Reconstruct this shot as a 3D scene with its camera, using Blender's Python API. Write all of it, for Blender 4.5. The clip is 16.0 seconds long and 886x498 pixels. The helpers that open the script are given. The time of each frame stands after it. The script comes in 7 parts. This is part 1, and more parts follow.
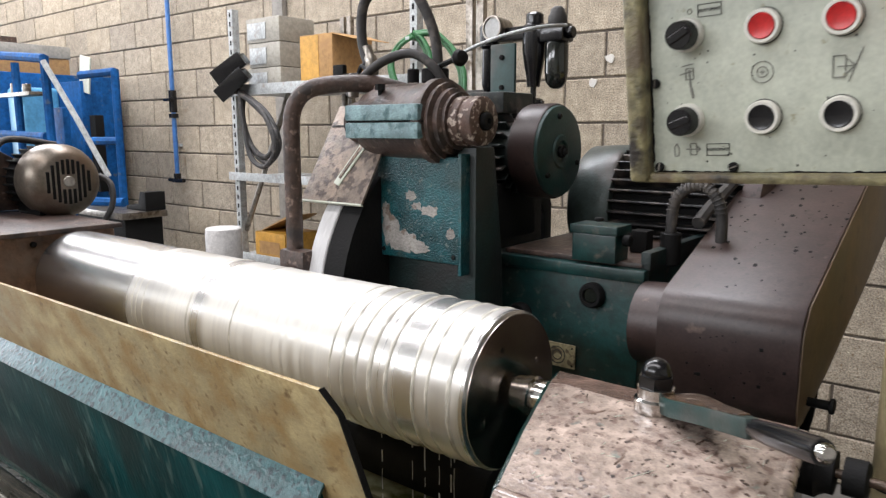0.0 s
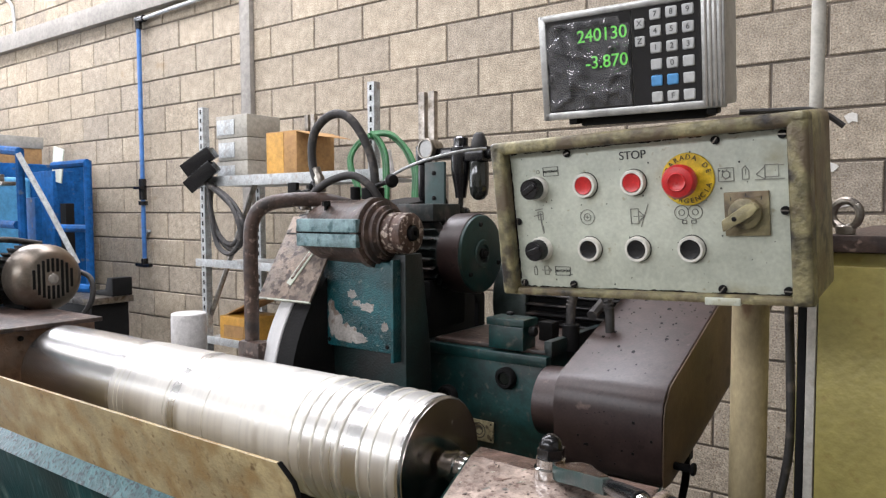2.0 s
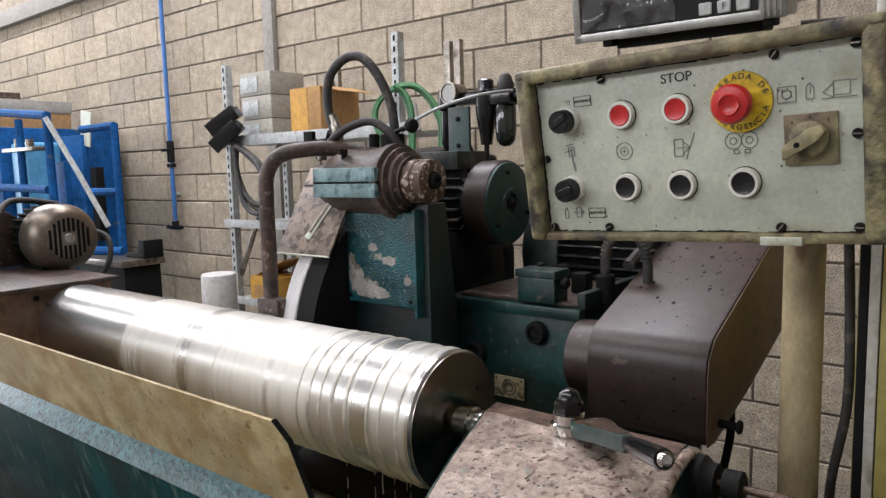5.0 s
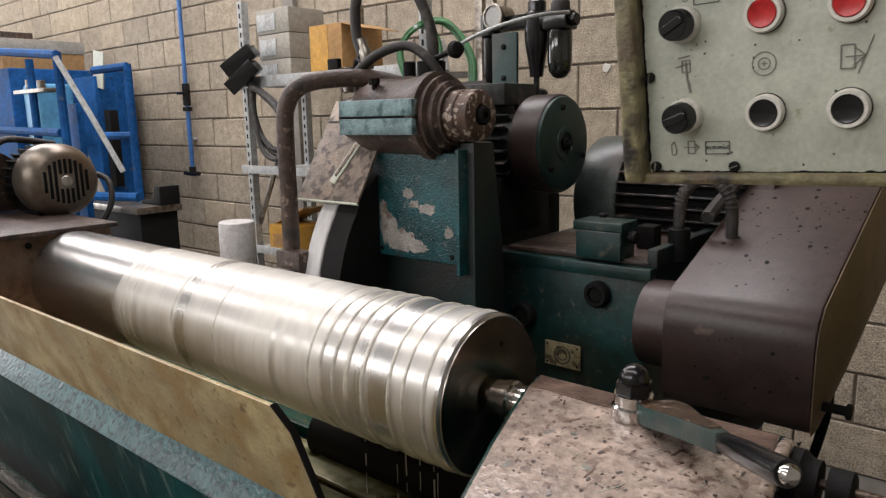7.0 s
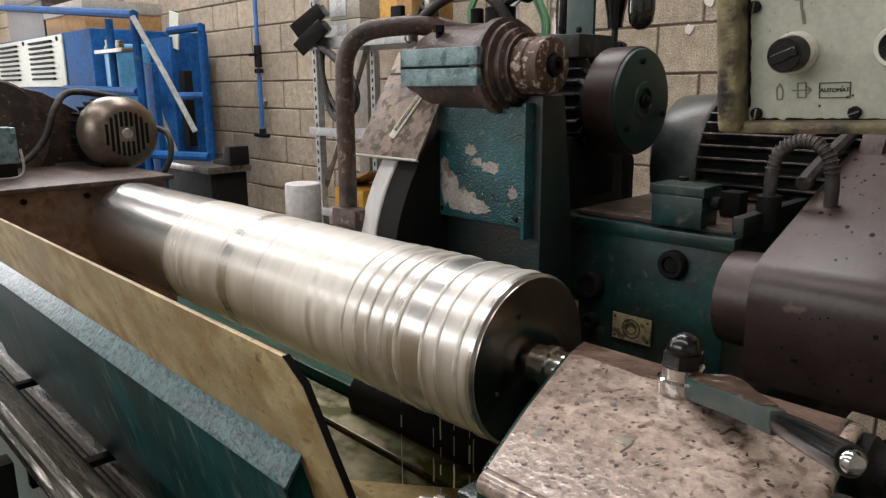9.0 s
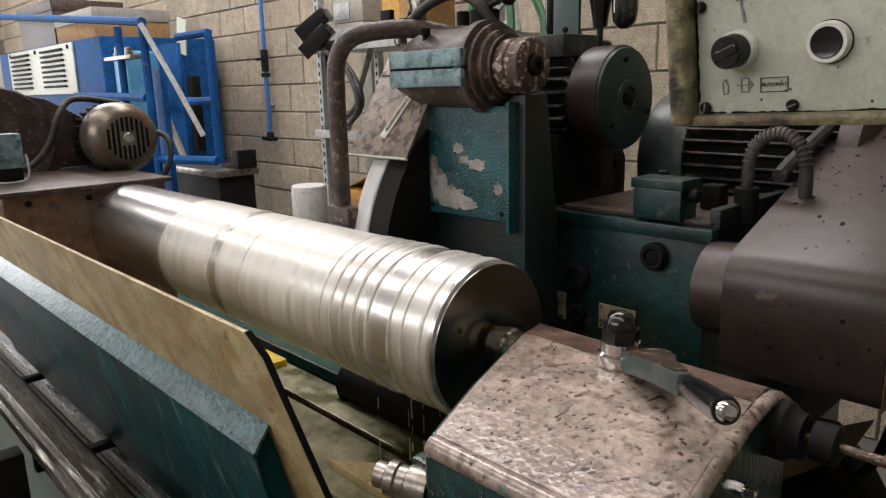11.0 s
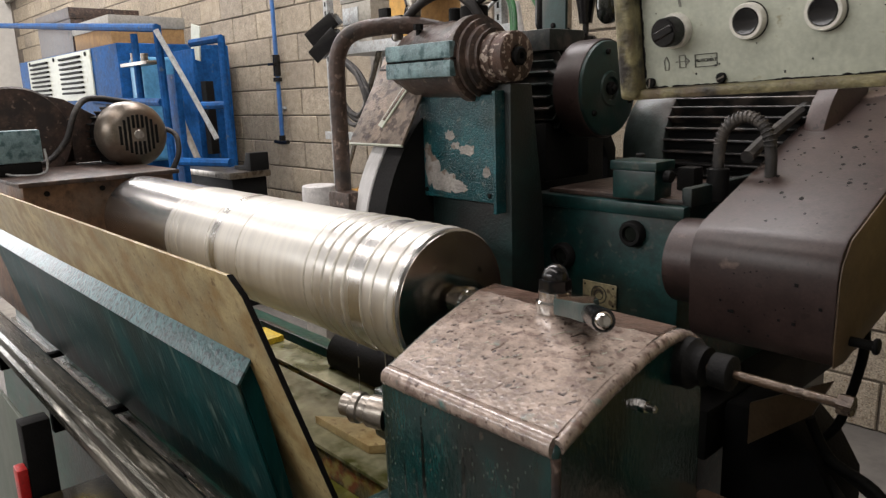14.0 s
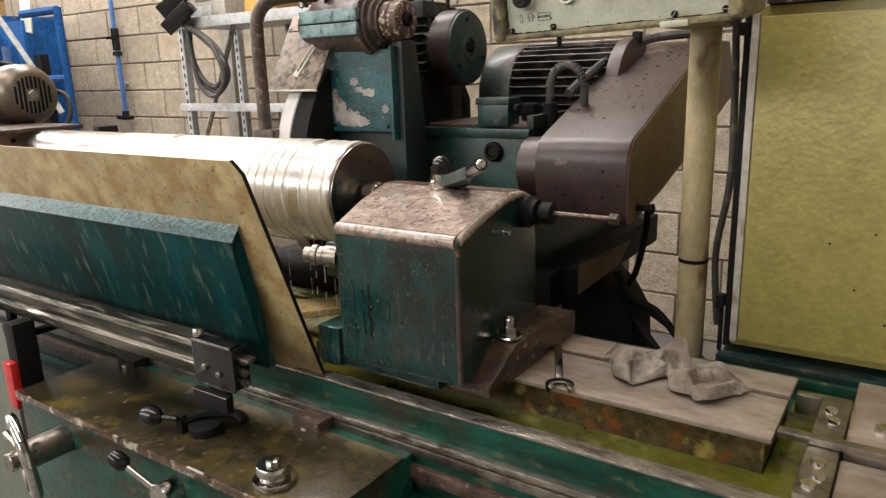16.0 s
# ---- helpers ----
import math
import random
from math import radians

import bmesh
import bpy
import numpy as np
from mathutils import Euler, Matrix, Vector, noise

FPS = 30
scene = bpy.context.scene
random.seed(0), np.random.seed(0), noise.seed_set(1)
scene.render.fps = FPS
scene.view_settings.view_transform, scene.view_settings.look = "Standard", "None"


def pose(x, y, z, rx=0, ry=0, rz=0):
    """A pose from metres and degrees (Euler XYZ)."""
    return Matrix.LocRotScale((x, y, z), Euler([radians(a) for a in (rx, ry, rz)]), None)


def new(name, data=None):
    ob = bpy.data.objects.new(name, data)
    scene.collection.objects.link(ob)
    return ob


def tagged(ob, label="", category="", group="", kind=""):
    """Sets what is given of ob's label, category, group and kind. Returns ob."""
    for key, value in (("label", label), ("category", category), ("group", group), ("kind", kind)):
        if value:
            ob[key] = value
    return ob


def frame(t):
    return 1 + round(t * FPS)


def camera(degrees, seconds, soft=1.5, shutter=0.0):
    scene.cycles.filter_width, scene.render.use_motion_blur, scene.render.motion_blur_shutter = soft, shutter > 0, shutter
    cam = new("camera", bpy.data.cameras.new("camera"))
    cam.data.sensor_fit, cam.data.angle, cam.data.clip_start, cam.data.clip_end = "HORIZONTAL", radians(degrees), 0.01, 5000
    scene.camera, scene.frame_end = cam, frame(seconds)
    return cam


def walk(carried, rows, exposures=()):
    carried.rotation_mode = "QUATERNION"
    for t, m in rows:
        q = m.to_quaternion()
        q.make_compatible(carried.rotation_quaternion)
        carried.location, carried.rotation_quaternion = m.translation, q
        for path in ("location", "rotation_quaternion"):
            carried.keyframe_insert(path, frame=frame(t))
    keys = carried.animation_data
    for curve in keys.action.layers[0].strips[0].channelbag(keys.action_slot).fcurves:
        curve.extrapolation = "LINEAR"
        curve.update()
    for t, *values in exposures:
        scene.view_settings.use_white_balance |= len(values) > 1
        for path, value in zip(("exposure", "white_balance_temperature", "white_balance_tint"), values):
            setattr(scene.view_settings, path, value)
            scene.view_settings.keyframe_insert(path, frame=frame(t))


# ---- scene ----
# ---- camera ----
cam = camera(64.09, 16.0, soft=1.3, shutter=0.35)
PATH = [
    (0, pose(-0.0000, 0.0000, 1.3640, 80.524, 0.023, 38.622)),
    (0.5, pose(0.0844, -0.0597, 1.3856, 81.562, 0.571, 38.266)),
    (1, pose(0.1397, -0.0970, 1.4074, 84.097, 0.445, 37.083)),
    (1.5, pose(0.1670, -0.1126, 1.4215, 85.783, 0.678, 36.427)),
    (2, pose(0.1719, -0.1173, 1.4202, 86.792, 0.180, 36.085)),
    (2.5, pose(0.1770, -0.1110, 1.4208, 87.118, 0.327, 36.034)),
    (3, pose(0.1775, -0.1066, 1.4200, 87.134, 0.399, 36.116)),
    (3.5, pose(0.1718, -0.1033, 1.4184, 86.855, 0.544, 36.227)),
    (4, pose(0.1664, -0.0943, 1.4136, 86.200, 0.908, 36.560)),
    (4.5, pose(0.1568, -0.0772, 1.4047, 84.942, 1.193, 37.491)),
    (5, pose(0.1377, -0.0516, 1.3982, 83.515, 1.459, 38.548)),
    (7.5, pose(-0.0430, 0.0657, 1.3663, 78.844, 0.979, 39.826)),
    (8, pose(-0.0735, 0.0754, 1.3583, 78.159, 0.486, 38.898)),
    (8.2, pose(-0.0731, 0.0801, 1.3608, 77.323, -0.033, 40.726)),
    (8.5, pose(-0.0550, 0.0857, 1.3568, 77.455, 0.852, 44.897)),
    (9, pose(-0.0344, 0.0999, 1.3519, 77.082, 0.337, 45.670)),
    (9.5, pose(-0.0204, 0.1014, 1.3500, 76.940, 0.731, 46.059)),
    (10, pose(-0.0069, 0.0992, 1.3513, 77.068, 1.118, 46.246)),
    (12.5, pose(0.0281, 0.0972, 1.3494, 77.409, 1.614, 46.784)),
    (13, pose(0.0317, 0.0890, 1.3411, 77.941, 2.017, 47.668)),
    (13.5, pose(0.0567, 0.0830, 1.3380, 77.879, 2.153, 47.777)),
    (14, pose(0.0960, 0.0635, 1.3275, 77.649, 1.755, 47.402)),
    (14.5, pose(0.1412, 0.0145, 1.3221, 76.346, 2.134, 46.258)),
    (15, pose(0.1656, -0.0784, 1.3154, 77.521, 2.051, 40.388)),
    (15.2, pose(0.1788, -0.1383, 1.3008, 76.262, 1.569, 36.863)),
    (15.5, pose(0.2036, -0.2224, 1.2848, 73.703, 1.338, 35.790)),
    (15.7, pose(0.2256, -0.2583, 1.2896, 74.785, 1.429, 35.173)),
    (16, pose(0.2579, -0.2997, 1.2809, 75.787, 1.774, 34.080)),
]
EXPOSURES = [(0, -0.13, 6100, 12), (1, -0.2, 6050, 13), (3, -0.08, 6000, 13), (4.5, -0.32, 6050, 13), (5, -0.45, 6100, 13), (7.5, -0.71, 6500, 14), (9, -0.70, 6500, 13), (13.5, -0.70, 6500, 13), (14.5, -0.5, 6600, 13), (15.5, -0.1, 6800, 13), (16, 0.0, 6850, 12)]
walk(cam, PATH, EXPOSURES)

# ---- light ----
world = bpy.data.worlds.new("world")
scene.world = world
world.use_nodes = True
wn = world.node_tree.nodes
sky = wn.new("ShaderNodeTexSky")
sky.sky_type, sky.sun_disc, sky.sun_elevation, sky.sun_rotation = "NISHITA", False, radians(50), radians(200)
wn["Background"].inputs[1].default_value = 0.1
world.node_tree.links.new(sky.outputs[0], wn["Background"].inputs[0])


def area(name, m, sx, sy, watts, colour):
    d = bpy.data.lights.new(name, "AREA")
    d.shape, d.size, d.size_y, d.energy, d.color = "RECTANGLE", sx, sy, watts, colour
    ob = new(name, d)
    ob.matrix_world = m
    return ob


# daylight in the two roof lights and the strip window, and the far doorway at the end of the hall
area("skylight_front", pose(-5.0, -1.1, 4.78), 14.0, 0.9, 430, (1.0, 0.935, 0.88))
area("skylight_wall", pose(-6.2, 1.75, 4.78), 11.0, 0.9, 690, (1.0, 0.965, 0.945))
area("strip_window_light", pose(-4.5, -4.9, 3.3, 90, 0, 0), 9.0, 0.9, 330, (1.0, 0.975, 0.94))
area("doorway_light", pose(-12.85, -1.2, 2.0, 0, -90, 0), 3.2, 3.0, 330, (0.97, 0.985, 1.0))

# ---- materials ----
MATS = {}


def mat(name, base, rough=0.5, metal=0.0, vary=0.25, scale=14.0, spots=None, spot_scale=9.0, spot_at=0.62, spot_soft=0.04,
        bump=0.12, grain=240.0, fine=0.15, spot_rough=None, stretch=(1, 1, 1), spots2=None, spot2_scale=40.0, spot2_at=0.68, emit=0.0,
        coat=0.0, random_piece=0.0, dirt=0.28, spots3=None, spot3_scale=20.0, spot3_at=0.7, spec=0.5):
    """A worn surface: two scales of tone, up to two layers of chips or stains with their own shape, grain and fine relief."""
    if name in MATS:
        return MATS[name]
    m = bpy.data.materials.new(name)
    m.use_nodes = True
    nt = m.node_tree
    N, L = nt.nodes, nt.links
    b = N["Principled BSDF"]
    co = N.new("ShaderNodeTexCoord")
    mp = N.new("ShaderNodeMapping")
    mp.inputs["Scale"].default_value = stretch
    L.new(co.outputs["Object"], mp.inputs[0])

    def noise_node(s, detail=4.0):
        n = N.new("ShaderNodeTexNoise")
        n.inputs["Scale"].default_value, n.inputs["Detail"].default_value = s, detail
        L.new(mp.outputs[0], n.inputs["Vector"])
        return n

    def ramp(src, a, z, ca=(0, 0, 0, 1), cz=(1, 1, 1, 1)):
        r = N.new("ShaderNodeValToRGB")
        r.color_ramp.elements[0].position, r.color_ramp.elements[1].position = a, z
        r.color_ramp.elements[0].color, r.color_ramp.elements[1].color = ca, cz
        L.new(src, r.inputs[0])
        return r

    def mix(fac, a, c, mode="MIX"):
        x = N.new("ShaderNodeMix")
        x.data_type, x.blend_type = "RGBA", mode
        for sock, val in ((x.inputs[0], fac), (x.inputs[6], a), (x.inputs[7], c)):
            if isinstance(val, (tuple, float, int)):
                sock.default_value = val if not isinstance(val, tuple) else (*val[:3], 1)
            else:
                L.new(val, sock)
        return x.outputs[2]

    big, small = noise_node(scale), noise_node(grain, 2.0)
    lo, hi = tuple(c * (1 - vary) for c in base), tuple(min(1, c * (1 + vary)) for c in base)
    col = ramp(big.outputs[0], 0.3, 0.7, (*lo, 1), (*hi, 1)).outputs[0]
    g = ramp(small.outputs[0], 0.3, 0.7, (1 - fine,) * 3 + (1,), (1.0,) * 3 + (1,)).outputs[0]
    col = mix(1.0, col, g, "MULTIPLY")
    if dirt:
        dn = noise_node(scale * 3.7 + 9.0, 8.0)
        dn.inputs["Roughness"].default_value = 0.68
        col = mix(1.0, col, ramp(dn.outputs[0], 0.36, 0.60, (1 - dirt,) * 3 + (1,), (1.0,) * 3 + (1,)).outputs[0], "MULTIPLY")
    rgh = None
    for sp, sc, at in ((spots, spot_scale, spot_at), (spots2, spot2_scale, spot2_at), (spots3, spot3_scale, spot3_at)):
        if sp:
            f = ramp(noise_node(sc, 6.0).outputs[0], at - spot_soft, at + spot_soft).outputs[0]
            col = mix(f, col, sp)
            if spot_rough is not None and rgh is None:
                rgh = f
    if random_piece:
        info, geo = N.new("ShaderNodeObjectInfo"), N.new("ShaderNodeNewGeometry")
        add = N.new("ShaderNodeMath")
        add.operation = "ADD"
        L.new(info.outputs["Random"], add.inputs[0])
        L.new(geo.outputs["Random Per Island"], add.inputs[1])
        fr = N.new("ShaderNodeMath")
        fr.operation = "FRACT"
        L.new(add.outputs[0], fr.inputs[0])
        rp = ramp(fr.outputs[0], 0.0, 1.0, (1 - random_piece, 1 - random_piece, 1 - random_piece * 0.9, 1), (1.0, 0.985, 0.96, 1))
        col = mix(1.0, col, rp.outputs[0], "MULTIPLY")
    L.new(col, b.inputs["Base Color"])
    b.inputs["Metallic"].default_value = metal
    b.inputs["Specular IOR Level"].default_value = spec
    rr = N.new("ShaderNodeMapRange")
    rr.inputs[3].default_value, rr.inputs[4].default_value = max(0.03, rough * 0.75), min(1, rough * 1.25)
    L.new(big.outputs[0], rr.inputs[0])
    if rgh is not None:
        mx = N.new("ShaderNodeMix")
        L.new(rgh, mx.inputs[0])
        L.new(rr.outputs[0], mx.inputs[2])
        mx.inputs[3].default_value = spot_rough
        L.new(mx.outputs[0], b.inputs["Roughness"])
    else:
        L.new(rr.outputs[0], b.inputs["Roughness"])
    if coat:
        b.inputs["Coat Weight"].default_value, b.inputs["Coat Roughness"].default_value = coat, 0.12
    if emit:
        L.new(col, b.inputs["Emission Color"])
        b.inputs["Emission Strength"].default_value = emit
    if bump:
        bp = N.new("ShaderNodeBump")
        bp.inputs["Strength"].default_value, bp.inputs["Distance"].default_value = bump, 0.004
        L.new(small.outputs[0], bp.inputs["Height"])
        L.new(bp.outputs[0], b.inputs["Normal"])
    MATS[name] = m
    return m


BLOCK = mat("concrete_block", (0.56, 0.485, 0.375), 0.95, vary=0.14, scale=2.2, grain=150, fine=0.55, bump=1.0, random_piece=0.2, dirt=0.3,
            spots=(0.22, 0.165, 0.105), spot_scale=130, spot_at=0.625, spot_soft=0.03, spec=0.2, spots2=(0.30, 0.235, 0.16), spot2_scale=5, spot2_at=0.70)
MORTAR = mat("mortar", (0.15, 0.125, 0.10), 0.95, vary=0.3, scale=6, bump=0.3)
TEAL = mat("dark_teal_paint", (0.004, 0.038, 0.036), 0.36, vary=0.45, scale=11, spots=(0.022, 0.017, 0.013), spot_scale=7, spot_at=0.60, spot_soft=0.12,
           spots2=(0.12, 0.10, 0.08), spot2_scale=70, spot2_at=0.71, bump=0.08, grain=160, dirt=0.5)
# Teal at about half tone, for the column and the plate rail.
DARK_TEAL = mat("darker_teal_paint", (0.004, 0.020, 0.019), 0.5, vary=0.4, scale=11, spots=(0.012, 0.010, 0.009), spot_scale=9, spot_at=0.55, spot_soft=0.12, bump=0.2, dirt=0.5)
TABLE_GREEN = mat("oily_sea_green_paint", (0.004, 0.064, 0.043), 0.34, vary=0.4, scale=9, spots=(0.030, 0.020, 0.010), spot_scale=13, spot_at=0.60, spot_soft=0.08,
                  spots2=(0.11, 0.10, 0.05), spot2_scale=60, spot2_at=0.68, bump=0.3, grain=120, dirt=0.55, stretch=(0.5, 1, 1), spec=0.28)
TEAL_WET = mat("wet_teal_paint", (0.004, 0.045, 0.046), 0.42, vary=0.5, scale=7, spots=(0.010, 0.024, 0.022), spot_scale=12, spot_at=0.55, spot_soft=0.10,
               spots2=(0.075, 0.115, 0.100), spot2_scale=60, spot2_at=0.66, bump=0.15, grain=200, stretch=(1.0, 1.0, 0.16), dirt=0.4, spec=0.07)
LIGHT_TEAL = mat("light_teal_hammer_paint", (0.010, 0.092, 0.108), 0.30, vary=0.4, scale=14, spots=(0.012, 0.045, 0.05), spot_scale=11, spot_at=0.60, spot_soft=0.08,
                 bump=0.6, grain=330, spots2=(0.015, 0.045, 0.045), spot2_scale=30, spot2_at=0.64, spots3=(0.20, 0.22, 0.20), spot3_scale=120, spot3_at=0.70, dirt=0.45)
LIP = mat("worn_blue_lip_paint", (0.045, 0.125, 0.135), 0.36, vary=0.35, scale=12, spots=(0.012, 0.030, 0.036), spot_scale=150, spot_at=0.565, spot_soft=0.05, bump=0.35, grain=150, dirt=0.5)
BROWN = mat("dusty_mauve_brown_paint", (0.047, 0.028, 0.025), 0.42, vary=0.25, scale=7, spots=(0.020, 0.012, 0.010), spot_scale=70, spot_at=0.655, spot_soft=0.015,
            spots2=(0.12, 0.085, 0.07), spot2_scale=12, spot2_at=0.66, bump=0.04, fine=0.25, dirt=0.35, spots3=(0.022, 0.013, 0.01), spot3_scale=34, spot3_at=0.725)
OCHRE_SIDE = mat("brown_ochre_guard_side", (0.115, 0.074, 0.042), 0.5, vary=0.35, scale=6, spots=(0.06, 0.035, 0.02), spot_scale=16, spot_at=0.66, bump=0.1)
RUST = mat("rusty_dirty_cast_iron", (0.076, 0.047, 0.036), 0.48, vary=0.5, scale=16, spots=(0.022, 0.016, 0.014), spot_scale=24, spot_at=0.565, spot_soft=0.07,
           spots2=(0.27, 0.20, 0.16), spot2_scale=70, spot2_at=0.68, bump=0.5, grain=110, dirt=0.55)
ORANGE_BROWN = mat("orange_brown_primer", (0.23, 0.130, 0.078), 0.55, vary=0.4, scale=9, spots=(0.17, 0.13, 0.10), spot_scale=12, spot_at=0.60, spot_soft=0.1, bump=0.2, dirt=0.45,
                   spots2=(0.06, 0.035, 0.022), spot2_scale=45, spot2_at=0.66)
TAIL_TOP = mat("worn_tailstock_top", (0.40, 0.32, 0.27), 0.2, vary=0.35, scale=22, spots=(0.15, 0.10, 0.08), spot_scale=85, spot_at=0.57, spot_soft=0.07,
               spots2=(0.08, 0.20, 0.19), spot2_scale=42, spot2_at=0.71, bump=0.2, grain=150, spot_rough=0.4,
               spots3=(0.055, 0.032, 0.026), spot3_scale=150, spot3_at=0.635, dirt=0.4, coat=0.4)
TAIL_BROWN = mat("oily_brown_tailstock_back", (0.15, 0.095, 0.072), 0.28, vary=0.4, scale=18, spots=(0.06, 0.035, 0.026), spot_scale=30, spot_at=0.58, spot_soft=0.08, bump=0.35, grain=140, dirt=0.4, coat=0.3)
RAIL = mat("oily_worn_rail_steel", (0.15, 0.14, 0.115), 0.28, 0.75, vary=0.45, scale=22, spots=(0.035, 0.035, 0.026), spot_scale=30, spot_at=0.54, spot_soft=0.08, bump=0.2, stretch=(0.12, 1, 1), dirt=0.5,
           spots2=(0.55, 0.52, 0.46), spot2_scale=70, spot2_at=0.66)
BARE_PATCH = mat("bare_grey_primer_patch", (0.33, 0.31, 0.285), 0.5, vary=0.25, scale=40, spots=(0.16, 0.12, 0.095), spot_scale=60, spot_at=0.60, bump=0.3, dirt=0.3)
TAIL_BODY = mat("oily_green_tailstock_paint", (0.006, 0.046, 0.043), 0.2, vary=0.5, scale=9, spots=(0.010, 0.013, 0.011), spot_scale=8, spot_at=0.55, spot_soft=0.1,
                spots2=(0.11, 0.09, 0.065), spot2_scale=90, spot2_at=0.74, bump=0.22, grain=200, stretch=(1.0, 1.0, 0.5), dirt=0.5, spots3=(0.03, 0.020, 0.012), spot3_scale=22, spot3_at=0.70)
STRAP = mat("oily_brown_strap", (0.085, 0.055, 0.035), 0.24, metal=0.3, vary=0.4, scale=14, spots=(0.03, 0.02, 0.014), spot_scale=20, spot_at=0.56, spot_soft=0.08, bump=0.3, dirt=0.5,
            spots2=(0.32, 0.26, 0.20), spot2_scale=80, spot2_at=0.70)
BROWN_EDGE = mat("bare_worn_brown_edge", (0.15, 0.095, 0.06), 0.26, metal=0.3, vary=0.4, scale=22, spots=(0.45, 0.40, 0.34), spot_scale=45, spot_at=0.60, spot_soft=0.06, bump=0.3, dirt=0.55,
                 spots2=(0.04, 0.025, 0.018), spot2_scale=60, spot2_at=0.60)
CREAM_BOARD = mat("stained_cream_board", (0.44, 0.35, 0.175), 0.45, vary=0.22, scale=5, spots=(0.25, 0.160, 0.055), spot_scale=24, spot_at=0.56, spot_soft=0.1,
                  spots2=(0.14, 0.085, 0.03), spot2_scale=110, spot2_at=0.66, bump=0.15, dirt=0.35)
PANEL = mat("panel_cream_paint", (0.53, 0.56, 0.465), 0.42, vary=0.08, scale=6, spots=(0.34, 0.32, 0.21), spot_scale=16, spot_at=0.67, spot_soft=0.06, bump=0.06, dirt=0.14,
            spots2=(0.30, 0.29, 0.20), spot2_scale=120, spot2_at=0.70)
PANEL_CASE = mat("grimy_cream_casing", (0.34, 0.30, 0.155), 0.5, vary=0.3, scale=14, spots=(0.15, 0.11, 0.06), spot_scale=20, spot_at=0.56, spot_soft=0.10,
                 spots2=(0.035, 0.028, 0.020), spot2_scale=46, spot2_at=0.64, bump=0.25, dirt=0.5)
RIM = mat("chipped_panel_rim", (0.27, 0.24, 0.12), 0.48, vary=0.35, scale=16, spots=(0.10, 0.075, 0.042), spot_scale=30, spot_at=0.54, spot_soft=0.08,
          spots2=(0.020, 0.016, 0.012), spot2_scale=36, spot2_at=0.60, bump=0.3, dirt=0.55)
POLE = mat("worn_cream_pole_paint", (0.42, 0.345, 0.20), 0.5, vary=0.2, scale=8, spots=(0.17, 0.10, 0.05), spot_scale=19, spot_at=0.63, spot_soft=0.05, bump=0.1, stretch=(1, 1, 0.5))
CABINET = mat("ochre_cabinet_paint", (0.32, 0.275, 0.085), 0.36, vary=0.08, scale=3, spots=(0.25, 0.20, 0.06), spot_scale=5, spot_at=0.66, spot_soft=0.12, bump=0.3, grain=90, dirt=0.2,
              spots2=(0.20, 0.14, 0.04), spot2_scale=50, spot2_at=0.70)
STEEL = mat("polished_steel", (0.62, 0.60, 0.57), 0.12, 1.0, vary=0.15, scale=20, bump=0.03, fine=0.1)
DULL_STEEL = mat("oily_dull_steel", (0.36, 0.33, 0.29), 0.34, 1.0, vary=0.3, scale=16, spots=(0.10, 0.08, 0.06), spot_scale=24, spot_at=0.62, spot_soft=0.1, bump=0.1)
TABLE_STEEL = mat("ground_table_steel", (0.40, 0.335, 0.28), 0.36, 0.5, vary=0.2, scale=9, spots=(0.21, 0.15, 0.11), spot_scale=16, spot_at=0.58, spot_soft=0.12, bump=0.08, stretch=(0.4, 1, 1), dirt=0.35,
                  spots2=(0.14, 0.10, 0.075), spot2_scale=60, spot2_at=0.68)
WET_TABLE = mat("coolant_wet_table", (0.34, 0.33, 0.21), 0.14, 0.2, vary=0.3, scale=8, spots=(0.07, 0.075, 0.02), spot_scale=11, spot_at=0.55, spot_soft=0.06, bump=0.06, grain=40,
                spots2=(0.30, 0.31, 0.20), spot2_scale=20, spot2_at=0.62)
COOLANT = mat("yellow_green_coolant", (0.085, 0.088, 0.010), 0.07, vary=0.3, scale=14, spots=(0.16, 0.16, 0.05), spot_scale=18, spot_at=0.64, spot_soft=0.08, bump=0.1, grain=60)
RUSTY_SIDE = mat("rust_streaked_table_side", (0.075, 0.058, 0.022), 0.25, vary=0.45, scale=13, spots=(0.15, 0.040, 0.010), spot_scale=19, spot_at=0.58, spot_soft=0.05,
                 spots2=(0.24, 0.20, 0.05), spot2_scale=22, spot2_at=0.62, bump=0.3, dirt=0.6)
EDGE_STEEL = mat("bare_bright_edge_steel", (0.50, 0.47, 0.42), 0.26, 0.85, vary=0.3, scale=26, spots=(0.13, 0.10, 0.075), spot_scale=60, spot_at=0.60, spot_soft=0.06, bump=0.3, stretch=(0.4, 1, 1), dirt=0.45)
BLACK = mat("black_plastic", (0.008, 0.008, 0.009), 0.2, vary=0.3, scale=30, bump=0.04)
RUBBER = mat("dusty_black_rubber", (0.028, 0.026, 0.025), 0.6, vary=0.4, scale=20, spots=(0.11, 0.095, 0.08), spot_scale=35, spot_at=0.64, spot_soft=0.1, bump=0.15)
# Near-black for grime and black parts, and for shade put into recesses and openings.
GRIME_SHADE = mat("black_grime_and_shade", (0.006, 0.006, 0.006), 0.7, vary=0.4, scale=15, bump=0.2, spec=0.2)
RED = mat("red_button_plastic", (0.55, 0.022, 0.022), 0.3, vary=0.12, scale=40, bump=0.02)
YELLOW = mat("yellow_label", (0.74, 0.52, 0.02), 0.45, vary=0.08, scale=30, bump=0.02)
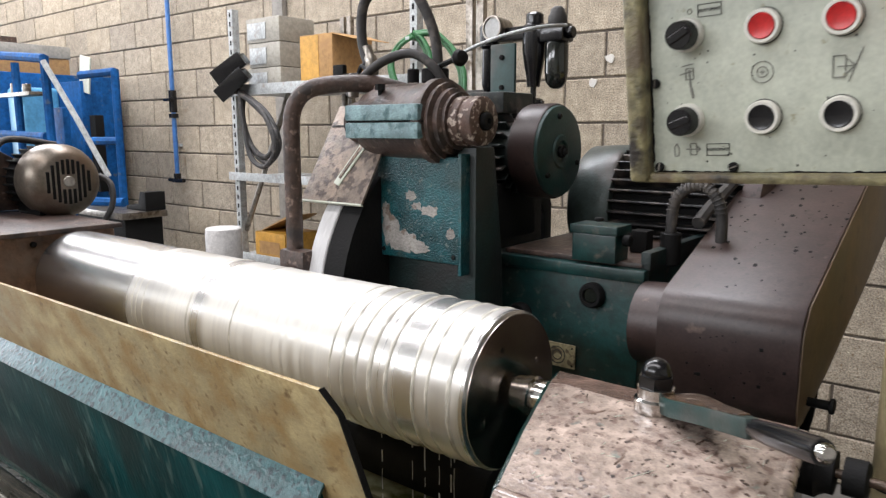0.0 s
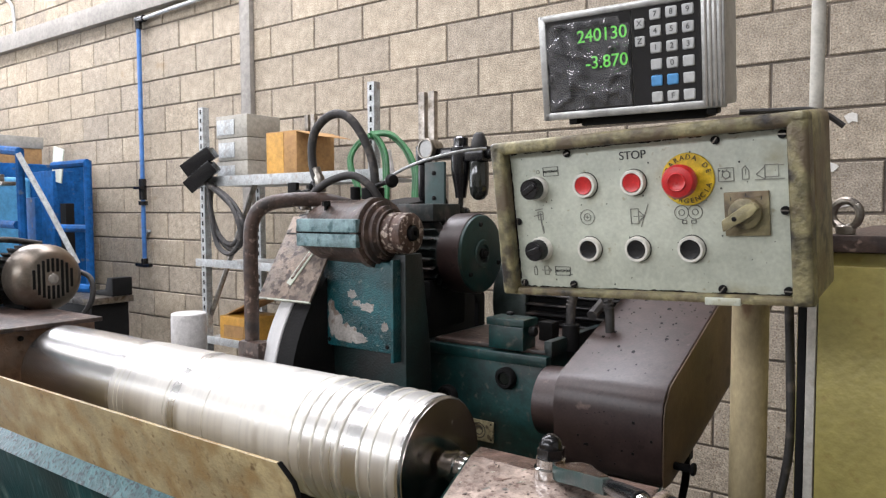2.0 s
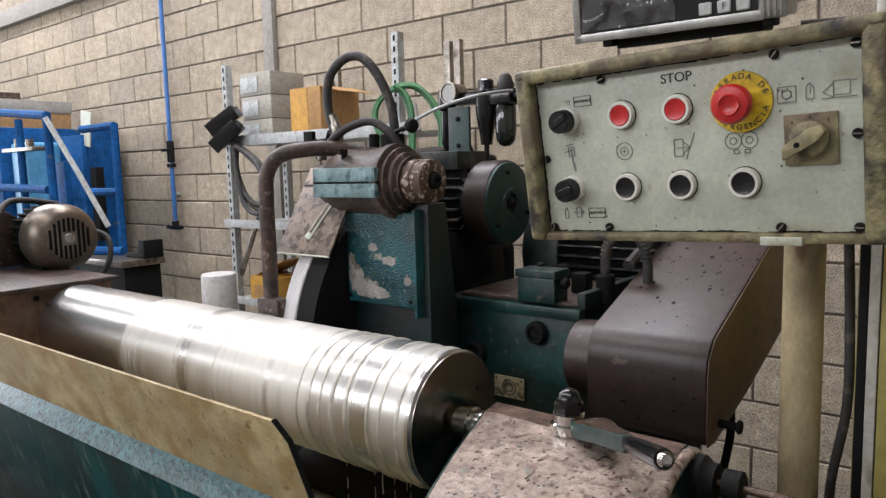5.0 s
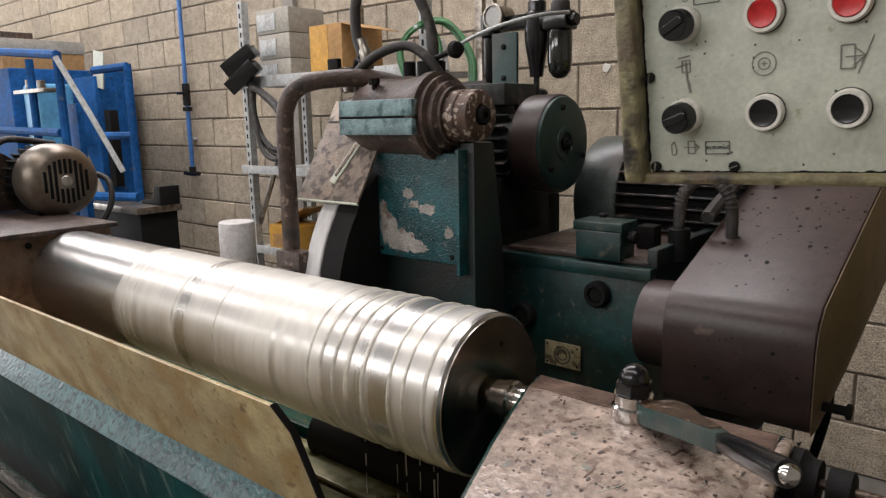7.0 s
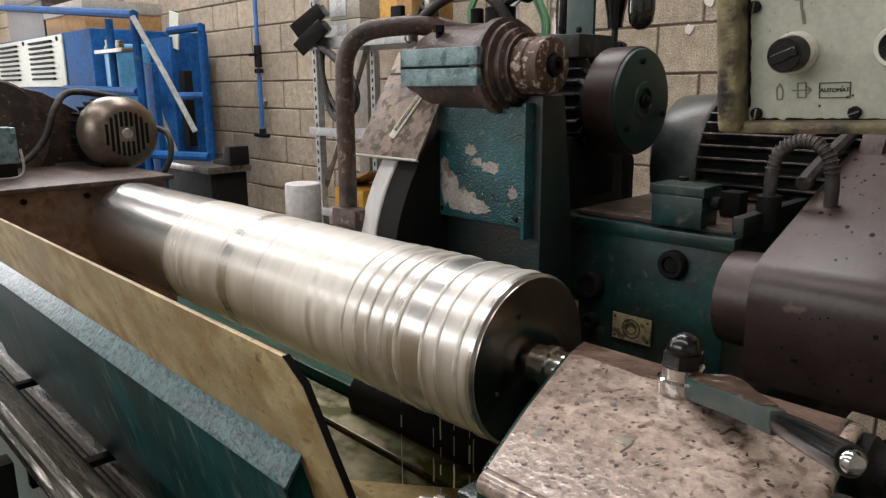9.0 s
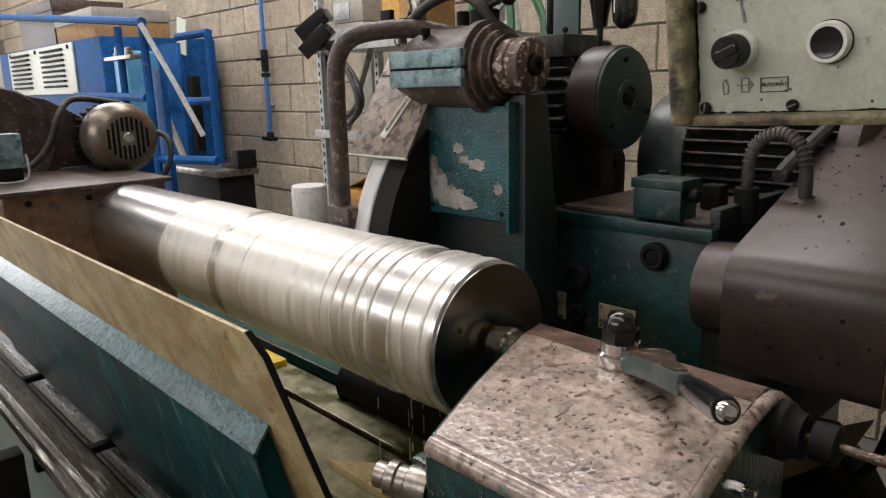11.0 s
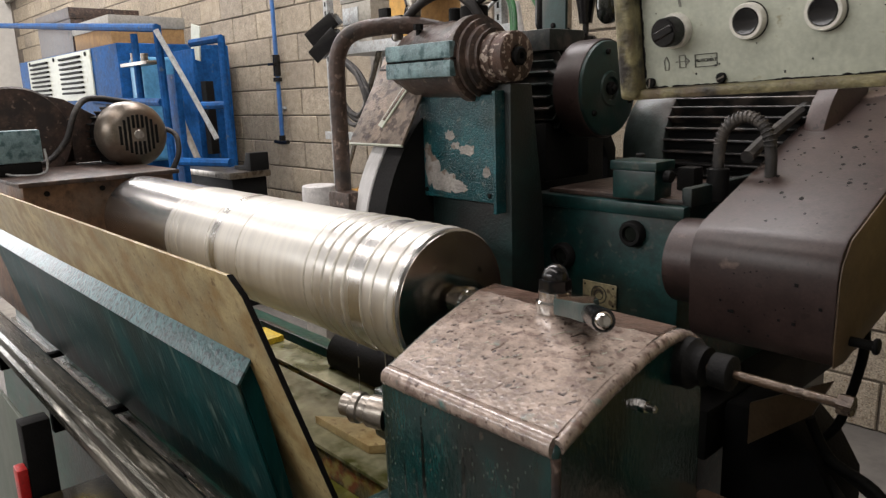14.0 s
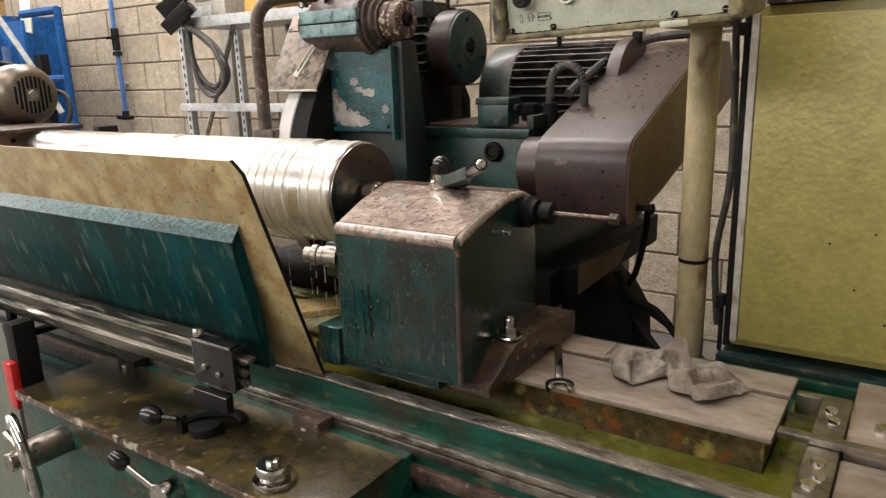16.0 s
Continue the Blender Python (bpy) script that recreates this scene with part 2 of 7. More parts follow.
WHITE_RING = mat("off_white_bezel", (0.68, 0.67, 0.60), 0.35, vary=0.1, scale=40, bump=0.03, dirt=0.1)
INK = mat("dark_ink", (0.03, 0.03, 0.03), 0.6, vary=0.2, bump=0)
GREY_INK = mat("grey_worn_ink", (0.22, 0.22, 0.19), 0.6, vary=0.3, bump=0)
GALV = mat("galvanised_steel", (0.48, 0.50, 0.50), 0.5, 0.25, vary=0.2, scale=30, spots=(0.28, 0.25, 0.22), spot_scale=25, spot_at=0.64, spot_soft=0.1, bump=0.08)
GREY_METAL = mat("grey_painted_beam", (0.27, 0.25, 0.22), 0.6, vary=0.15, scale=5, bump=0.08)
BLUE = mat("blue_machine_paint", (0.010, 0.085, 0.27), 0.62, vary=0.3, scale=6, spots=(0.07, 0.09, 0.13), spot_scale=16, spot_at=0.68, spot_soft=0.04, bump=0.08, spec=0.12, dirt=0.4)
BLUE_PIPE = mat("blue_pipe", (0.05, 0.16, 0.42), 0.35, vary=0.2, scale=10, bump=0.03)
CARD = mat("cardboard", (0.42, 0.24, 0.09), 0.8, vary=0.12, scale=8, spots=(0.30, 0.17, 0.07), spot_scale=9, spot_at=0.62, spot_soft=0.08, bump=0.05)
CARD_TAPE = mat("orange_parcel_tape", (0.58, 0.31, 0.05), 0.4, vary=0.15, scale=10, bump=0.03)
GREY_BOX = mat("grey_box_plastic", (0.36, 0.34, 0.29), 0.5, vary=0.1, scale=10, bump=0.04)
GREEN_HOSE = mat("green_hose", (0.03, 0.15, 0.045), 0.45, vary=0.3, scale=20, bump=0.05)
WHITE_PLASTIC = mat("translucent_white_plastic", (0.62, 0.60, 0.585), 0.4, vary=0.06, scale=8, bump=0.02)
GRIT = mat("white_abrasive_grit", (0.66, 0.66, 0.66), 0.85, vary=0.08, scale=30, grain=500, bump=0.3)
TIN = mat("dirty_tin_sheet", (0.27, 0.205, 0.155), 0.5, vary=0.4, scale=14, spots=(0.05, 0.033, 0.024), spot_scale=60, spot_at=0.56, spot_soft=0.04, bump=0.3, dirt=0.5)
FLAKED = mat("flaked_paint_on_rust", (0.09, 0.05, 0.036), 0.5, vary=0.4, scale=20, spots=(0.36, 0.30, 0.25), spot_scale=100, spot_at=0.565, spot_soft=0.02, bump=0.4, dirt=0.5)
PALE_TEAL = mat("pale_teal_name_block", (0.20, 0.31, 0.33), 0.4, vary=0.3, scale=25, spots=(0.05, 0.11, 0.12), spot_scale=55, spot_at=0.58, spot_soft=0.06, bump=0.4, grain=300)
RIBS = mat("dusty_black_motor_ribs", (0.014, 0.014, 0.014), 0.45, vary=0.4, scale=12, spots=(0.16, 0.13, 0.11), spot_scale=24, spot_at=0.62, spot_soft=0.1, bump=0.1)
COVER_GREY = mat("dusty_grey_green_bell", (0.050, 0.068, 0.064), 0.36, vary=0.35, scale=9, spots=(0.05, 0.036, 0.03), spot_scale=11, spot_at=0.60, spot_soft=0.1, bump=0.12, dirt=0.45)
GALV_PAINT = mat("pale_grey_painted_tube", (0.50, 0.48, 0.42), 0.45, vary=0.15, scale=8, spots=(0.22, 0.18, 0.12), spot_scale=20, spot_at=0.64, spot_soft=0.06, bump=0.05)
FIN = mat("dusty_teal_motor_casting", (0.022, 0.032, 0.030), 0.5, vary=0.4, scale=12, spots=(0.15, 0.115, 0.10), spot_scale=16, spot_at=0.60, spot_soft=0.1, bump=0.15, dirt=0.5)
DUSTY_TEAL = mat("dusty_teal_cover", (0.010, 0.042, 0.038), 0.45, vary=0.4, scale=10, spots=(0.10, 0.075, 0.065), spot_scale=8, spot_at=0.64, spot_soft=0.12, bump=0.12)
COWL = mat("worn_metal_fan_cowl", (0.22, 0.19, 0.155), 0.36, 0.75, vary=0.3, scale=9, spots=(0.15, 0.10, 0.07), spot_scale=10, spot_at=0.58, spot_soft=0.12, bump=0.08)
CLOTH = mat("grey_cotton_rag", (0.255, 0.222, 0.185), 0.95, vary=0.25, scale=16, spots=(0.14, 0.105, 0.08), spot_scale=22, spot_at=0.58, spot_soft=0.08, grain=420, bump=0.7, dirt=0.5)
FLOOR = mat("oily_concrete_floor", (0.17, 0.16, 0.145), 0.6, vary=0.3, scale=1.5, spots=(0.07, 0.065, 0.06), spot_scale=3, spot_at=0.6, spot_soft=0.15, bump=0.15)
PAINTED_WALL = mat("white_render_wall", (0.62, 0.60, 0.55), 0.85, vary=0.12, scale=1.2, bump=0.1, dirt=0.1)
CEIL = mat("grey_roof_sheet", (0.40, 0.40, 0.39), 0.7, vary=0.15, scale=1, bump=0.05, dirt=0.1)
GREEN_LED = mat("green_led", (0.25, 1.0, 0.12), 0.5, vary=0.02, bump=0, emit=0.5)
SCREEN = mat("dark_display_glass", (0.012, 0.012, 0.014), 0.12, vary=0.2, bump=0.02)
CLEAR_FILM = mat("clear_film_sheet", (0.30, 0.30, 0.31), 0.10, vary=0.1, scale=10, bump=0.03, coat=0.8)
CLEAR_FILM.node_tree.nodes["Principled BSDF"].inputs["Alpha"].default_value = 0.30
LIGHT_BLUE = mat("light_blue_tank_paint", (0.10, 0.33, 0.55), 0.4, vary=0.15, scale=8, bump=0.05)
KEY = mat("pale_grey_key", (0.50, 0.51, 0.50), 0.45, vary=0.05, scale=40, bump=0.02, dirt=0.1)
KEY_BLUE = mat("blue_key", (0.10, 0.33, 0.66), 0.45, vary=0.05, scale=40, bump=0.02, dirt=0.1)
ALU = mat("brushed_aluminium_casing", (0.46, 0.46, 0.44), 0.35, 0.8, vary=0.12, scale=12, bump=0.04)
WARM_PLATE = mat("brass_toned_name_plate", (0.50, 0.44, 0.27), 0.45, 0.3, vary=0.2, scale=30, spots=(0.14, 0.11, 0.07), spot_scale=60, spot_at=0.60, spot_soft=0.03, bump=0.03)
FOAM = mat("milky_coolant_foam", (0.68, 0.66, 0.58), 0.3, vary=0.12, scale=30, spots=(0.36, 0.345, 0.30), spot_scale=40, spot_at=0.57, spot_soft=0.1, bump=0.15, coat=0.5)
APRON_TOP = mat("oily_apron_top", (0.045, 0.036, 0.020), 0.2, vary=0.5, scale=9, spots=(0.105, 0.080, 0.018), spot_scale=8, spot_at=0.58, spot_soft=0.08, bump=0.15, dirt=0.5,
                spots2=(0.16, 0.13, 0.09), spot2_scale=50, spot2_at=0.70)
STAINED_SHEET = mat("stained_grey_green_sheet", (0.17, 0.19, 0.16), 0.5, vary=0.35, scale=5, spots=(0.09, 0.11, 0.09), spot_scale=5, spot_at=0.55, spot_soft=0.15, bump=0.08, stretch=(1.5, 1.5, 0.5))
DROP = mat("clear_coolant_drop", (0.05, 0.065, 0.055), 0.05, vary=0.2, bump=0, coat=1.0)
GLASS_DARK = mat("dark_oil_glass", (0.015, 0.018, 0.015), 0.08, vary=0.2, bump=0, coat=0.5)


def roll_material():
    """Bright ground steel with rings of milky coolant that wrap round the x axis and thin out in patches."""
    m = bpy.data.materials.new("ground_steel_with_coolant_rings")
    m.use_nodes = True
    nt = m.node_tree
    N, L = nt.nodes, nt.links
    b = N["Principled BSDF"]
    co = N.new("ShaderNodeTexCoord")
    sep = N.new("ShaderNodeSeparateXYZ")
    L.new(co.outputs["Object"], sep.inputs[0])

    def noise_at(scale, stretch, detail=4):
        mp = N.new("ShaderNodeMapping")
        mp.inputs["Scale"].default_value = stretch
        n = N.new("ShaderNodeTexNoise")
        n.inputs["Scale"].default_value, n.inputs["Detail"].default_value = scale, detail
        L.new(co.outputs["Object"], mp.inputs[0])
        L.new(mp.outputs[0], n.inputs["Vector"])
        return n.outputs[0]

    def ramp(src, stops):
        r = N.new("ShaderNodeValToRGB")
        el = r.color_ramp.elements
        el[0].position, el[0].color = stops[0][0], (stops[0][1],) * 3 + (1,)
        el[1].position, el[1].color = stops[-1][0], (stops[-1][1],) * 3 + (1,)
        for p, v in stops[1:-1]:
            e = el.new(p)
            e.color = (v,) * 3 + (1,)
        L.new(src, r.inputs[0])
        return r.outputs[0]

    def math(op, a, c):
        x = N.new("ShaderNodeMath")
        x.operation, x.use_clamp = op, op in ("ADD", "SUBTRACT")
        for k, v in enumerate((a, c)):
            if isinstance(v, (int, float)):
                x.inputs[k].default_value = v
            else:
                L.new(v, x.inputs[k])
        return x.outputs[0]

    along = N.new("ShaderNodeMapRange")
    along.inputs[1].default_value, along.inputs[2].default_value = -0.53, 0.53
    L.new(sep.outputs[0], along.inputs[0])
    # how much coolant lies where along the bar: bare at the head, rings and a wide film, rings again at the tail
    where = ramp(along.outputs[0], [(0, 0.0), (0.325, 0.02), (0.345, 0.55), (0.40, 0.62), (0.49, 0.85), (0.506, 0.85), (0.514, 0.18), (0.53, 0.15), (0.545, 0.75), (0.62, 0.80), (0.70, 0.95), (0.80, 1.0), (0.825, 0.60), (0.895, 0.45), (0.906, 0.08), (0.924, 0.10), (0.936, 0.50), (0.985, 0.55), (0.994, 0.0)])
    rings = ramp(noise_at(26.0, (1, 0.012, 0.012), 3), [(0.36, 0.15), (0.46, 1.0), (0.52, 0.40), (0.58, 1.0)])
    fine = ramp(noise_at(120.0, (1, 0.03, 0.03), 4), [(0.34, 0.0), (0.60, 1.0)])
    patch = ramp(noise_at(7.0, (1.0, 0.5, 0.5), 3), [(0.36, 0.55), (0.52, 1.0)])
    f = math("ADD", math("MULTIPLY", rings, 0.52), math("MULTIPLY", fine, 0.13))
    f = math("MULTIPLY", math("ADD", f, 0.20), patch)
    f = math("MULTIPLY", f, where)
    mix = N.new("ShaderNodeMix")
    mix.data_type = "RGBA"
    milk = math("ADD", math("MULTIPLY", f, 1.45), 0.01)
    L.new(milk, mix.inputs[0])
    mix.inputs[6].default_value, mix.inputs[7].default_value = (0.50, 0.495, 0.485, 1), (0.65, 0.635, 0.585, 1)
    L.new(mix.outputs[2], b.inputs["Base Color"])
    L.new(math("SUBTRACT", 1.0, milk), b.inputs["Metallic"])
    L.new(math("ADD", math("MULTIPLY", f, 0.16), 0.25), b.inputs["Roughness"])
    L.new(math("MULTIPLY", f, 0.35), b.inputs["Coat Weight"])
    b.inputs["Coat Roughness"].default_value = 0.12
    bp = N.new("ShaderNodeBump")
    bp.inputs["Strength"].default_value, bp.inputs["Distance"].default_value = 0.25, 0.0012
    L.new(f, bp.inputs["Height"])
    L.new(bp.outputs[0], b.inputs["Normal"])
    return m


ROLL_STEEL = roll_material()


def face_material():
    """Turned steel end face: fine concentric tool marks about the x axis."""
    m = bpy.data.materials.new("turned_end_face")
    m.use_nodes = True
    nt = m.node_tree
    N, L = nt.nodes, nt.links
    b = N["Principled BSDF"]
    b.inputs["Base Color"].default_value, b.inputs["Metallic"].default_value, b.inputs["Roughness"].default_value = (0.36, 0.325, 0.29, 1), 1.0, 0.3
    b.inputs["Anisotropic"].default_value = 0.8
    t = N.new("ShaderNodeTangent")
    t.direction_type, t.axis = "RADIAL", "X"
    L.new(t.outputs[0], b.inputs["Tangent"])
    co = N.new("ShaderNodeTexCoord")
    n = N.new("ShaderNodeTexNoise")
    n.inputs["Scale"].default_value = 60
    L.new(co.outputs["Object"], n.inputs["Vector"])
    r = N.new("ShaderNodeMapRange")
    r.inputs[3].default_value, r.inputs[4].default_value = 0.17, 0.27
    L.new(n.outputs[0], r.inputs[0])
    L.new(r.outputs[0], b.inputs["Roughness"])
    return m


FACE = face_material()

# ---- builders ----
MOVING = []  # things that ride on the table


def thing(name, label, category, at=(0, 0, 0), rides=False, group="", kind=""):
    ob = new(name)
    ob.empty_display_size = 0.05
    ob.location = at
    tagged(ob, label, category, group, kind)
    if rides:
        MOVING.append(ob)
    return ob


def part(name, bm, material, parent=None, label="", smooth=40):
    """Links a bmesh built in world places as one mesh object under a thing or a part."""
    me = bpy.data.meshes.new(name)
    base = Vector((0, 0, 0))
    up = parent
    while up is not None:
        base += up.location
        up = up.parent
    bmesh.ops.translate(bm, verts=bm.verts, vec=-base)
    bmesh.ops.recalc_face_normals(bm, faces=bm.faces)
    if smooth:
        lim = radians(smooth)
        for f in bm.faces:
            f.smooth = True
        for e in bm.edges:
            e.smooth = len(e.link_faces) == 2 and e.calc_face_angle(0) < lim
    bm.to_mesh(me)
    bm.free()
    me.materials.append(material)
    ob = new(name, me)
    ob.parent = parent
    if label:
        ob["label"] = label
    return ob


def solo(name, bm, material, label, category, rides=False, group="", kind="", smooth=40):
    """A thing that is one mesh."""
    c = sum((v.co for v in bm.verts), Vector()) / max(1, len(bm.verts))
    c.z = min(v.co.z for v in bm.verts)
    bmesh.ops.translate(bm, verts=bm.verts, vec=-c)
    ob = part(name, bm, material, None, smooth=smooth)
    ob.location = c
    tagged(ob, label, category, group, kind)
    if rides:
        MOVING.append(ob)
    return ob


def bevel(bm, w, seg=2, edges=None):
    if w > 0:
        es = edges if edges is not None else [e for e in bm.edges if len(e.link_faces) == 2 and e.calc_face_angle(0) > 0.5]
        bmesh.ops.bevel(bm, geom=es, offset=w, segments=seg, affect="EDGES", profile=0.6, clamp_overlap=True)
    return bm


def box(x0, x1, y0, y1, z0, z1, w=0.002, seg=2, turn=None):
    bm = bmesh.new()
    bmesh.ops.create_cube(bm, size=1)
    for v in bm.verts:
        v.co = Vector(((x0 + x1) / 2 + v.co.x * (x1 - x0), (y0 + y1) / 2 + v.co.y * (y1 - y0), (z0 + z1) / 2 + v.co.z * (z1 - z0)))
    bevel(bm, w, seg)
    if turn is not None:
        c = Vector(((x0 + x1) / 2, (y0 + y1) / 2, (z0 + z1) / 2))
        bmesh.ops.rotate(bm, verts=bm.verts, cent=c, matrix=Euler([radians(a) for a in turn]).to_matrix())
    return bm


AX = {"x": Vector((1, 0, 0)), "y": Vector((0, 1, 0)), "z": Vector((0, 0, 1))}


def lathe(prof, at, way="x", seg=32):
    """A turned form: profile of (distance along, radius) about an axis from the point at."""
    w = (AX[way] if isinstance(way, str) else Vector(way)).normalized()
    u = w.orthogonal().normalized()
    v = w.cross(u)
    bm = bmesh.new()
    at = Vector(at)
    ringsv = []
    for d, r in prof:
        c = at + w * d
        if r < 1e-6:
            ringsv.append([bm.verts.new(c)])
        else:
            ringsv.append([bm.verts.new(c + (u * math.cos(2 * math.pi * k / seg) + v * math.sin(2 * math.pi * k / seg)) * r) for k in range(seg)])
    for a, b in zip(ringsv, ringsv[1:]):
        for k in range(seg):
            k2 = (k + 1) % seg
            if len(a) == 1 and len(b) == 1:
                continue
            if len(a) == 1:
                bm.faces.new((a[0], b[k], b[k2]))
            elif len(b) == 1:
                bm.faces.new((a[k], a[k2], b[0]))
            else:
                bm.faces.new((a[k], a[k2], b[k2], b[k]))
    for ring in (ringsv[0], ringsv[-1]):
        if len(ring) > 2:
            bm.faces.new(ring)
    return bm


def cyl(at, way, length, r, w=0.0015, seg=32):
    w = min(w, r * 0.4, length * 0.4)
    return lathe([(0, r - w), (w, r), (length - w, r), (length, r - w)], at, way, seg)


def tube(pts, r, seg=10, smooth_steps=6):
    """A round bar or hose along a smooth line through the points."""
    P = [Vector(p) for p in pts]
    line = []
    for i in range(len(P) - 1):
        p0, p1, p2, p3 = P[max(0, i - 1)], P[i], P[i + 1], P[min(len(P) - 1, i + 2)]
        for k in range(smooth_steps):
            t = k / smooth_steps
            line.append(0.5 * ((2 * p1) + (p2 - p0) * t + (2 * p0 - 5 * p1 + 4 * p2 - p3) * t * t + (3 * p1 - p0 - 3 * p2 + p3) * t ** 3))
    line.append(P[-1])
    bm = bmesh.new()
    prev, u = None, None
    for i, c in enumerate(line):
        d = (line[min(i + 1, len(line) - 1)] - line[max(0, i - 1)]).normalized()
        u = d.orthogonal().normalized() if u is None else (u - d * u.dot(d)).normalized()
        v = d.cross(u)
        ring = [bm.verts.new(c + (u * math.cos(2 * math.pi * k / seg) + v * math.sin(2 * math.pi * k / seg)) * r) for k in range(seg)]
        if prev:
            for k in range(seg):
                bm.faces.new((prev[k], prev[(k + 1) % seg], ring[(k + 1) % seg], ring[k]))
        else:
            bm.faces.new(ring)
        prev = ring
    bm.faces.new(prev)
    return bm


def prism(poly, axis, a, b, w=0.0, seg=2):
    """A flat outline drawn out along an axis; outline in the other two axes, in x, y, z order."""
    bm = bmesh.new()
    k = "xyz".index(axis)

    def place(p, d):
        q = list(p)
        q.insert(k, d)
        return q

    va, vb = [bm.verts.new(place(p, a)) for p in poly], [bm.verts.new(place(p, b)) for p in poly]
    n = len(poly)
    bm.faces.new(va)
    bm.faces.new(vb)
    for i in range(n):
        bm.faces.new((va[i], va[(i + 1) % n], vb[(i + 1) % n], vb[i]))
    bmesh.ops.recalc_face_normals(bm, faces=bm.faces)
    return bevel(bm, w, seg)


def join(*bms):
    me = bpy.data.meshes.new("join")
    out = bmesh.new()
    for b in bms:
        b.to_mesh(me)
        out.from_mesh(me)
        b.free()
    bpy.data.meshes.remove(me)
    return out


def moved(bm, m):
    bmesh.ops.transform(bm, matrix=m, verts=bm.verts)
    return bm


def lettering(text, size, m, depth=0.0004):
    """Built-in font letters as a mesh, standing at the pose m."""
    cu = bpy.data.curves.new("text", "FONT")
    cu.body, cu.size, cu.extrude, cu.align_x, cu.align_y = text, size, depth, "CENTER", "CENTER"
    tmp = new("tmp_text", cu)
    me = bpy.data.meshes.new_from_object(tmp.evaluated_get(bpy.context.evaluated_depsgraph_get()))
    bm = bmesh.new()
    bm.from_mesh(me)
    bpy.data.objects.remove(tmp)
    bpy.data.meshes.remove(me)
    return moved(bm, m)


def ring_bm(at, way, r, tube_r, seg=28, s2=10, frac=1.0):
    w = (AX[way] if isinstance(way, str) else Vector(way)).normalized()
    u = w.orthogonal().normalized()
    v = w.cross(u)
    n = int(seg * frac)
    pts = [Vector(at) + (u * math.cos(2 * math.pi * k / seg) + v * math.sin(2 * math.pi * k / seg)) * r for k in range(n + 1)]
    return tube(pts, tube_r, s2, 1)


def hexagon(at, way, length, r):
    return bevel(lathe([(0, r), (length, r)], at, way, 6), r * 0.08, 1)


def bolt(at, way, r, length=0.006, slot=True):
    bm = lathe([(0, r), (length * 0.7, r), (length, r * 0.7)], at, way, 14)
    return bm

# ---- the hall ----
WALL_Y = 2.975


def structure():
    tagged(part("floor", box(-13, 5, -5, 3.3, -0.2, 0.0, 0), FLOOR), "oil-stained grey concrete workshop floor", "floor", kind="structure")
    w = tagged(part("wall_north", box(-13, 5, WALL_Y + 0.008, 3.2, 0.0, 5.0, 0), MORTAR), "beige concrete block wall with dark recessed joints", "wall", kind="structure")
    tagged(part("wall_east", box(5.0, 5.2, -5, 3.2, 0, 5, 0), PAINTED_WALL), "plain pale rendered end wall", "wall", kind="structure")
    tagged(part("wall_south", join(box(-13, 5, -5.2, -5.0, 0, 2.85, 0), box(-13, 5, -5.2, -5.0, 3.75, 5, 0), box(-13, -9, -5.2, -5.0, 2.85, 3.75, 0), box(0, 5, -5.2, -5.0, 2.85, 3.75, 0)), PAINTED_WALL), "plain pale rendered side wall with a high strip window", "wall", kind="structure")
    door_end = join(box(-13.2, -13, -5, -2.8, 0, 5, 0), box(-13.2, -13, 0.4, 3.2, 0, 5, 0), box(-13.2, -13, -2.8, 0.4, 3.6, 5, 0))
    tagged(part("wall_west", door_end, PAINTED_WALL), "pale end wall with a wide open doorway", "wall", kind="structure")
    slabs = [(-13, 5, 2.2, 3.2), (-13, 5, -0.65, 1.3), (-13, 5, -5.2, -1.55), (-13, -11.7, 1.3, 2.2), (-0.7, 5, 1.3, 2.2), (-13, -12, -1.55, -0.65), (2, 5, -1.55, -0.65)]
    tagged(part("ceiling", join(*[box(a, b, c, d, 4.8, 5.0, 0) for a, b, c, d in slabs]), CEIL), "grey roof sheeting with two long roof lights", "ceiling", kind="structure")
    t = part("beam", box(-13, -3.72, 2.91, WALL_Y - 0.004, 2.915, 3.06, 0.004), GREY_METAL)
    tagged(t, "grey painted steel beam along the block wall", "beam", kind="structure")
    t = part("column", join(box(-3.715, -3.705, 2.935, WALL_Y - 0.004, 0.0, 4.8, 0.002), box(-3.705, -3.625, 2.935, 2.942, 0.0, 4.8, 0.002), box(-3.625, -3.615, 2.935, WALL_Y - 0.004, 0.0, 4.8, 0.002)), GREY_METAL)
    tagged(t, "grey steel channel column on the block wall", "column", kind="structure")
    return w


WALL = structure()


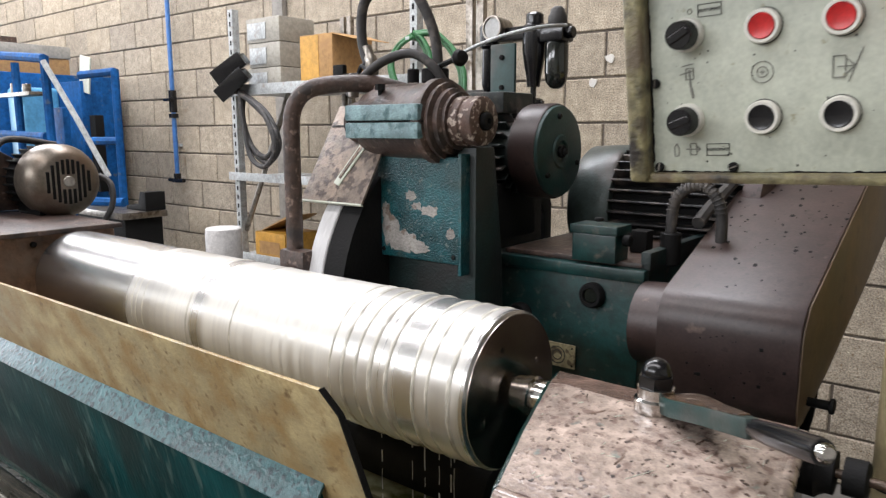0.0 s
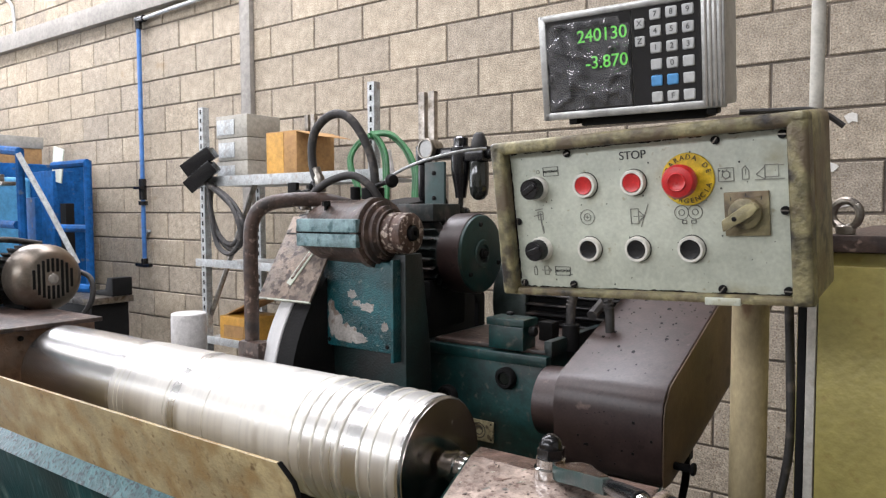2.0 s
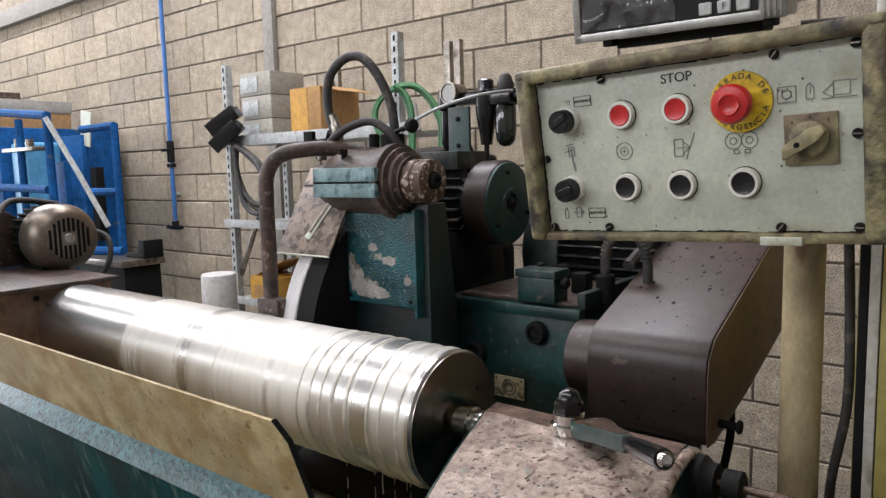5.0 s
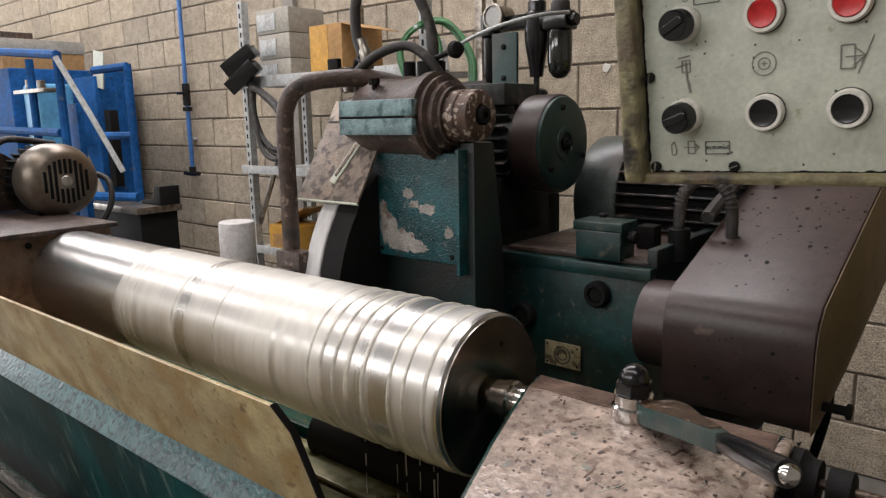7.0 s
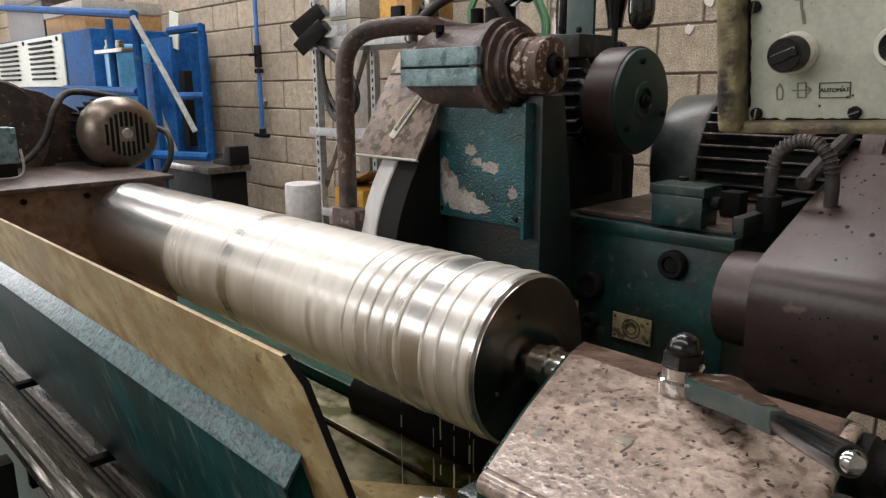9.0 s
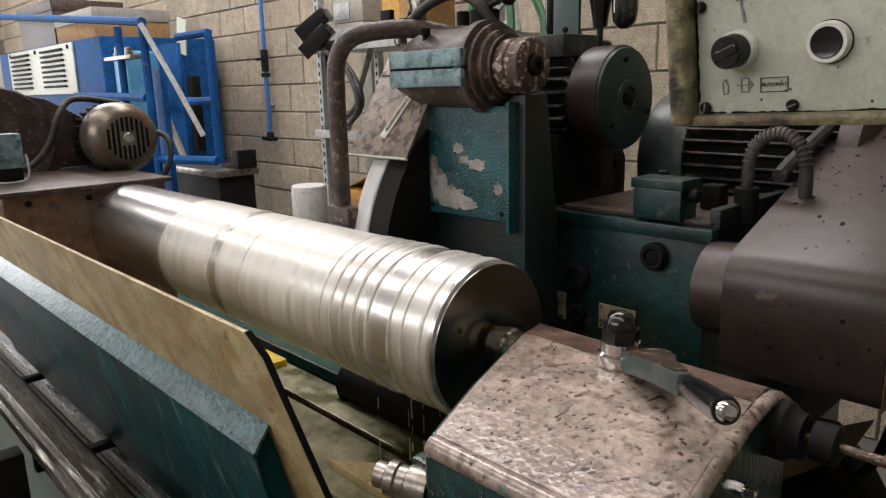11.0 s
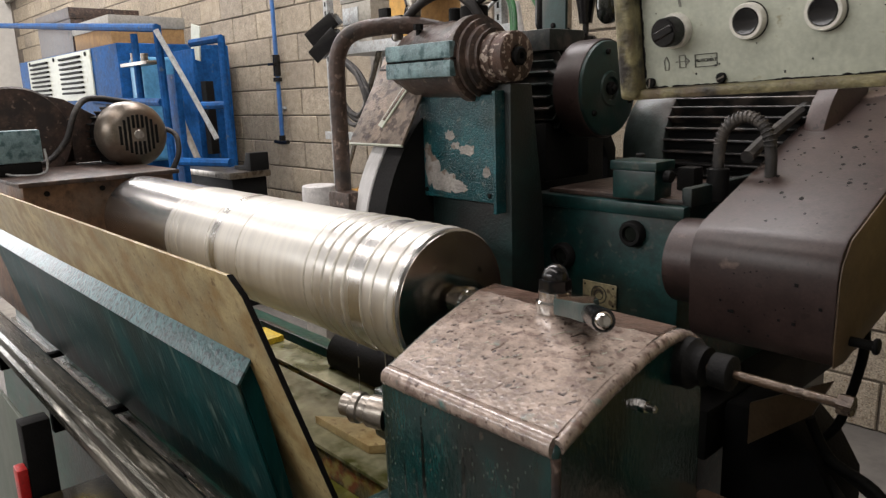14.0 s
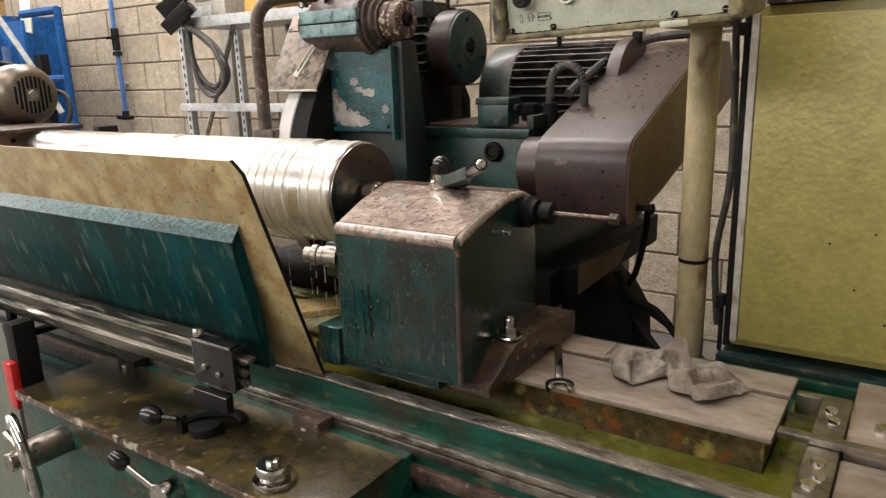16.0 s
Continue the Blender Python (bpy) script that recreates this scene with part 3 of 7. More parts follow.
def wall_pipe():
    p = thing("wall_pipe", "thin blue compressed-air pipe with a shut-off valve on the block wall", "pipe", (-4.90, 2.93, 1.0))
    part("pipe_run", tube([(-4.90, 2.93, 2.84), (-4.90, 2.93, 2.0), (-4.90, 2.93, 1.02)], 0.017, 12), BLUE_PIPE, p)
    part("elbow", join(cyl((-4.90, 2.93, 2.79), "z", 0.09, 0.026), cyl((-4.92, 2.93, 2.86), "x", 0.10, 0.026)), BLACK, p, "black elbow fitting")
    part("branch", tube([(-4.82, 2.93, 2.86), (-4.4, 2.93, 2.875), (-3.74, 2.93, 2.89)], 0.014, 10), GALV, p, "silver air line running under the beam")
    part("valve", join(cyl((-4.90, 2.93, 1.50), "z", 0.16, 0.028), box(-4.95, -4.86, 2.88, 2.91, 1.58, 1.60), cyl((-4.90, 2.93, 1.46), "z", 0.03, 0.034)), BLACK, p, "black valve with a lever")
    part("outlet", join(cyl((-4.90, 2.93, 0.99), "z", 0.06, 0.026), tube([(-4.99, 2.92, 1.0), (-4.9, 2.92, 0.995), (-4.80, 2.92, 1.0)], 0.016)), BLACK, p, "black tee outlet")
    part("clip", box(-4.93, -4.87, 2.945, 2.97, 1.25, 1.27, 0.001), GALV, p)
    c = thing("conduit", "bent grey conduit above the steel beam", "conduit", (-7.0, 2.93, 3.06))
    part("tube", tube([(-7.9, 2.94, 3.62), (-7.4, 2.94, 3.5), (-7.05, 2.94, 3.36), (-6.98, 2.94, 3.2), (-6.98, 2.94, 3.06)], 0.014), GALV, c)


wall_pipe()


# ---- far side: shelf rack and what it holds ----
def rack_post(x, y, h):
    p = join(box(x - 0.02, x + 0.02, y - 0.002, y + 0.002, 0, h, 0), box(x + 0.017, x + 0.021, y, y + 0.04, 0, h, 0))
    return p


def shelving():
    s = thing("shelf_rack", "open rack of galvanised slotted angle with metal shelves", "shelf", (-2.75, 2.45, 0))
    for x, y, h in ((-3.44, 2.43, 2.02), (-2.08, 2.40, 2.02), (-3.44, 2.84, 1.9), (-2.08, 2.84, 2.0)):
        post = part("post", rack_post(x, y, h), GALV, s)
        slots = bmesh.new()
        for k in range(int(h / 0.05)):
            b = box(x - 0.006, x + 0.006, y - 0.0035, y - 0.0023, 0.03 + k * 0.05, 0.055 + k * 0.05, 0)
            me = bpy.data.meshes.new("tmp")
            b.to_mesh(me)
            b.free()
            slots.from_mesh(me)
            bpy.data.meshes.remove(me)
        tagged(part("slots", slots, GRIME_SHADE, post, "dark punched slots"), kind="stuff")
    part("shelf", join(box(-3.47, -1.98, 2.40, 2.86, 1.565, 1.57, 0), box(-3.47, -1.98, 2.392, 2.398, 1.555, 1.612, 0.001)), GALV, s)
    part("shelf", join(box(-3.47, -2.05, 2.40, 2.86, 1.105, 1.11, 0), box(-3.47, -2.05, 2.395, 2.40, 1.09, 1.135, 0.001)), GALV, s)
    part("shelf", join(box(-3.47, -2.05, 2.40, 2.86, 0.655, 0.66, 0), box(-3.47, -2.05, 2.395, 2.40, 0.64, 0.685, 0.001)), GALV, s)
    part("brace", tube([(-3.42, 2.46, 0.80), (-3.0, 2.46, 1.56)], 0.015, 6, 1), DULL_STEEL, s, "dark diagonal brace")


shelving()


def rack_goods():
    for z0, z1, d in ((1.57, 1.70, 0.0), (1.70, 1.83, 0.015), (1.83, 1.96, 0.0)):
        b = thing("instrument_box", "small grey plastic instrument box stacked on the shelf", "box", (-3.12, 2.6, z0), group="grey boxes")
        part("case", box(-3.34 + d, -3.06, 2.46, 2.70, z0 + 0.002, z1, 0.006), GREY_BOX, b)
        part("front_panel", box(-3.325 + d, -3.17, 2.455, 2.459, z0 + 0.02, z1 - 0.025, 0.001), GALV, b, "pale grey recessed front")
    c = thing("cardboard_box", "opened orange-brown cardboard box with parcel tape", "box", (-2.68, 2.6, 1.57))
    part("carton", box(-2.90, -2.66, 2.46, 2.74, 1.572, 1.84, 0.003), CARD, c)
    part("tape", box(-2.895, -2.76, 2.4575, 2.4595, 1.60, 1.834, 0), CARD_TAPE, c, "glossy orange tape")
    part("flap", prism([(-2.66, 1.84), (-2.50, 1.80), (-2.50, 1.797), (-2.66, 1.835)], "y", 2.46, 2.70), CARD, c, "lifted side flap")
    c = thing("cardboard_box", "small orange cardboard box low on the rack", "box", (-3.22, 2.6, 0.66))
    part("carton", box(-3.34, -3.08, 2.46, 2.70, 0.662, 0.80, 0.003), CARD_TAPE, c)
    part("tape", box(-3.30, -3.12, 2.4565, 2.4585, 0.68, 0.75, 0), CARD, c, "printed brown band")
    part("flap", prism([(-3.34, 0.80), (-3.10, 0.90), (-3.08, 0.90), (-3.08, 0.895), (-3.335, 0.797)], "y", 2.50, 2.70), CARD, c)
    # flood lamps clamped to the shelf end
    f = thing("flood_lamp", "black work flood lamps clamped to the shelf end", "lamp", (-3.50, 2.40, 1.6))
    for dx, dz, a in ((0.0, 0.0, -32), (0.02, -0.085, -38)):
        m = Matrix.Translation((-3.42 + dx, 2.34, 1.70 + dz)) @ Euler((radians(14), radians(a), radians(25))).to_matrix().to_4x4()
        h = part("lamp_head", moved(join(box(-0.09, 0.09, -0.05, 0.05, -0.035, 0.03, 0.010), box(-0.10, 0.10, -0.056, -0.045, -0.04, 0.04, 0.004)), m), BLACK, f)
        for k in range(7):
            part("fin", moved(box(-0.075 + k * 0.023, -0.067 + k * 0.023, -0.04, 0.045, 0.028, 0.044, 0.001, 1), m), RUBBER, h)
    part("bracket", box(-3.45, -3.42, 2.36, 2.39, 1.56, 1.68, 0.002), DULL_STEEL, f)
    for k, (r, dz) in enumerate(((0.17, 0), (0.13, 0.03), (0.19, -0.02))):
        y = 2.37 - k * 0.014
        pts = [(-3.36, y, 1.58), (-3.38 + 0.02 * k, y, 1.42), (-3.29, y, 1.25 + dz), (-3.17, y, 1.20 + dz), (-3.08, y, 1.30 + dz), (-3.17, y, 1.40 + r * 0.3), (-3.36, y, 1.56)]
        part("cable", tube(pts, 0.014, 8), RUBBER, f, "black cable hanging in a loop")
    f.location.x += 0.10
    # green hose over the post
    g = thing("garden_hose", "green hose coiled over the rack post", "hose", (-2.05, 2.36, 1.5))
    falls = [[(-2.02, 1.765), (-1.975, 1.733), (-1.938, 1.66), (-1.932, 1.53), (-1.94, 1.40)],
             [(-2.02, 1.762), (-1.91, 1.755), (-1.83, 1.70), (-1.785, 1.635), (-1.762, 1.57), (-1.77, 1.42)],
             [(-2.03, 1.755), (-2.10, 1.725), (-2.145, 1.68), (-2.152, 1.625), (-2.12, 1.55), (-2.08, 1.48)]]
    for pts in falls:
        for k in range(3):
            part("coil", tube([(x + 0.021 * (k - 1), 2.345 - 0.012 * k, z + 0.010 * (k % 2)) for x, z in pts], 0.0085, 8), GREEN_HOSE, g)
    part("hook", box(-2.05, -2.03, 2.31, 2.41, 1.742, 1.755, 0.002), GALV, g)
    t = solo("fluorescent_tube", cyl((-1.99, 2.44, 1.572), (-0.22, 0.0, 1), 0.13, 0.019), WHITE_PLASTIC, "white plastic tube leaning on the shelf rack", "tube")
    p = thing("steel_bars", "pair of upright grey steel bars behind the rack", "bar", (-1.80, 2.46, 0.0))
    for dx in (0.0, 0.055):
        part("bar", box(-1.83 + dx, -1.795 + dx, 2.44, 2.47, 0.0, 1.95, 0.004), DULL_STEEL, p)
    p = thing("steel_bars", "dark upright steel bars beside the boxes", "bar", (-2.90, 2.78, 0.66))
    for dx in (0.0, 0.05):
        part("bar", box(-2.92 + dx, -2.89 + dx, 2.76, 2.79, 0.66, 1.97, 0.004), DULL_STEEL, p)
    j = thing("plastic_drum", "white translucent plastic canister on a grey stand", "canister", (-3.16, 2.13, 0.0))
    part("body", lathe([(0, 0.085), (0.01, 0.092), (0.20, 0.092), (0.235, 0.09), (0.24, 0.085)], (-3.16, 2.13, 0.63), "z"), WHITE_PLASTIC, j)
    part("stand", box(-3.26, -3.06, 2.05, 2.21, 0.0, 0.63, 0.006), GREY_METAL, j)
    b = thing("bench", "dark steel bench against the block wall", "bench", (-4.4, 2.2, 0))
    part("top", box(-4.88, -4.05, 2.05, 2.34, 0.845, 0.885, 0.004), DULL_STEEL, b)
    part("body", box(-4.84, -4.08, 2.08, 2.32, 0.0, 0.8445, 0.004), GRIME_SHADE, b, "dark closed front")
    v = thing("angle_block", "dark cast angle block on the bench", "block", (-4.1, 2.26, 0.885))
    part("casting", prism([(-4.28, 0.886), (-4.05, 0.886), (-4.05, 1.0), (-4.11, 1.0), (-4.14, 0.92), (-4.28, 0.91)], "y", 2.2, 2.33, 0.004), GRIME_SHADE, v)


rack_goods()


def blue_machine():
    m = thing("blue_machine", "blue-painted machine with a tubular guard frame", "machine", (-6.5, 2.1, 0))
    part("housing", box(-8.6, -5.62, 2.0, 2.9, 0.0, 1.78, 0.01), BLUE, m)
    lp = part("louvre_panel", box(-8.2, -6.22, 1.985, 1.998, 1.37, 1.77, 0.004), PANEL, m, "pale grey panel with vent slots")
    for cx in (-7.75, -6.75):
        for k in range(8):
            part("louvre", box(cx - 0.30, cx + 0.30, 1.962, 1.984, 1.425 + k * 0.042, 1.443 + k * 0.042, 0.004, 1), GRIME_SHADE, lp)
    for x in (-8.1, -7.25, -6.32):
        part("screw", cyl((x, 1.975, 1.74), "y", 0.01, 0.018, seg=10), GRIME_SHADE, lp)
    for a, b in (((-9.5, 2.0, 2.24), (-4.40, 1.84, 1.775)), ((-6.3, 2.0, 1.36), (-4.60, 1.9, 1.33)), ((-4.40, 1.84, 1.79), (-4.42, 1.86, 0.0)), ((-4.50, 2.30, 1.75), (-4.50, 2.30, 0.0)), ((-4.50, 2.30, 1.735), (-4.84, 2.24, 1.725)), ((-4.50, 2.30, 1.30), (-4.84, 2.25, 1.30)), ((-5.1, 1.95, 1.80), (-5.1, 1.95, 0.9)), ((-4.4, 1.86, 0.96), (-3.95, 2.02, 0.96))):
        part("rail", tube([a, tuple((i + j) / 2 for i, j in zip(a, b)), b], 0.026, 8, 1), BLUE, m)
    part("stay", tube([(-4.37, 1.82, 1.76), (-4.25, 1.93, 1.43), (-4.13, 2.03, 1.10)], 0.017, 6, 1), GALV, m, "bright diagonal stay")
    part("stay", tube([(-4.55, 1.95, 1.42), (-4.42, 1.95, 1.18), (-4.28, 1.97, 0.94)], 0.022, 6, 1), GREY_METAL, m, "grey diagonal stay")
    part("tank", box(-5.55, -5.30, 2.05, 2.3, 0.9, 1.66, 0.03, 3), LIGHT_BLUE, m, "light blue tank")
    part("side_door", box(-5.32, -4.98, 2.30, 2.45, 0.6, 1.70, 0.006), BLUE, m)
    part("leg_plate", box(-4.52, -4.36, 1.90, 1.94, 0.5, 1.50, 0.004), BLUE, m)
    part("post", box(-4.95, -4.87, 2.33, 2.39, 0.95, 1.47, 0.004), GRIME_SHADE, m, "black upright post")
    part("fitting", join(box(-5.35, -4.85, 1.92, 2.02, 1.585, 1.61, 0.004), cyl((-5.12, 1.95, 1.61), "z", 0.06, 0.03), cyl((-4.95, 1.95, 1.61), "z", 0.05, 0.025)), DULL_STEEL, m, "dirty pipe fittings")
    part("sheet", box(-5.02, -4.88, 2.32, 2.33, 1.62, 1.86, 0.002, 1, (0, 12, 0)), PANEL, m, "pale leaning sheet")
    for x0, x1, z1, mt, lab in ((-8.1, -7.0, 2.18, RUST, "brown wooden crate on the blue machine"), (-6.95, -6.0, 2.02, CARD, "brown cardboard box on the blue machine")):
        c = thing("storage_box", lab, "box", ((x0 + x1) / 2, 2.4, 1.78))
        part("carton", box(x0, x1, 2.1, 2.7, 1.781, z1, 0.006), mt, c)
        part("lid", box(x0 - 0.01, x1 + 0.01, 2.09, 2.71, z1 - 0.09, z1 + 0.004, 0.004), GREY_BOX if mt is CARD else mt, c, "loose lid")


blue_machine()


# ---- grinding wheel head ----
def wheel_head():
    h = thing("grinding_machine", "dark green grinding machine head with brown dusty covers", "machine", (-0.55, 1.1, 0.0))
    # lower housing and pedestal
    part("housing", join(box(-0.70, -0.412, 0.985, 1.62, 0.62, 1.158, 0.006), box(-0.705, -0.405, 0.980, 1.0, 1.140, 1.160, 0.003)), TEAL, h)
    part("cover_plate", box(-0.66, -0.41, 0.995, 1.6, 1.1605, 1.168, 0.002), RUST, h, "dirty brown cover plate")
    part("plate_rail", box(-0.418, -0.402, 0.995, 1.42, 1.158, 1.186, 0.003), DARK_TEAL, h, "raised dark rail along the cover plate")
    # Near-black base and slide put the column gap's shade into the colour.
    part("pedestal", box(-1.25, -0.42, 1.02, 1.60, 0.0, 0.80, 0.008), GRIME_SHADE, h, "base coloured near-black for the shade in the gap")
    part("slide", box(-1.0, -0.36, 0.99, 1.7, 0.78, 0.86, 0.006), GRIME_SHADE, h)
    bl = part("block", join(box(-0.525, -0.452, 0.980, 1.028, 1.165, 1.208, 0.003), box(-0.528, -0.449, 0.977, 1.030, 1.208, 1.222, 0.002)), TEAL, h, "small green stop block")
    part("screw", cyl((-0.448, 1.0, 1.20), "x", 0.012, 0.009), GRIME_SHADE, bl)
    part("screw", cyl((-0.49, 1.0, 1.226), "z", 0.006, 0.007), GRIME_SHADE, bl)
    part("stop", box(-0.475, -0.445, 1.08, 1.11, 1.168, 1.205, 0.004), GRIME_SHADE, h)
    for (x, z, r) in ((-0.487, 1.113, 0.020), (-0.618, 1.060, 0.022), (-0.614, 1.003, 0.012)):
        s = part("sight_glass", lathe([(0, r), (0.01, r), (0.014, r * 0.85), (0.014, r * 0.62), (0.006, r * 0.6)], (x, 0.984, z), (0, -1, 0)), GRIME_SHADE, h, "black ringed oil sight glass")
        part("glass", cyl((x, 0.978, z), (0, -1, 0), 0.004, r * 0.6), GLASS_DARK, s)
    for x0, x1, z0, z1 in ((-0.726, -0.639, 0.985, 1.029), (-0.576, -0.513, 0.987, 1.026)):
        p = part("name_plate", box(x0, x1, 0.978, 0.981, z0, z1, 0.0006), WARM_PLATE, h, "worn yellowed name plate")
        part("mark", join(ring_bm(((x0 + x1) / 2, 0.9775, (z0 + z1) / 2), "y", 0.014, 0.0008, 24, 6), ring_bm(((x0 + x1) / 2, 0.9775, (z0 + z1) / 2), "y", 0.008, 0.0008, 20, 6)), INK, p)
        for dx, dz in ((0.005, 0.005), (0.005, -0.005), (-0.005, 0.005), (-0.005, -0.005)):
            part("rivet", cyl(((x0 if dx > 0 else x1) + dx, 0.978, (z0 if dz > 0 else z1) + dz), (0, -1, 0), 0.001, 0.0018, seg=8), GRIME_SHADE, p)
    # neck behind the teal cover
    part("column", prism([(0.863, 0.86), (0.95, 0.86), (0.938, 1.158), (0.912, 1.34), (0.863, 1.34)], "x", -0.81, -0.626, 0.004), DARK_TEAL, h)
    cov = part("side_cover", box(-0.815, -0.640, 0.846, 0.862, 1.160, 1.325, 0.004), LIGHT_TEAL, h, "bright teal hammered cover with bare chipped patches")
    rnd = random.Random(31)
    for x, z, rx_, rz_ in ((-0.741, 1.263, 0.013, 0.008), (-0.703, 1.240, 0.018, 0.009), (-0.729, 1.247, 0.012, 0.006), (-0.661, 1.207, 0.009, 0.010), (-0.786, 1.205, 0.020, 0.028), (-0.757, 1.188, 0.030, 0.018), (-0.727, 1.181, 0.024, 0.010), (-0.795, 1.235, 0.010, 0.014)):
        n = 22
        ring = [(max(-0.8135, x + rx_ * rnd.uniform(0.65, 1.2) * math.cos(6.2832 * q / n)), max(1.162, z + rz_ * rnd.uniform(0.65, 1.2) * math.sin(6.2832 * q / n))) for q in range(n)]
        part("bare_patch", prism(ring, "y", 0.8453 - 0.0001 * rnd.random(), 0.8462), BARE_PATCH, cov, "bare grey patch where paint flaked off", 0)
    part("edge_strip", box(-0.644, -0.638, 0.842, 0.864, 1.145, 1.33, 0.001), LIGHT_TEAL, cov)
    for x in (-0.80, -0.655):
        part("screw", cyl((x, 0.846, 1.172), (0, -1, 0), 0.003, 0.004, seg=10), GRIME_SHADE, cov)
    # spindle body on top
    ax, ay, az = -0.874, 0.862, 1.378
    part("spindle_body", lathe([(0, 0.024), (0.002, 0.034), (0.034, 0.038), (0.040, 0.050), (0.062, 0.057), (0.168, 0.059), (0.176, 0.065), (0.190, 0.065), (0.194, 0.056)], (ax, ay, az), "x", 48), RUST, h, "rusty turned spindle body")
    part("spindle_hole", cyl((ax - 0.0005, ay, az), (-1, 0, 0), 0.0006, 0.012), GRIME_SHADE, h)
    part("flange", lathe([(0, 0.056), (0.004, 0.0585), (0.010, 0.0585), (0.013, 0.050), (0.021, 0.050), (0.025, 0.043), (0.030, 0.043)], (ax + 0.192, ay, az), "x", 44), RUST, h)
    cap = part("cap", lathe([(0, 0.034), (0.002, 0.037), (0.028, 0.037), (0.030, 0.035), (0.034, 0.035), (0.036, 0.0365), (0.052, 0.036), (0.055, 0.032), (0.055, 0.016), (0.051, 0.014)], (ax + 0.210, ay, az), "x", 40), FLAKED, h, "flaking rusty end cap")
    part("hub", lathe([(0, 0.013), (0.008, 0.013), (0.010, 0.011), (0.010, 0.005), (0.004, 0.004)], (ax + 0.262, ay, az), "x", 24), GRIME_SHADE, cap)
    part("saddle", box(ax + 0.05, ax + 0.15, ay - 0.02, ay + 0.045, 1.408, 1.438, 0.012, 3), RUST, h)
    part("half_joint", join(box(ax + 0.038, ax + 0.194, ay - 0.063, ay - 0.045, az - 0.0015, az + 0.0015, 0)), GRIME_SHADE, h)
    for z0 in (az + 0.0015, az - 0.0255):
        part("label_plate", box(ax + 0.040, ax + 0.192, ay - 0.068, ay - 0.050, z0, z0 + 0.0240, 0.003), PALE_TEAL, h, "half of a split pale teal name block")
    part("bolt", join(cyl((-0.785, 0.825, 1.40), "z", 0.030, 0.004), hexagon((-0.785, 0.825, 1.427), "z", 0.009, 0.008)), GRIME_SHADE, h)
    part("nozzle_boss", cyl((-0.735, 0.90, 1.44), "z", 0.022, 0.022), GRIME_SHADE, h)
    part("ball_handle", join(tube([(-0.74, 0.90, 1.462), (-0.70, 0.885, 1.468), (-0.672, 0.875, 1.472)], 0.0045, 8), lathe([(0, 0.004), (0.004, 0.010), (0.012, 0.013), (0.020, 0.010), (0.024, 0.0)], (-0.676, 0.876, 1.471), (0.9, -0.3, 0.1), 16)), GRIME_SHADE, h, "small black ball handle")
    part("stub", cyl((-0.79, 0.91, 1.43), "z", 0.035, 0.010), GRIME_SHADE, h)
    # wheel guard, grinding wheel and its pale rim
    # Near-black disc and hood fill the dark region right of the rim.
    part("wheel_guard", join(lathe([(0, 0.16), (0, 0.2985), (0.045, 0.2985), (0.045, 0.16)], (-0.851, 1.0475, 1.07), "x", 72), prism([(0.86, 1.37), (0.90, 1.41), (1.25, 1.45), (1.42, 1.20), (1.42, 0.85), (1.39, 0.85), (1.39, 1.18), (1.23, 1.41), (0.90, 1.38)], "x", -0.94, -0.815, 0.003), box(-0.819, -0.80, 0.90, 1.35, 0.80, 1.36, 0.003)), GRIME_SHADE, h, "near-black wheel guard")
    tilt = Matrix.Translation((-0.868, 0.790, 1.247)) @ Euler((radians(-31), 0, 0)).to_matrix().to_4x4()
    hood = part("guard_flap", moved(box(-0.072, 0.072, -0.002, 0.002, 0.0, 0.185, 0.001), tilt), TIN, h, "tilted dirty tin flap")
    part("ragged_edge", moved(box(-0.073, 0.073, -0.003, 0.0025, -0.001, 0.002, 0.0008), tilt), PANEL, hood, "pale crusted lower edge")
    part("paste_smear", moved(box(0.008, 0.024, -0.0045, -0.0015, 0.03, 0.125, 0.0014, 2, (0, 20, 0)), tilt), PANEL, hood, "cream smear of dried paste")
    part("paste_core", moved(box(0.012, 0.019, -0.0056, -0.004, 0.042, 0.115, 0.0006, 1, (0, 20, 0)), tilt), BROWN_EDGE, hood)
    # coolant pipe
    part("coolant_pipe", tube([(-0.79, 0.905, 1.425), (-0.825, 0.865, 1.438), (-0.862, 0.822, 1.440), (-0.903, 0.782, 1.430), (-0.926, 0.767, 1.398), (-0.929, 0.764, 1.34), (-0.929, 0.764, 1.25), (-0.927, 0.762, 1.165)], 0.0142, 14), RUST, h, "thick brown bent coolant pipe")
    part("nozzle", join(box(-0.947, -0.885, 0.742, 0.776, 1.130, 1.170, 0.008), box(-0.938, -0.890, 0.732, 0.756, 1.120, 1.142, 0.004)), RUST, h, "crusted coolant nozzle")
    # hoses on top
    part("hose", tube([(-0.855, 0.87, 1.475), (-0.868, 0.87, 1.515), (-0.862, 0.87, 1.57), (-0.825, 0.875, 1.602), (-0.785, 0.88, 1.600), (-0.755, 0.89, 1.565), (-0.735, 0.90, 1.51), (-0.728, 0.90, 1.45)], 0.0085, 12), RUBBER, h, "black hose arched over the spindle")
    part("ferrule", lathe([(0, 0.007), (0.012, 0.011), (0.03, 0.011), (0.035, 0.008), (0.05, 0.008)], (-0.845, 0.875, 1.455), (-0.25, -0.1, 1)), DULL_STEEL, h)
    part("hose", tube([(-0.90, 0.87, 1.425), (-0.86, 0.86, 1.45), (-0.81, 0.86, 1.475), (-0.76, 0.87, 1.485), (-0.725, 0.88, 1.465), (-0.71, 0.89, 1.44)], 0.0075, 12), RUBBER, h, "short black hose")
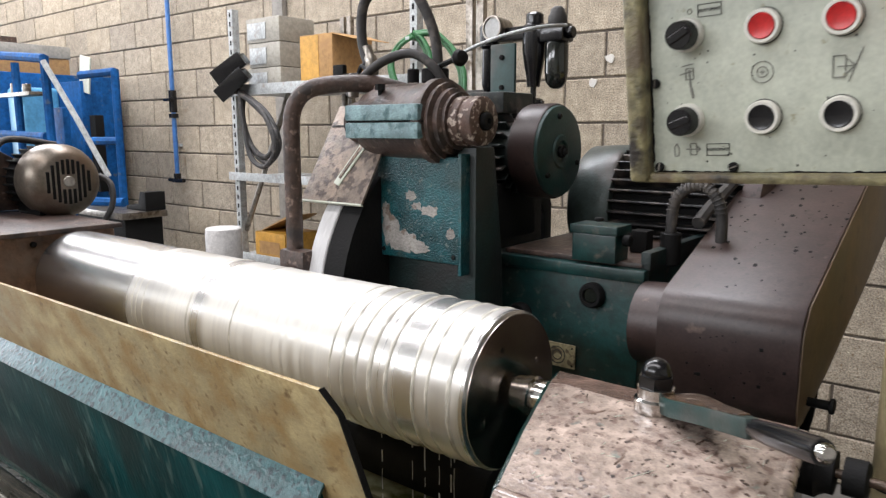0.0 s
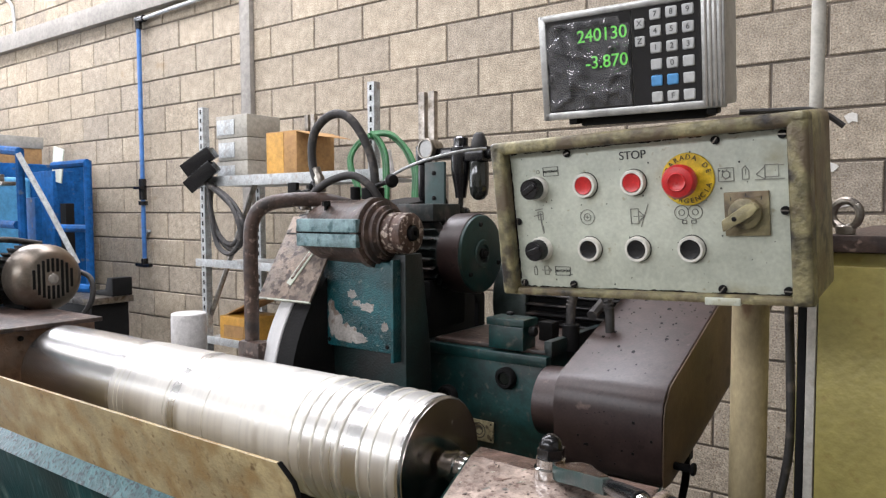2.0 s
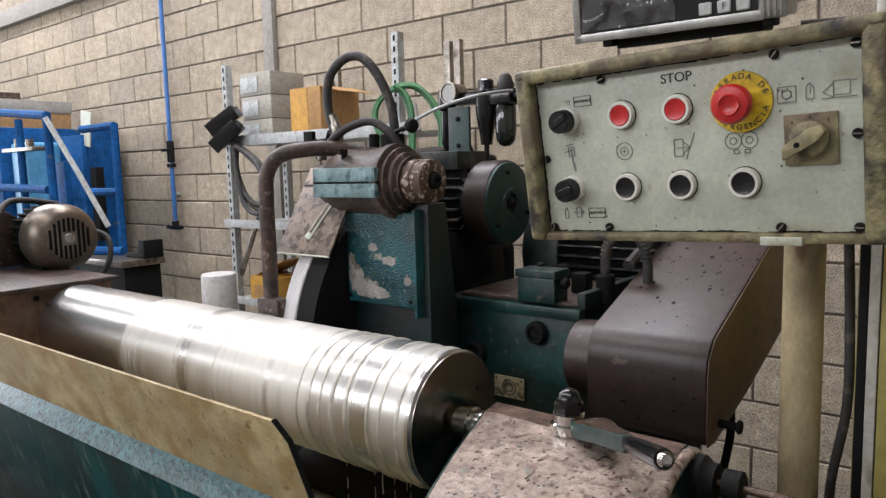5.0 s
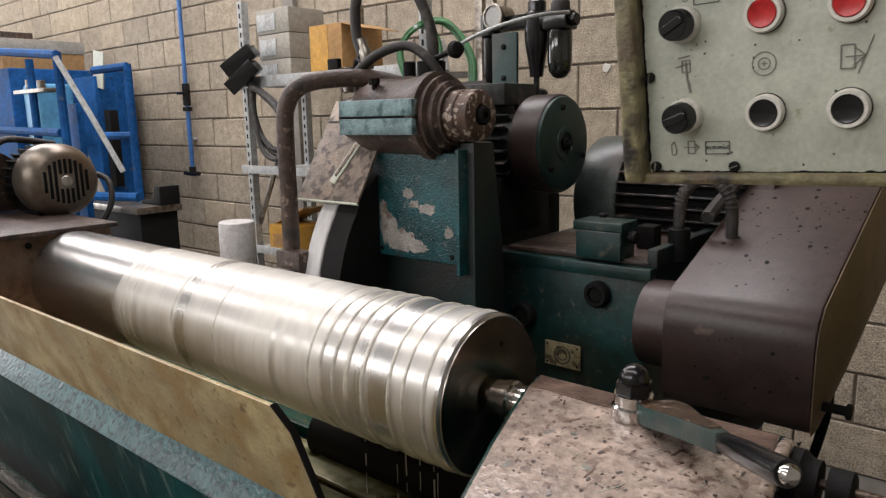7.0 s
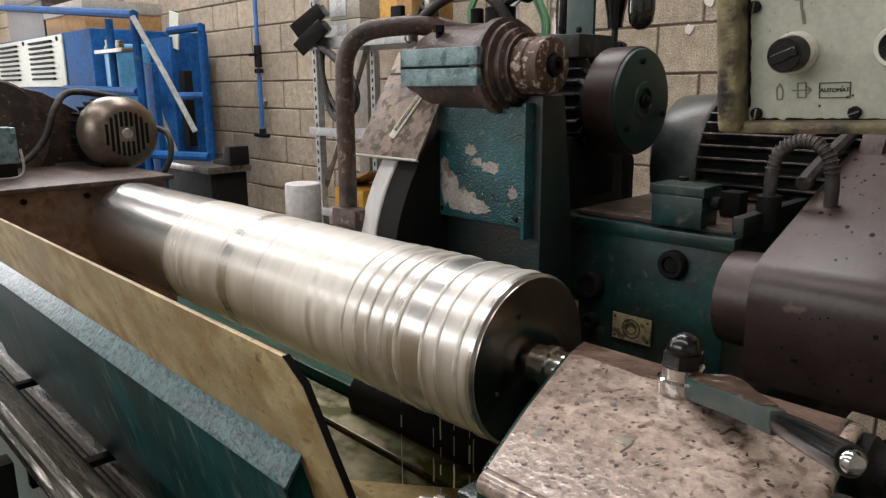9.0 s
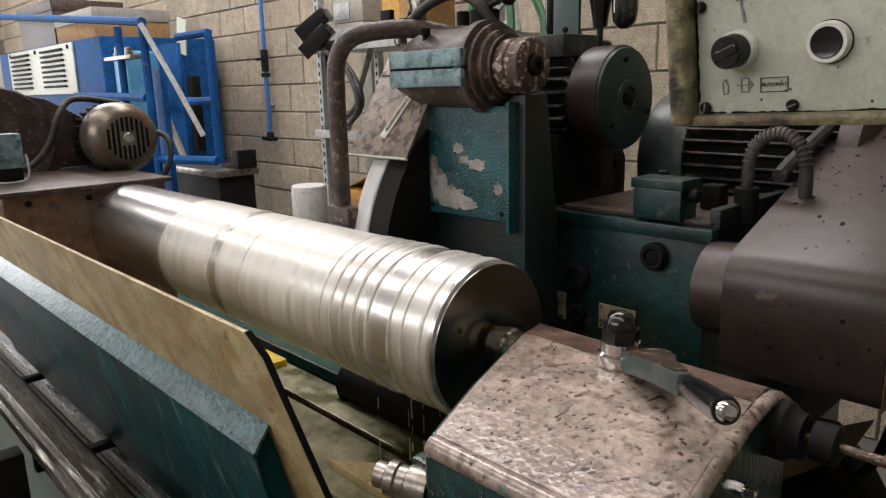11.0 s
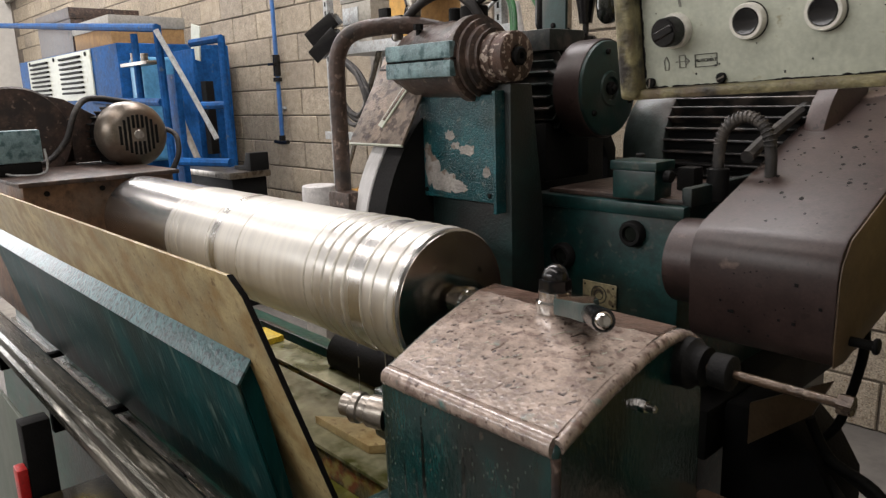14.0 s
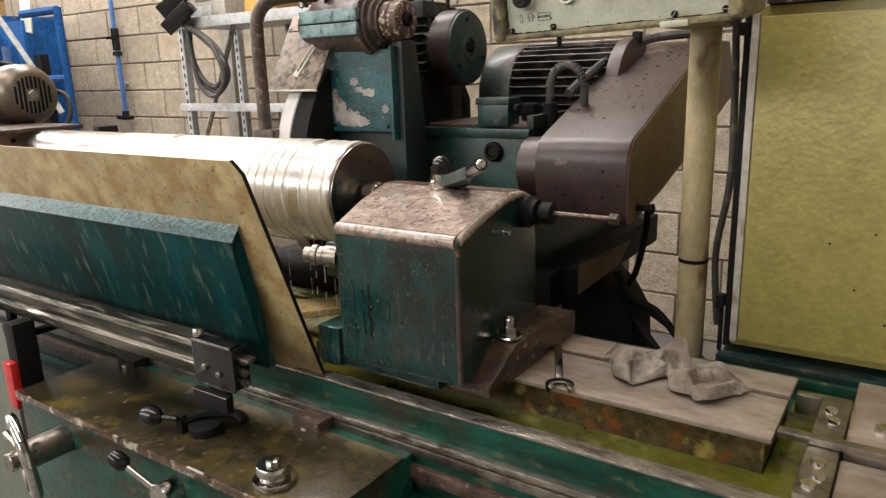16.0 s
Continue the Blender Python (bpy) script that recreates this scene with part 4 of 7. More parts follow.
    part("elbow", cyl((-0.885, 0.865, 1.42), "z", 0.04, 0.009), DULL_STEEL, h, "tarnished pipe elbow")
    part("cock", join(cyl((-0.915, 0.86, 1.455), "x", 0.05, 0.005), box(-0.925, -0.90, 0.855, 0.865, 1.45, 1.475, 0.002)), GRIME_SHADE, h, "small drain cock")
    part("copper_line", tube([(-0.93, 0.92, 1.46), (-0.90, 0.90, 1.475), (-0.87, 0.88, 1.465), (-0.862, 0.87, 1.44)], 0.004, 8), GRIME_SHADE, h)
    return h


HEAD = wheel_head()


def grinding_wheel():
    ax = Vector((-0.872, 1.0475, 1.07))
    w = part("grinding_wheel", lathe([(-0.018, 0.10), (-0.018, 0.298), (-0.016, 0.300), (0.016, 0.300), (0.018, 0.298), (0.018, 0.10)], HEAD.location, "x", 120), GRIT, HEAD, "white abrasive grinding wheel turning in its guard")
    w.location = ax - HEAD.location
    return w


WHEEL = grinding_wheel()


def small_motor():
    m = thing("wheel_dresser_motor", "small finned electric motor with a dusty round fan cover", "motor", (-0.692, 1.11, 1.168))
    c = Vector((-0.832, 1.115, 1.328))
    part("stator", cyl(c, "x", 0.16, 0.062), FIN, m)
    for k in range(22):
        a = 2 * math.pi * k / 22
        part("fin", moved(box(-0.822, -0.702, -0.002, 0.002, 0.058, 0.078, 0.0008, 1), Matrix.Translation((0, c.y, c.z)) @ Matrix.Rotation(a, 4, "X")), FIN, m)
    fc = part("fan_cover", lathe([(0, 0.076), (0.003, 0.081), (0.050, 0.082), (0.058, 0.079), (0.060, 0.074), (0.060, 0.030), (0.063, 0.028), (0.063, 0.02), (0.058, 0.018), (0.058, 0.0)], (-0.684, 1.115, 1.328), "x", 48), DUSTY_TEAL, m, "round green fan cover, brown on its rim")
    part("rim", lathe([(0, 0.0805), (0.001, 0.0832), (0.048, 0.0842), (0.052, 0.0822)], (-0.683, 1.115, 1.328), "x", 48), BROWN, fc)
    part("hub", join(cyl((-0.626, 1.115, 1.328), "x", 0.008, 0.011), cyl((-0.619, 1.115, 1.328), "x", 0.006, 0.006)), GRIME_SHADE, fc)
    for k in range(3):
        a = math.radians(100 + 120 * k)
        part("bolt", bolt((-0.625, 1.115 + 0.062 * math.cos(a), 1.328 + 0.062 * math.sin(a)), "x", 0.005), GRIME_SHADE, fc)
    part("terminal_box", box(-0.802, -0.704, 1.05, 1.15, 1.395, 1.432, 0.004), FIN, m, "dusty terminal box")
    # Teal foot coloured near-black for the shade under the motor.
    part("foot", box(-0.812, -0.712, 1.05, 1.18, 1.168, 1.272, 0.006), GRIME_SHADE, m)


small_motor()


def big_motor():
    m = thing("wheel_motor", "large finned electric motor on the wheel head", "motor", (-0.40, 1.42, 1.168))
    part("stator", cyl((-0.60, 1.34, 1.215), "x", 0.26, 0.100), GRIME_SHADE, m)
    for k in range(36):
        a = 2 * math.pi * k / 36
        part("fin", moved(box(-0.585, -0.345, -0.002, 0.002, 0.096, 0.120, 0.001, 1), Matrix.Translation((0, 1.34, 1.215)) @ Matrix.Rotation(a, 4, "X")), RIBS, m)
    part("end_bell", lathe([(0, 0.08), (0.004, 0.112), (0.012, 0.119), (0.085, 0.122), (0.092, 0.118)], (-0.675, 1.34, 1.215), "x", 48), COVER_GREY, m, "dusty grey-green end bell")
    part("flange", lathe([(0, 0.122), (0.012, 0.126), (0.03, 0.124), (0.04, 0.10), (0.045, 0.0)], (-0.345, 1.34, 1.215), "x", 48), BROWN, m)
    part("lifting_lug", box(-0.325, -0.305, 1.33, 1.35, 1.325, 1.352, 0.004), GRIME_SHADE, m)
    part("plug", cyl((-0.49, 1.30, 1.325), "z", 0.025, 0.006), GRIME_SHADE, m)
    part("foot", box(-0.56, -0.36, 1.25, 1.43, 1.08, 1.17, 0.006), FIN, m)


big_motor()


def belt_guard():
    g = thing("belt_guard", "mauve-brown sheet metal belt guard with rust specks", "machine guard", (-0.26, 1.0, 0.95))
    prof = [(0.925, 1.000), (0.915, 1.020), (0.912, 1.105), (0.916, 1.125), (0.924, 1.139), (0.940, 1.152), (1.40, 1.320), (1.44, 1.328), (1.62, 1.328), (1.70, 1.20), (1.40, 1.11), (1.10, 1.028), (0.95, 0.995)]
    shell = prism(prof, "x", -0.357, -0.176, 0.003)
    part("shell", shell, BROWN, g)
    part("side_sheet", prism([(0.917, 1.0), (0.914, 1.02), (0.914, 1.104), (0.919, 1.125), (0.941, 1.150), (1.40, 1.317), (1.44, 1.325), (1.61, 1.325), (1.69, 1.20), (1.40, 1.112), (1.10, 1.030), (0.95, 0.998)], "x", -0.1755, -0.1738, 0.0004), OCHRE_SIDE, g, "ochre-brown end sheet")
    rnd = random.Random(9)
    specks = []
    for _ in range(110):
        u, r = rnd.random() ** 0.8, 0.0010 + 0.0032 * rnd.random() ** 2.2
        y, z, x = 0.945 + 0.45 * u, 1.1538 + 0.1643 * u, rnd.uniform(-0.352, -0.180)
        n = rnd.randint(5, 7)
        bm = prism([(r * rnd.uniform(0.6, 1.2) * math.cos(6.283 * q / n), r * rnd.uniform(0.6, 1.6) * math.sin(6.283 * q / n)) for q in range(n)], "z", -0.0006, 0.0004)
        specks.append(moved(bm, Matrix.Translation((x, y, z)) @ Matrix.Rotation(radians(20.06), 4, "X")))
    for _ in range(26):
        r = 0.0007 + 0.0018 * rnd.random() ** 2
        specks.append(box(-r, r, 0.0, 0.0008, -r, r, 0.0003, 1))
        moved(specks[-1], Matrix.Translation((rnd.uniform(-0.345, -0.19), 0.9115, rnd.uniform(1.02, 1.105))))
    tagged(part("rust_specks", join(*specks), GRIME_SHADE, g, "dark flakes and rust specks"), kind="stuff")
    part("hub", lathe([(0, 0.060), (0.05, 0.062), (0.054, 0.055)], (-0.405, 0.985, 1.085), "x", 32), BROWN, g, "brown hub ring")
    hz = part("vent_hose", tube([(-0.402, 1.07, 1.165), (-0.402, 1.07, 1.235), (-0.393, 1.07, 1.266), (-0.365, 1.07, 1.283), (-0.338, 1.07, 1.268), (-0.328, 1.072, 1.238), (-0.328, 1.076, 1.195)], 0.0085, 12), RUBBER, g, "ribbed black conduit")
    for k in range(20):
        a = math.pi * (k + 0.5) / 20
        part("rib", ring_bm((-0.365 - 0.037 * math.cos(a), 1.07, 1.240 + 0.043 * math.sin(a)), (math.sin(a), 0, math.cos(a)), 0.0086, 0.0013, 12, 5), RUBBER, hz)
    part("socket", cyl((-0.402, 1.07, 1.158), "z", 0.05, 0.016), GRIME_SHADE, g)
    part("bracket_bolt", join(cyl((-0.175, 0.965, 1.022), "x", 0.03, 0.006), cyl((-0.148, 0.965, 1.022), "x", 0.006, 0.010)), GRIME_SHADE, g, "black stud on the guard side")
    part("cable", tube([(-0.20, 1.42, 1.345), (-0.30, 1.38, 1.335), (-0.355, 1.30, 1.30), (-0.365, 1.15, 1.25), (-0.365, 1.08, 1.225)], 0.010, 8), RUBBER, g)
    return g


belt_guard()


def air_unit():
    a = thing("air_filter_regulator", "black air filter and regulator with a round gauge", "air regulator", (-0.70, 1.15, 1.3))
    br = part("bracket", prism([(-0.797, 1.20), (-0.742, 1.20), (-0.742, 1.525), (-0.797, 1.525)], "y", 1.142, 1.150, 0.003), DUSTY_TEAL, a, "dark teal bracket plate")
    for z in (1.50, 1.445):
        part("bolt", bolt((-0.770, 1.142, z), (0, -1, 0), 0.005, 0.004), GRIME_SHADE, br)
    part("lubricator", join(lathe([(0, 0.009), (0.012, 0.0135), (0.08, 0.0135), (0.085, 0.019), (0.122, 0.019), (0.126, 0.015)], (-0.818, 1.168, 1.440), "z", 24), cyl((-0.818, 1.168, 1.432), "z", 0.012, 0.006)), BLACK, a, "narrow black lubricator")
    part("manifold", box(-0.825, -0.645, 1.152, 1.186, 1.530, 1.556, 0.006), BLACK, a)
    gauge = part("gauge", lathe([(0, 0.020), (0.030, 0.0215), (0.034, 0.0235), (0.040, 0.0235), (0.042, 0.0220), (0.042, 0.0195), (0.038, 0.0195)], (-0.790, 1.180, 1.555), (-0.07, -1, 0), 28), DULL_STEEL, a, "round pressure gauge")
    part("dial", cyl((-0.790, 1.180, 1.555), (-0.07, -1, 0), 0.0395, 0.0195), KEY, gauge)
    part("regulator_body", lathe([(0, 0.012), (0.018, 0.014), (0.045, 0.019), (0.065, 0.022), (0.11, 0.022), (0.114, 0.017), (0.118, 0.0165), (0.130, 0.0165), (0.134, 0.012)], (-0.716, 1.168, 1.445), "z", 28), BLACK, a, "black pressure regulator")
    part("adjuster", join(cyl((-0.716, 1.168, 1.425), "z", 0.024, 0.0055), lathe([(0, 0.014), (0.004, 0.018), (0.012, 0.018), (0.015, 0.012)], (-0.716, 1.168, 1.410), "z", 20), box(-0.738, -0.694, 1.163, 1.173, 1.412, 1.420, 0.002)), BLACK, a, "black T-shaped adjuster")
    part("filter_head", join(box(-0.693, -0.645, 1.146, 1.190, 1.522, 1.553, 0.006), cyl((-0.650, 1.168, 1.538), "x", 0.016, 0.011)), BLACK, a)
    part("filter_cap", lathe([(0, 0.0165), (0.004, 0.0175), (0.016, 0.0165), (0.020, 0.0145), (0.028, 0.0125), (0.033, 0.007), (0.034, 0.0)], (-0.668, 1.168, 1.552), "z", 24), RUBBER, a, "dusty domed cap")
    part("bowl", lathe([(0, 0.006), (0.003, 0.012), (0.012, 0.019), (0.03, 0.0215), (0.078, 0.0215), (0.084, 0.019)], (-0.668, 1.168, 1.440), "z", 28), GLASS_DARK, a, "dark filter bowl")
    part("air_line", tube([(-0.640, 1.150, 1.548), (-0.66, 1.08, 1.538), (-0.72, 1.04, 1.520), (-0.78, 1.02, 1.495), (-0.81, 1.00, 1.465), (-0.815, 0.97, 1.435)], 0.0032, 8), GALV, a, "thin grey air line")


air_unit()


# ---- control panel, readout, pole, cabinet ----
PX = Matrix.Translation((-0.1201, 0.617, 1.3984)) @ Euler((radians(7.26), radians(-1.83), radians(-1.64))).to_matrix().to_4x4()  # face: x right, z up, -y outwards


def control_panel():
    c = thing("control_panel", "grimy cream machine control box with push buttons and switches", "control panel", (-0.118, 0.62, 1.3))

    def put(bm):
        return moved(bm, PX)

    xa, xb, za, zb = -0.157, 0.184, -0.077, 0.106
    xi, xj, zi, zj = -0.1395, 0.1655, -0.0685, 0.0915  # the sunk face
    part("casing", put(box(xa, xb, 0.012, 0.105, za, zb, 0.010, 3)), PANEL_CASE, c)
    rims = (box(xa, xb, -0.012, 0.014, zj, zb, 0.0055, 3), box(xa, xb, -0.006, 0.014, za, zi, 0.003), box(xa, xi, -0.012, 0.014, za + 0.001, zb - 0.001, 0.0055, 3), box(xj, xb, -0.012, 0.014, za + 0.001, zb - 0.001, 0.0055, 3))
    for b in rims:
        part("rim", put(b), RIM, c, "chipped dirty rim")
    fp = part("face_plate", put(box(xi, xj, 0.004, 0.0115, zi, zj, 0.0005)), PANEL, c, "pale cream face plate")
    # grime and bare chips along the inner edge of the rim
    rnd = random.Random(14)
    grime = []
    for k in range(150):
        side = k % 4
        l, d, n = rnd.uniform(0.006, 0.030), rnd.uniform(0.0006, 0.0022), 7
        if side in (0, 1):
            x, zz, sg = rnd.uniform(xi, xj - l), (zj if side == 0 else zi), (-1 if side == 0 else 1)
            poly = [(x, zz)] + [(x + l * (q + 0.5) / n, zz + sg * d * rnd.uniform(0.3, 1.0)) for q in range(n)] + [(x + l, zz)]
        else:
            z, xx, sg = rnd.uniform(zi, zj - l), (xi if side == 2 else xj), (1 if side == 2 else -1)
            poly = [(xx, z)] + [(xx + sg * d * rnd.uniform(0.3, 1.0), z + l * (q + 0.5) / n) for q in range(n)] + [(xx, z + l)]
        grime.append(prism(poly, "y", 0.0034 - 0.0003 * rnd.random(), 0.0041))
    tagged(part("grime", put(join(*grime)), GRIME_SHADE, fp, "black grime and bare chips round the face"), kind="stuff")
    for x, z in ((-0.0634, 0.0862), (0.099, 0.0862), (0.1600, 0.0862), (-0.1345, 0.0109), (0.1600, 0.0146), (-0.1330, -0.0635), (-0.0677, -0.0635), (0.099, -0.0635), (0.1600, -0.0635)):
        sc = part("screw", put(cyl((x, 0.004, z), (0, -1, 0), 0.004, 0.0042, 0.0008, 12)), GRIME_SHADE, fp)
        part("slot", put(box(x - 0.0036, x + 0.0036, -0.0004, 0.0004, z - 0.0006, z + 0.0006, 0, turn=(0, 40 + 900 * x, 0))), DULL_STEEL, sc)

    def bezel(x, z, r=0.0138):
        return put(lathe([(0, r), (0.005, r), (0.0075, r * 0.93), (0.0075, r * 0.76), (0.003, r * 0.72)], (x, 0.004, z), (0, -1, 0), 32))

    X1, X2, X3, X4, Z1, Z2 = -0.1054, -0.0437, 0.0124, 0.0700, 0.0494, -0.0223
    for x, z, mt, lab in ((X2, Z1, RED, "red push button"), (X3, Z1, RED, "red push button"), (X2, Z2, BLACK, "black push button"), (X3, Z2, BLACK, "black push button"), (X4, Z2, BLACK, "black push button")):
        b = part("push_button", bezel(x, z), WHITE_RING, c, lab)
        part("button_cap", put(lathe([(0, 0.0102), (0.0048, 0.0102), (0.0058, 0.0094), (0.0050, 0.0066), (0.0044, 0.0)], (x, 0.002, z), (0, -1, 0), 28)), mt, b)
        part("grime_ring", put(ring_bm((x, 0.0036, z), "y", 0.0139, 0.0007, 28, 5)), GRIME_SHADE, b)
    for x, z, turn_ in ((X1, Z1, 28), (X1 - 0.001, Z2, 20)):
        b = part("rotary_switch", bezel(x, z, 0.0143), WHITE_RING, c, "black rotary switch")
        part("knob", put(join(lathe([(0, 0.0130), (0.004, 0.0130), (0.006, 0.0122), (0.019, 0.0116), (0.0205, 0.0104), (0.0205, 0.0)], (x, 0.003, z), (0, -1, 0), 28), box(x - 0.0095, x + 0.0095, -0.0195, -0.0170, z - 0.0035, z + 0.0035, 0.001, 1, (0, -turn_, 0)))), BLACK, b)
    e = part("emergency_stop", put(cyl((X4, 0.0035, Z1), (0, -1, 0), 0.002, 0.0268, 0.0005, 40)), YELLOW, c, "red mushroom stop on a yellow disc")
    part("mushroom", put(lathe([(0, 0.010), (0.012, 0.011), (0.020, 0.0165), (0.027, 0.0172), (0.031, 0.0150), (0.032, 0.0095), (0.0335, 0.0085), (0.032, 0.0065), (0.032, 0.0)], (X4, 0.002, Z1), (0, -1, 0), 36)), RED, e)
    letters = []
    for word, a0, step, up in (("PARADA DE", 152, -16.6, 1), ("EMERGENCIA", 203, 15.4, -1)):
        for k, ch in enumerate(word):
            a = radians(a0 + k * step)
            if ch != " ":
                letters.append(lettering(ch, 0.0072, Matrix.Translation((X4 + 0.0222 * math.cos(a), 0.0013, Z1 + 0.0222 * math.sin(a))) @ Matrix.Rotation(-a + up * math.pi / 2, 4, "Y") @ Matrix.Rotation(math.pi / 2, 4, "X")))
    part("disc_lettering", put(join(*letters)), INK, e)
    part("lettering", put(lettering("STOP", 0.0125, Matrix.Translation((0.0125, 0.0036, 0.078)) @ Matrix.Rotation(math.pi / 2, 4, "X"))), INK, c, "the word STOP in black")
    for x, z in ((-0.0865, 0.0675), (-0.0810, -0.0486)):
        part("sign", put(join(lettering("AUTOMAT", 0.0038, Matrix.Translation((x, 0.0036, z)) @ Matrix.Rotation(math.pi / 2, 4, "X")), *[box(x - 0.0098 + p, x - 0.0098 + p2, 0.0032, 0.0039, z - 0.0052 + q, z - 0.0052 + q2, 0) for p, p2, q, q2 in ((0, 0.0196, 0, 0.0005), (0, 0.0196, 0.0099, 0.0104), (0, 0.0005, 0, 0.0104), (0.0191, 0.0196, 0, 0.0104))])), INK, c)
    sw = part("selector", put(box(0.1048, 0.1465, 0.0, 0.004, -0.0092, 0.0342, 0.001)), PANEL_CASE, c, "grey-green selector switch")
    cx, cz = 0.1256, 0.0135
    kb = part("knob", put(join(lathe([(0, 0.0150), (0.003, 0.0155), (0.009, 0.0150), (0.011, 0.0125), (0.011, 0.0)], (cx, 0.0, cz), (0, -1, 0), 32), moved(prism([(-0.0235, -0.0040), (-0.018, 0.0060), (0.008, 0.0065), (0.0165, 0.0030), (0.0165, -0.0030), (0.008, -0.0060)], "y", -0.021, -0.009, 0.002), Matrix.Translation((cx, 0, cz)) @ Matrix.Rotation(radians(-33), 4, "Y")))), PANEL_CASE, sw, "pale metal lever knob")
    part("mark", put(cyl((cx - 0.006, -0.0208, cz - 0.003), (0, -1, 0), 0.001, 0.0024, 0.0002, 10)), GRIME_SHADE, kb)
    part("tick", put(join(*[box(cx + dx - 0.0004, cx + dx + 0.0004, -0.0004, 0.0006, cz + dz - 0.0016, cz + dz + 0.0016, 0) for dx, dz in ((-0.014, 0.014), (0.0, 0.0178), (0.014, 0.014))])), INK, sw)

    # worn symbols
    def ink(*bms):
        part("symbol", put(join(*bms)), GREY_INK, c)

    def line(x0, z0, x1, z1, t=0.0004):
        d = Vector((x1 - x0, 0, z1 - z0))
        a = math.atan2(-d.z, d.x)
        return moved(box(-d.length / 2, d.length / 2, 0.0033, 0.0039, -t, t, 0), Matrix.Translation(((x0 + x1) / 2, 0, (z0 + z1) / 2)) @ Matrix.Rotation(a, 4, "Y"))

    def loop(x, z, r, t=0.0004):
        return ring_bm((x, 0.0036, z), "y", r, t, 22, 5)

    def frame_of(x0, z0, x1, z1):
        return [line(x0, z0, x1, z0), line(x1, z0, x1, z1), line(x1, z1, x0, z1), line(x0, z1, x0, z0)]

    ink(loop(-0.0448, 0.0135, 0.0085), loop(-0.0448, 0.0135, 0.0042), line(-0.0468, 0.0135, -0.0428, 0.0135), line(-0.0448, 0.0115, -0.0448, 0.0155))
    ink(*frame_of(0.0065, 0.0050, 0.0150, 0.0210), line(0.0095, 0.013, 0.0200, 0.0130), line(0.0150, 0.0190, 0.0215, 0.0130), line(0.0215, 0.0130, 0.0150, 0.0070), line(0.0170, 0.0010, 0.0265, 0.0260, 0.0003))
    ink(loop(0.0612, 0.0155, 0.0072), loop(0.0752, 0.0155, 0.0072), loop(0.0612, 0.0155, 0.0030), loop(0.0752, 0.0155, 0.0030), *frame_of(0.0615, 0.0040, 0.0660, 0.0072), *frame_of(0.0710, 0.0040, 0.0755, 0.0072))
    ink(line(-0.1015, -0.0040, -0.1030, 0.0050, 0.0010), line(-0.1035, 0.0050, -0.1045, 0.0200, 0.0008), *frame_of(-0.1075, 0.0120, -0.1010, 0.0215), line(-0.1130, 0.0165, -0.1010, 0.0190, 0.0005), line(-0.1110, 0.0235, -0.1010, 0.0250, 0.0005))
    ink(*frame_of(0.1000, 0.0450, 0.1145, 0.0580), loop(0.1072, 0.0515, 0.0036, 0.0006), *[line(0.1072 + 0.0035 * math.cos(q), 0.0515 + 0.0035 * math.sin(q), 0.1072 + 0.0052 * math.cos(q), 0.0515 + 0.0052 * math.sin(q), 0.0003) for q in (0.4, 1.4, 2.5, 3.6, 4.6, 5.7)])
    ink(line(0.1225, 0.0460, 0.1225, 0.0560), line(0.1285, 0.0460, 0.1285, 0.0540), line(0.1225, 0.0460, 0.1285, 0.0460), line(0.1225, 0.0560, 0.1255, 0.0590), line(0.1255, 0.0590, 0.1285, 0.0540), line(0.1255, 0.0500, 0.1255, 0.0560, 0.0003))
    ink(line(0.1350, 0.0500, 0.1430, 0.0570), line(0.1430, 0.0570, 0.1430, 0.0450), line(0.1430, 0.0450, 0.1350, 0.0500), *frame_of(0.1430, 0.0470, 0.1550, 0.0585), line(0.1340, 0.0448, 0.1600, 0.0448), line(0.1550, 0.0578, 0.1600, 0.0578))
    ink(loop(-0.1030, 0.0680, 0.0020, 0.0004))
    ink(line(-0.1190, -0.0540, -0.1155, -0.0540), line(-0.1190, -0.0540, -0.1195, -0.0460), line(-0.1195, -0.0460, -0.1170, -0.0430), line(-0.1170, -0.0430, -0.1150, -0.0480), line(-0.1150, -0.0480, -0.1155, -0.0540))
    ink(*frame_of(-0.1050, -0.0530, -0.0995, -0.0430), line(-0.1085, -0.0480, -0.0965, -0.0480), line(-0.0995, -0.0450, -0.0960, -0.0480), line(-0.0960, -0.0480, -0.0995, -0.0510))
    part("drip", put(box(0.083, 0.118, -0.0075, 0.0, -0.0785, -0.0705, 0.0015)), PANEL, c, "dried cream paint drip")
    # small stains on the face
    dots = []
    for k in range(60):
        x, z, r = rnd.uniform(xi + 0.004, xj - 0.004), rnd.uniform(zi + 0.004, zj - 0.004), rnd.uniform(0.0002, 0.0007)
        dots.append(box(x - r, x + r, 0.0034, 0.0041, z - r, z + r * 1.6, 0.0001, 1))
    tagged(part("specks", put(join(*dots)), INK, fp, "small dark specks"), kind="stuff")
    return c


control_panel()


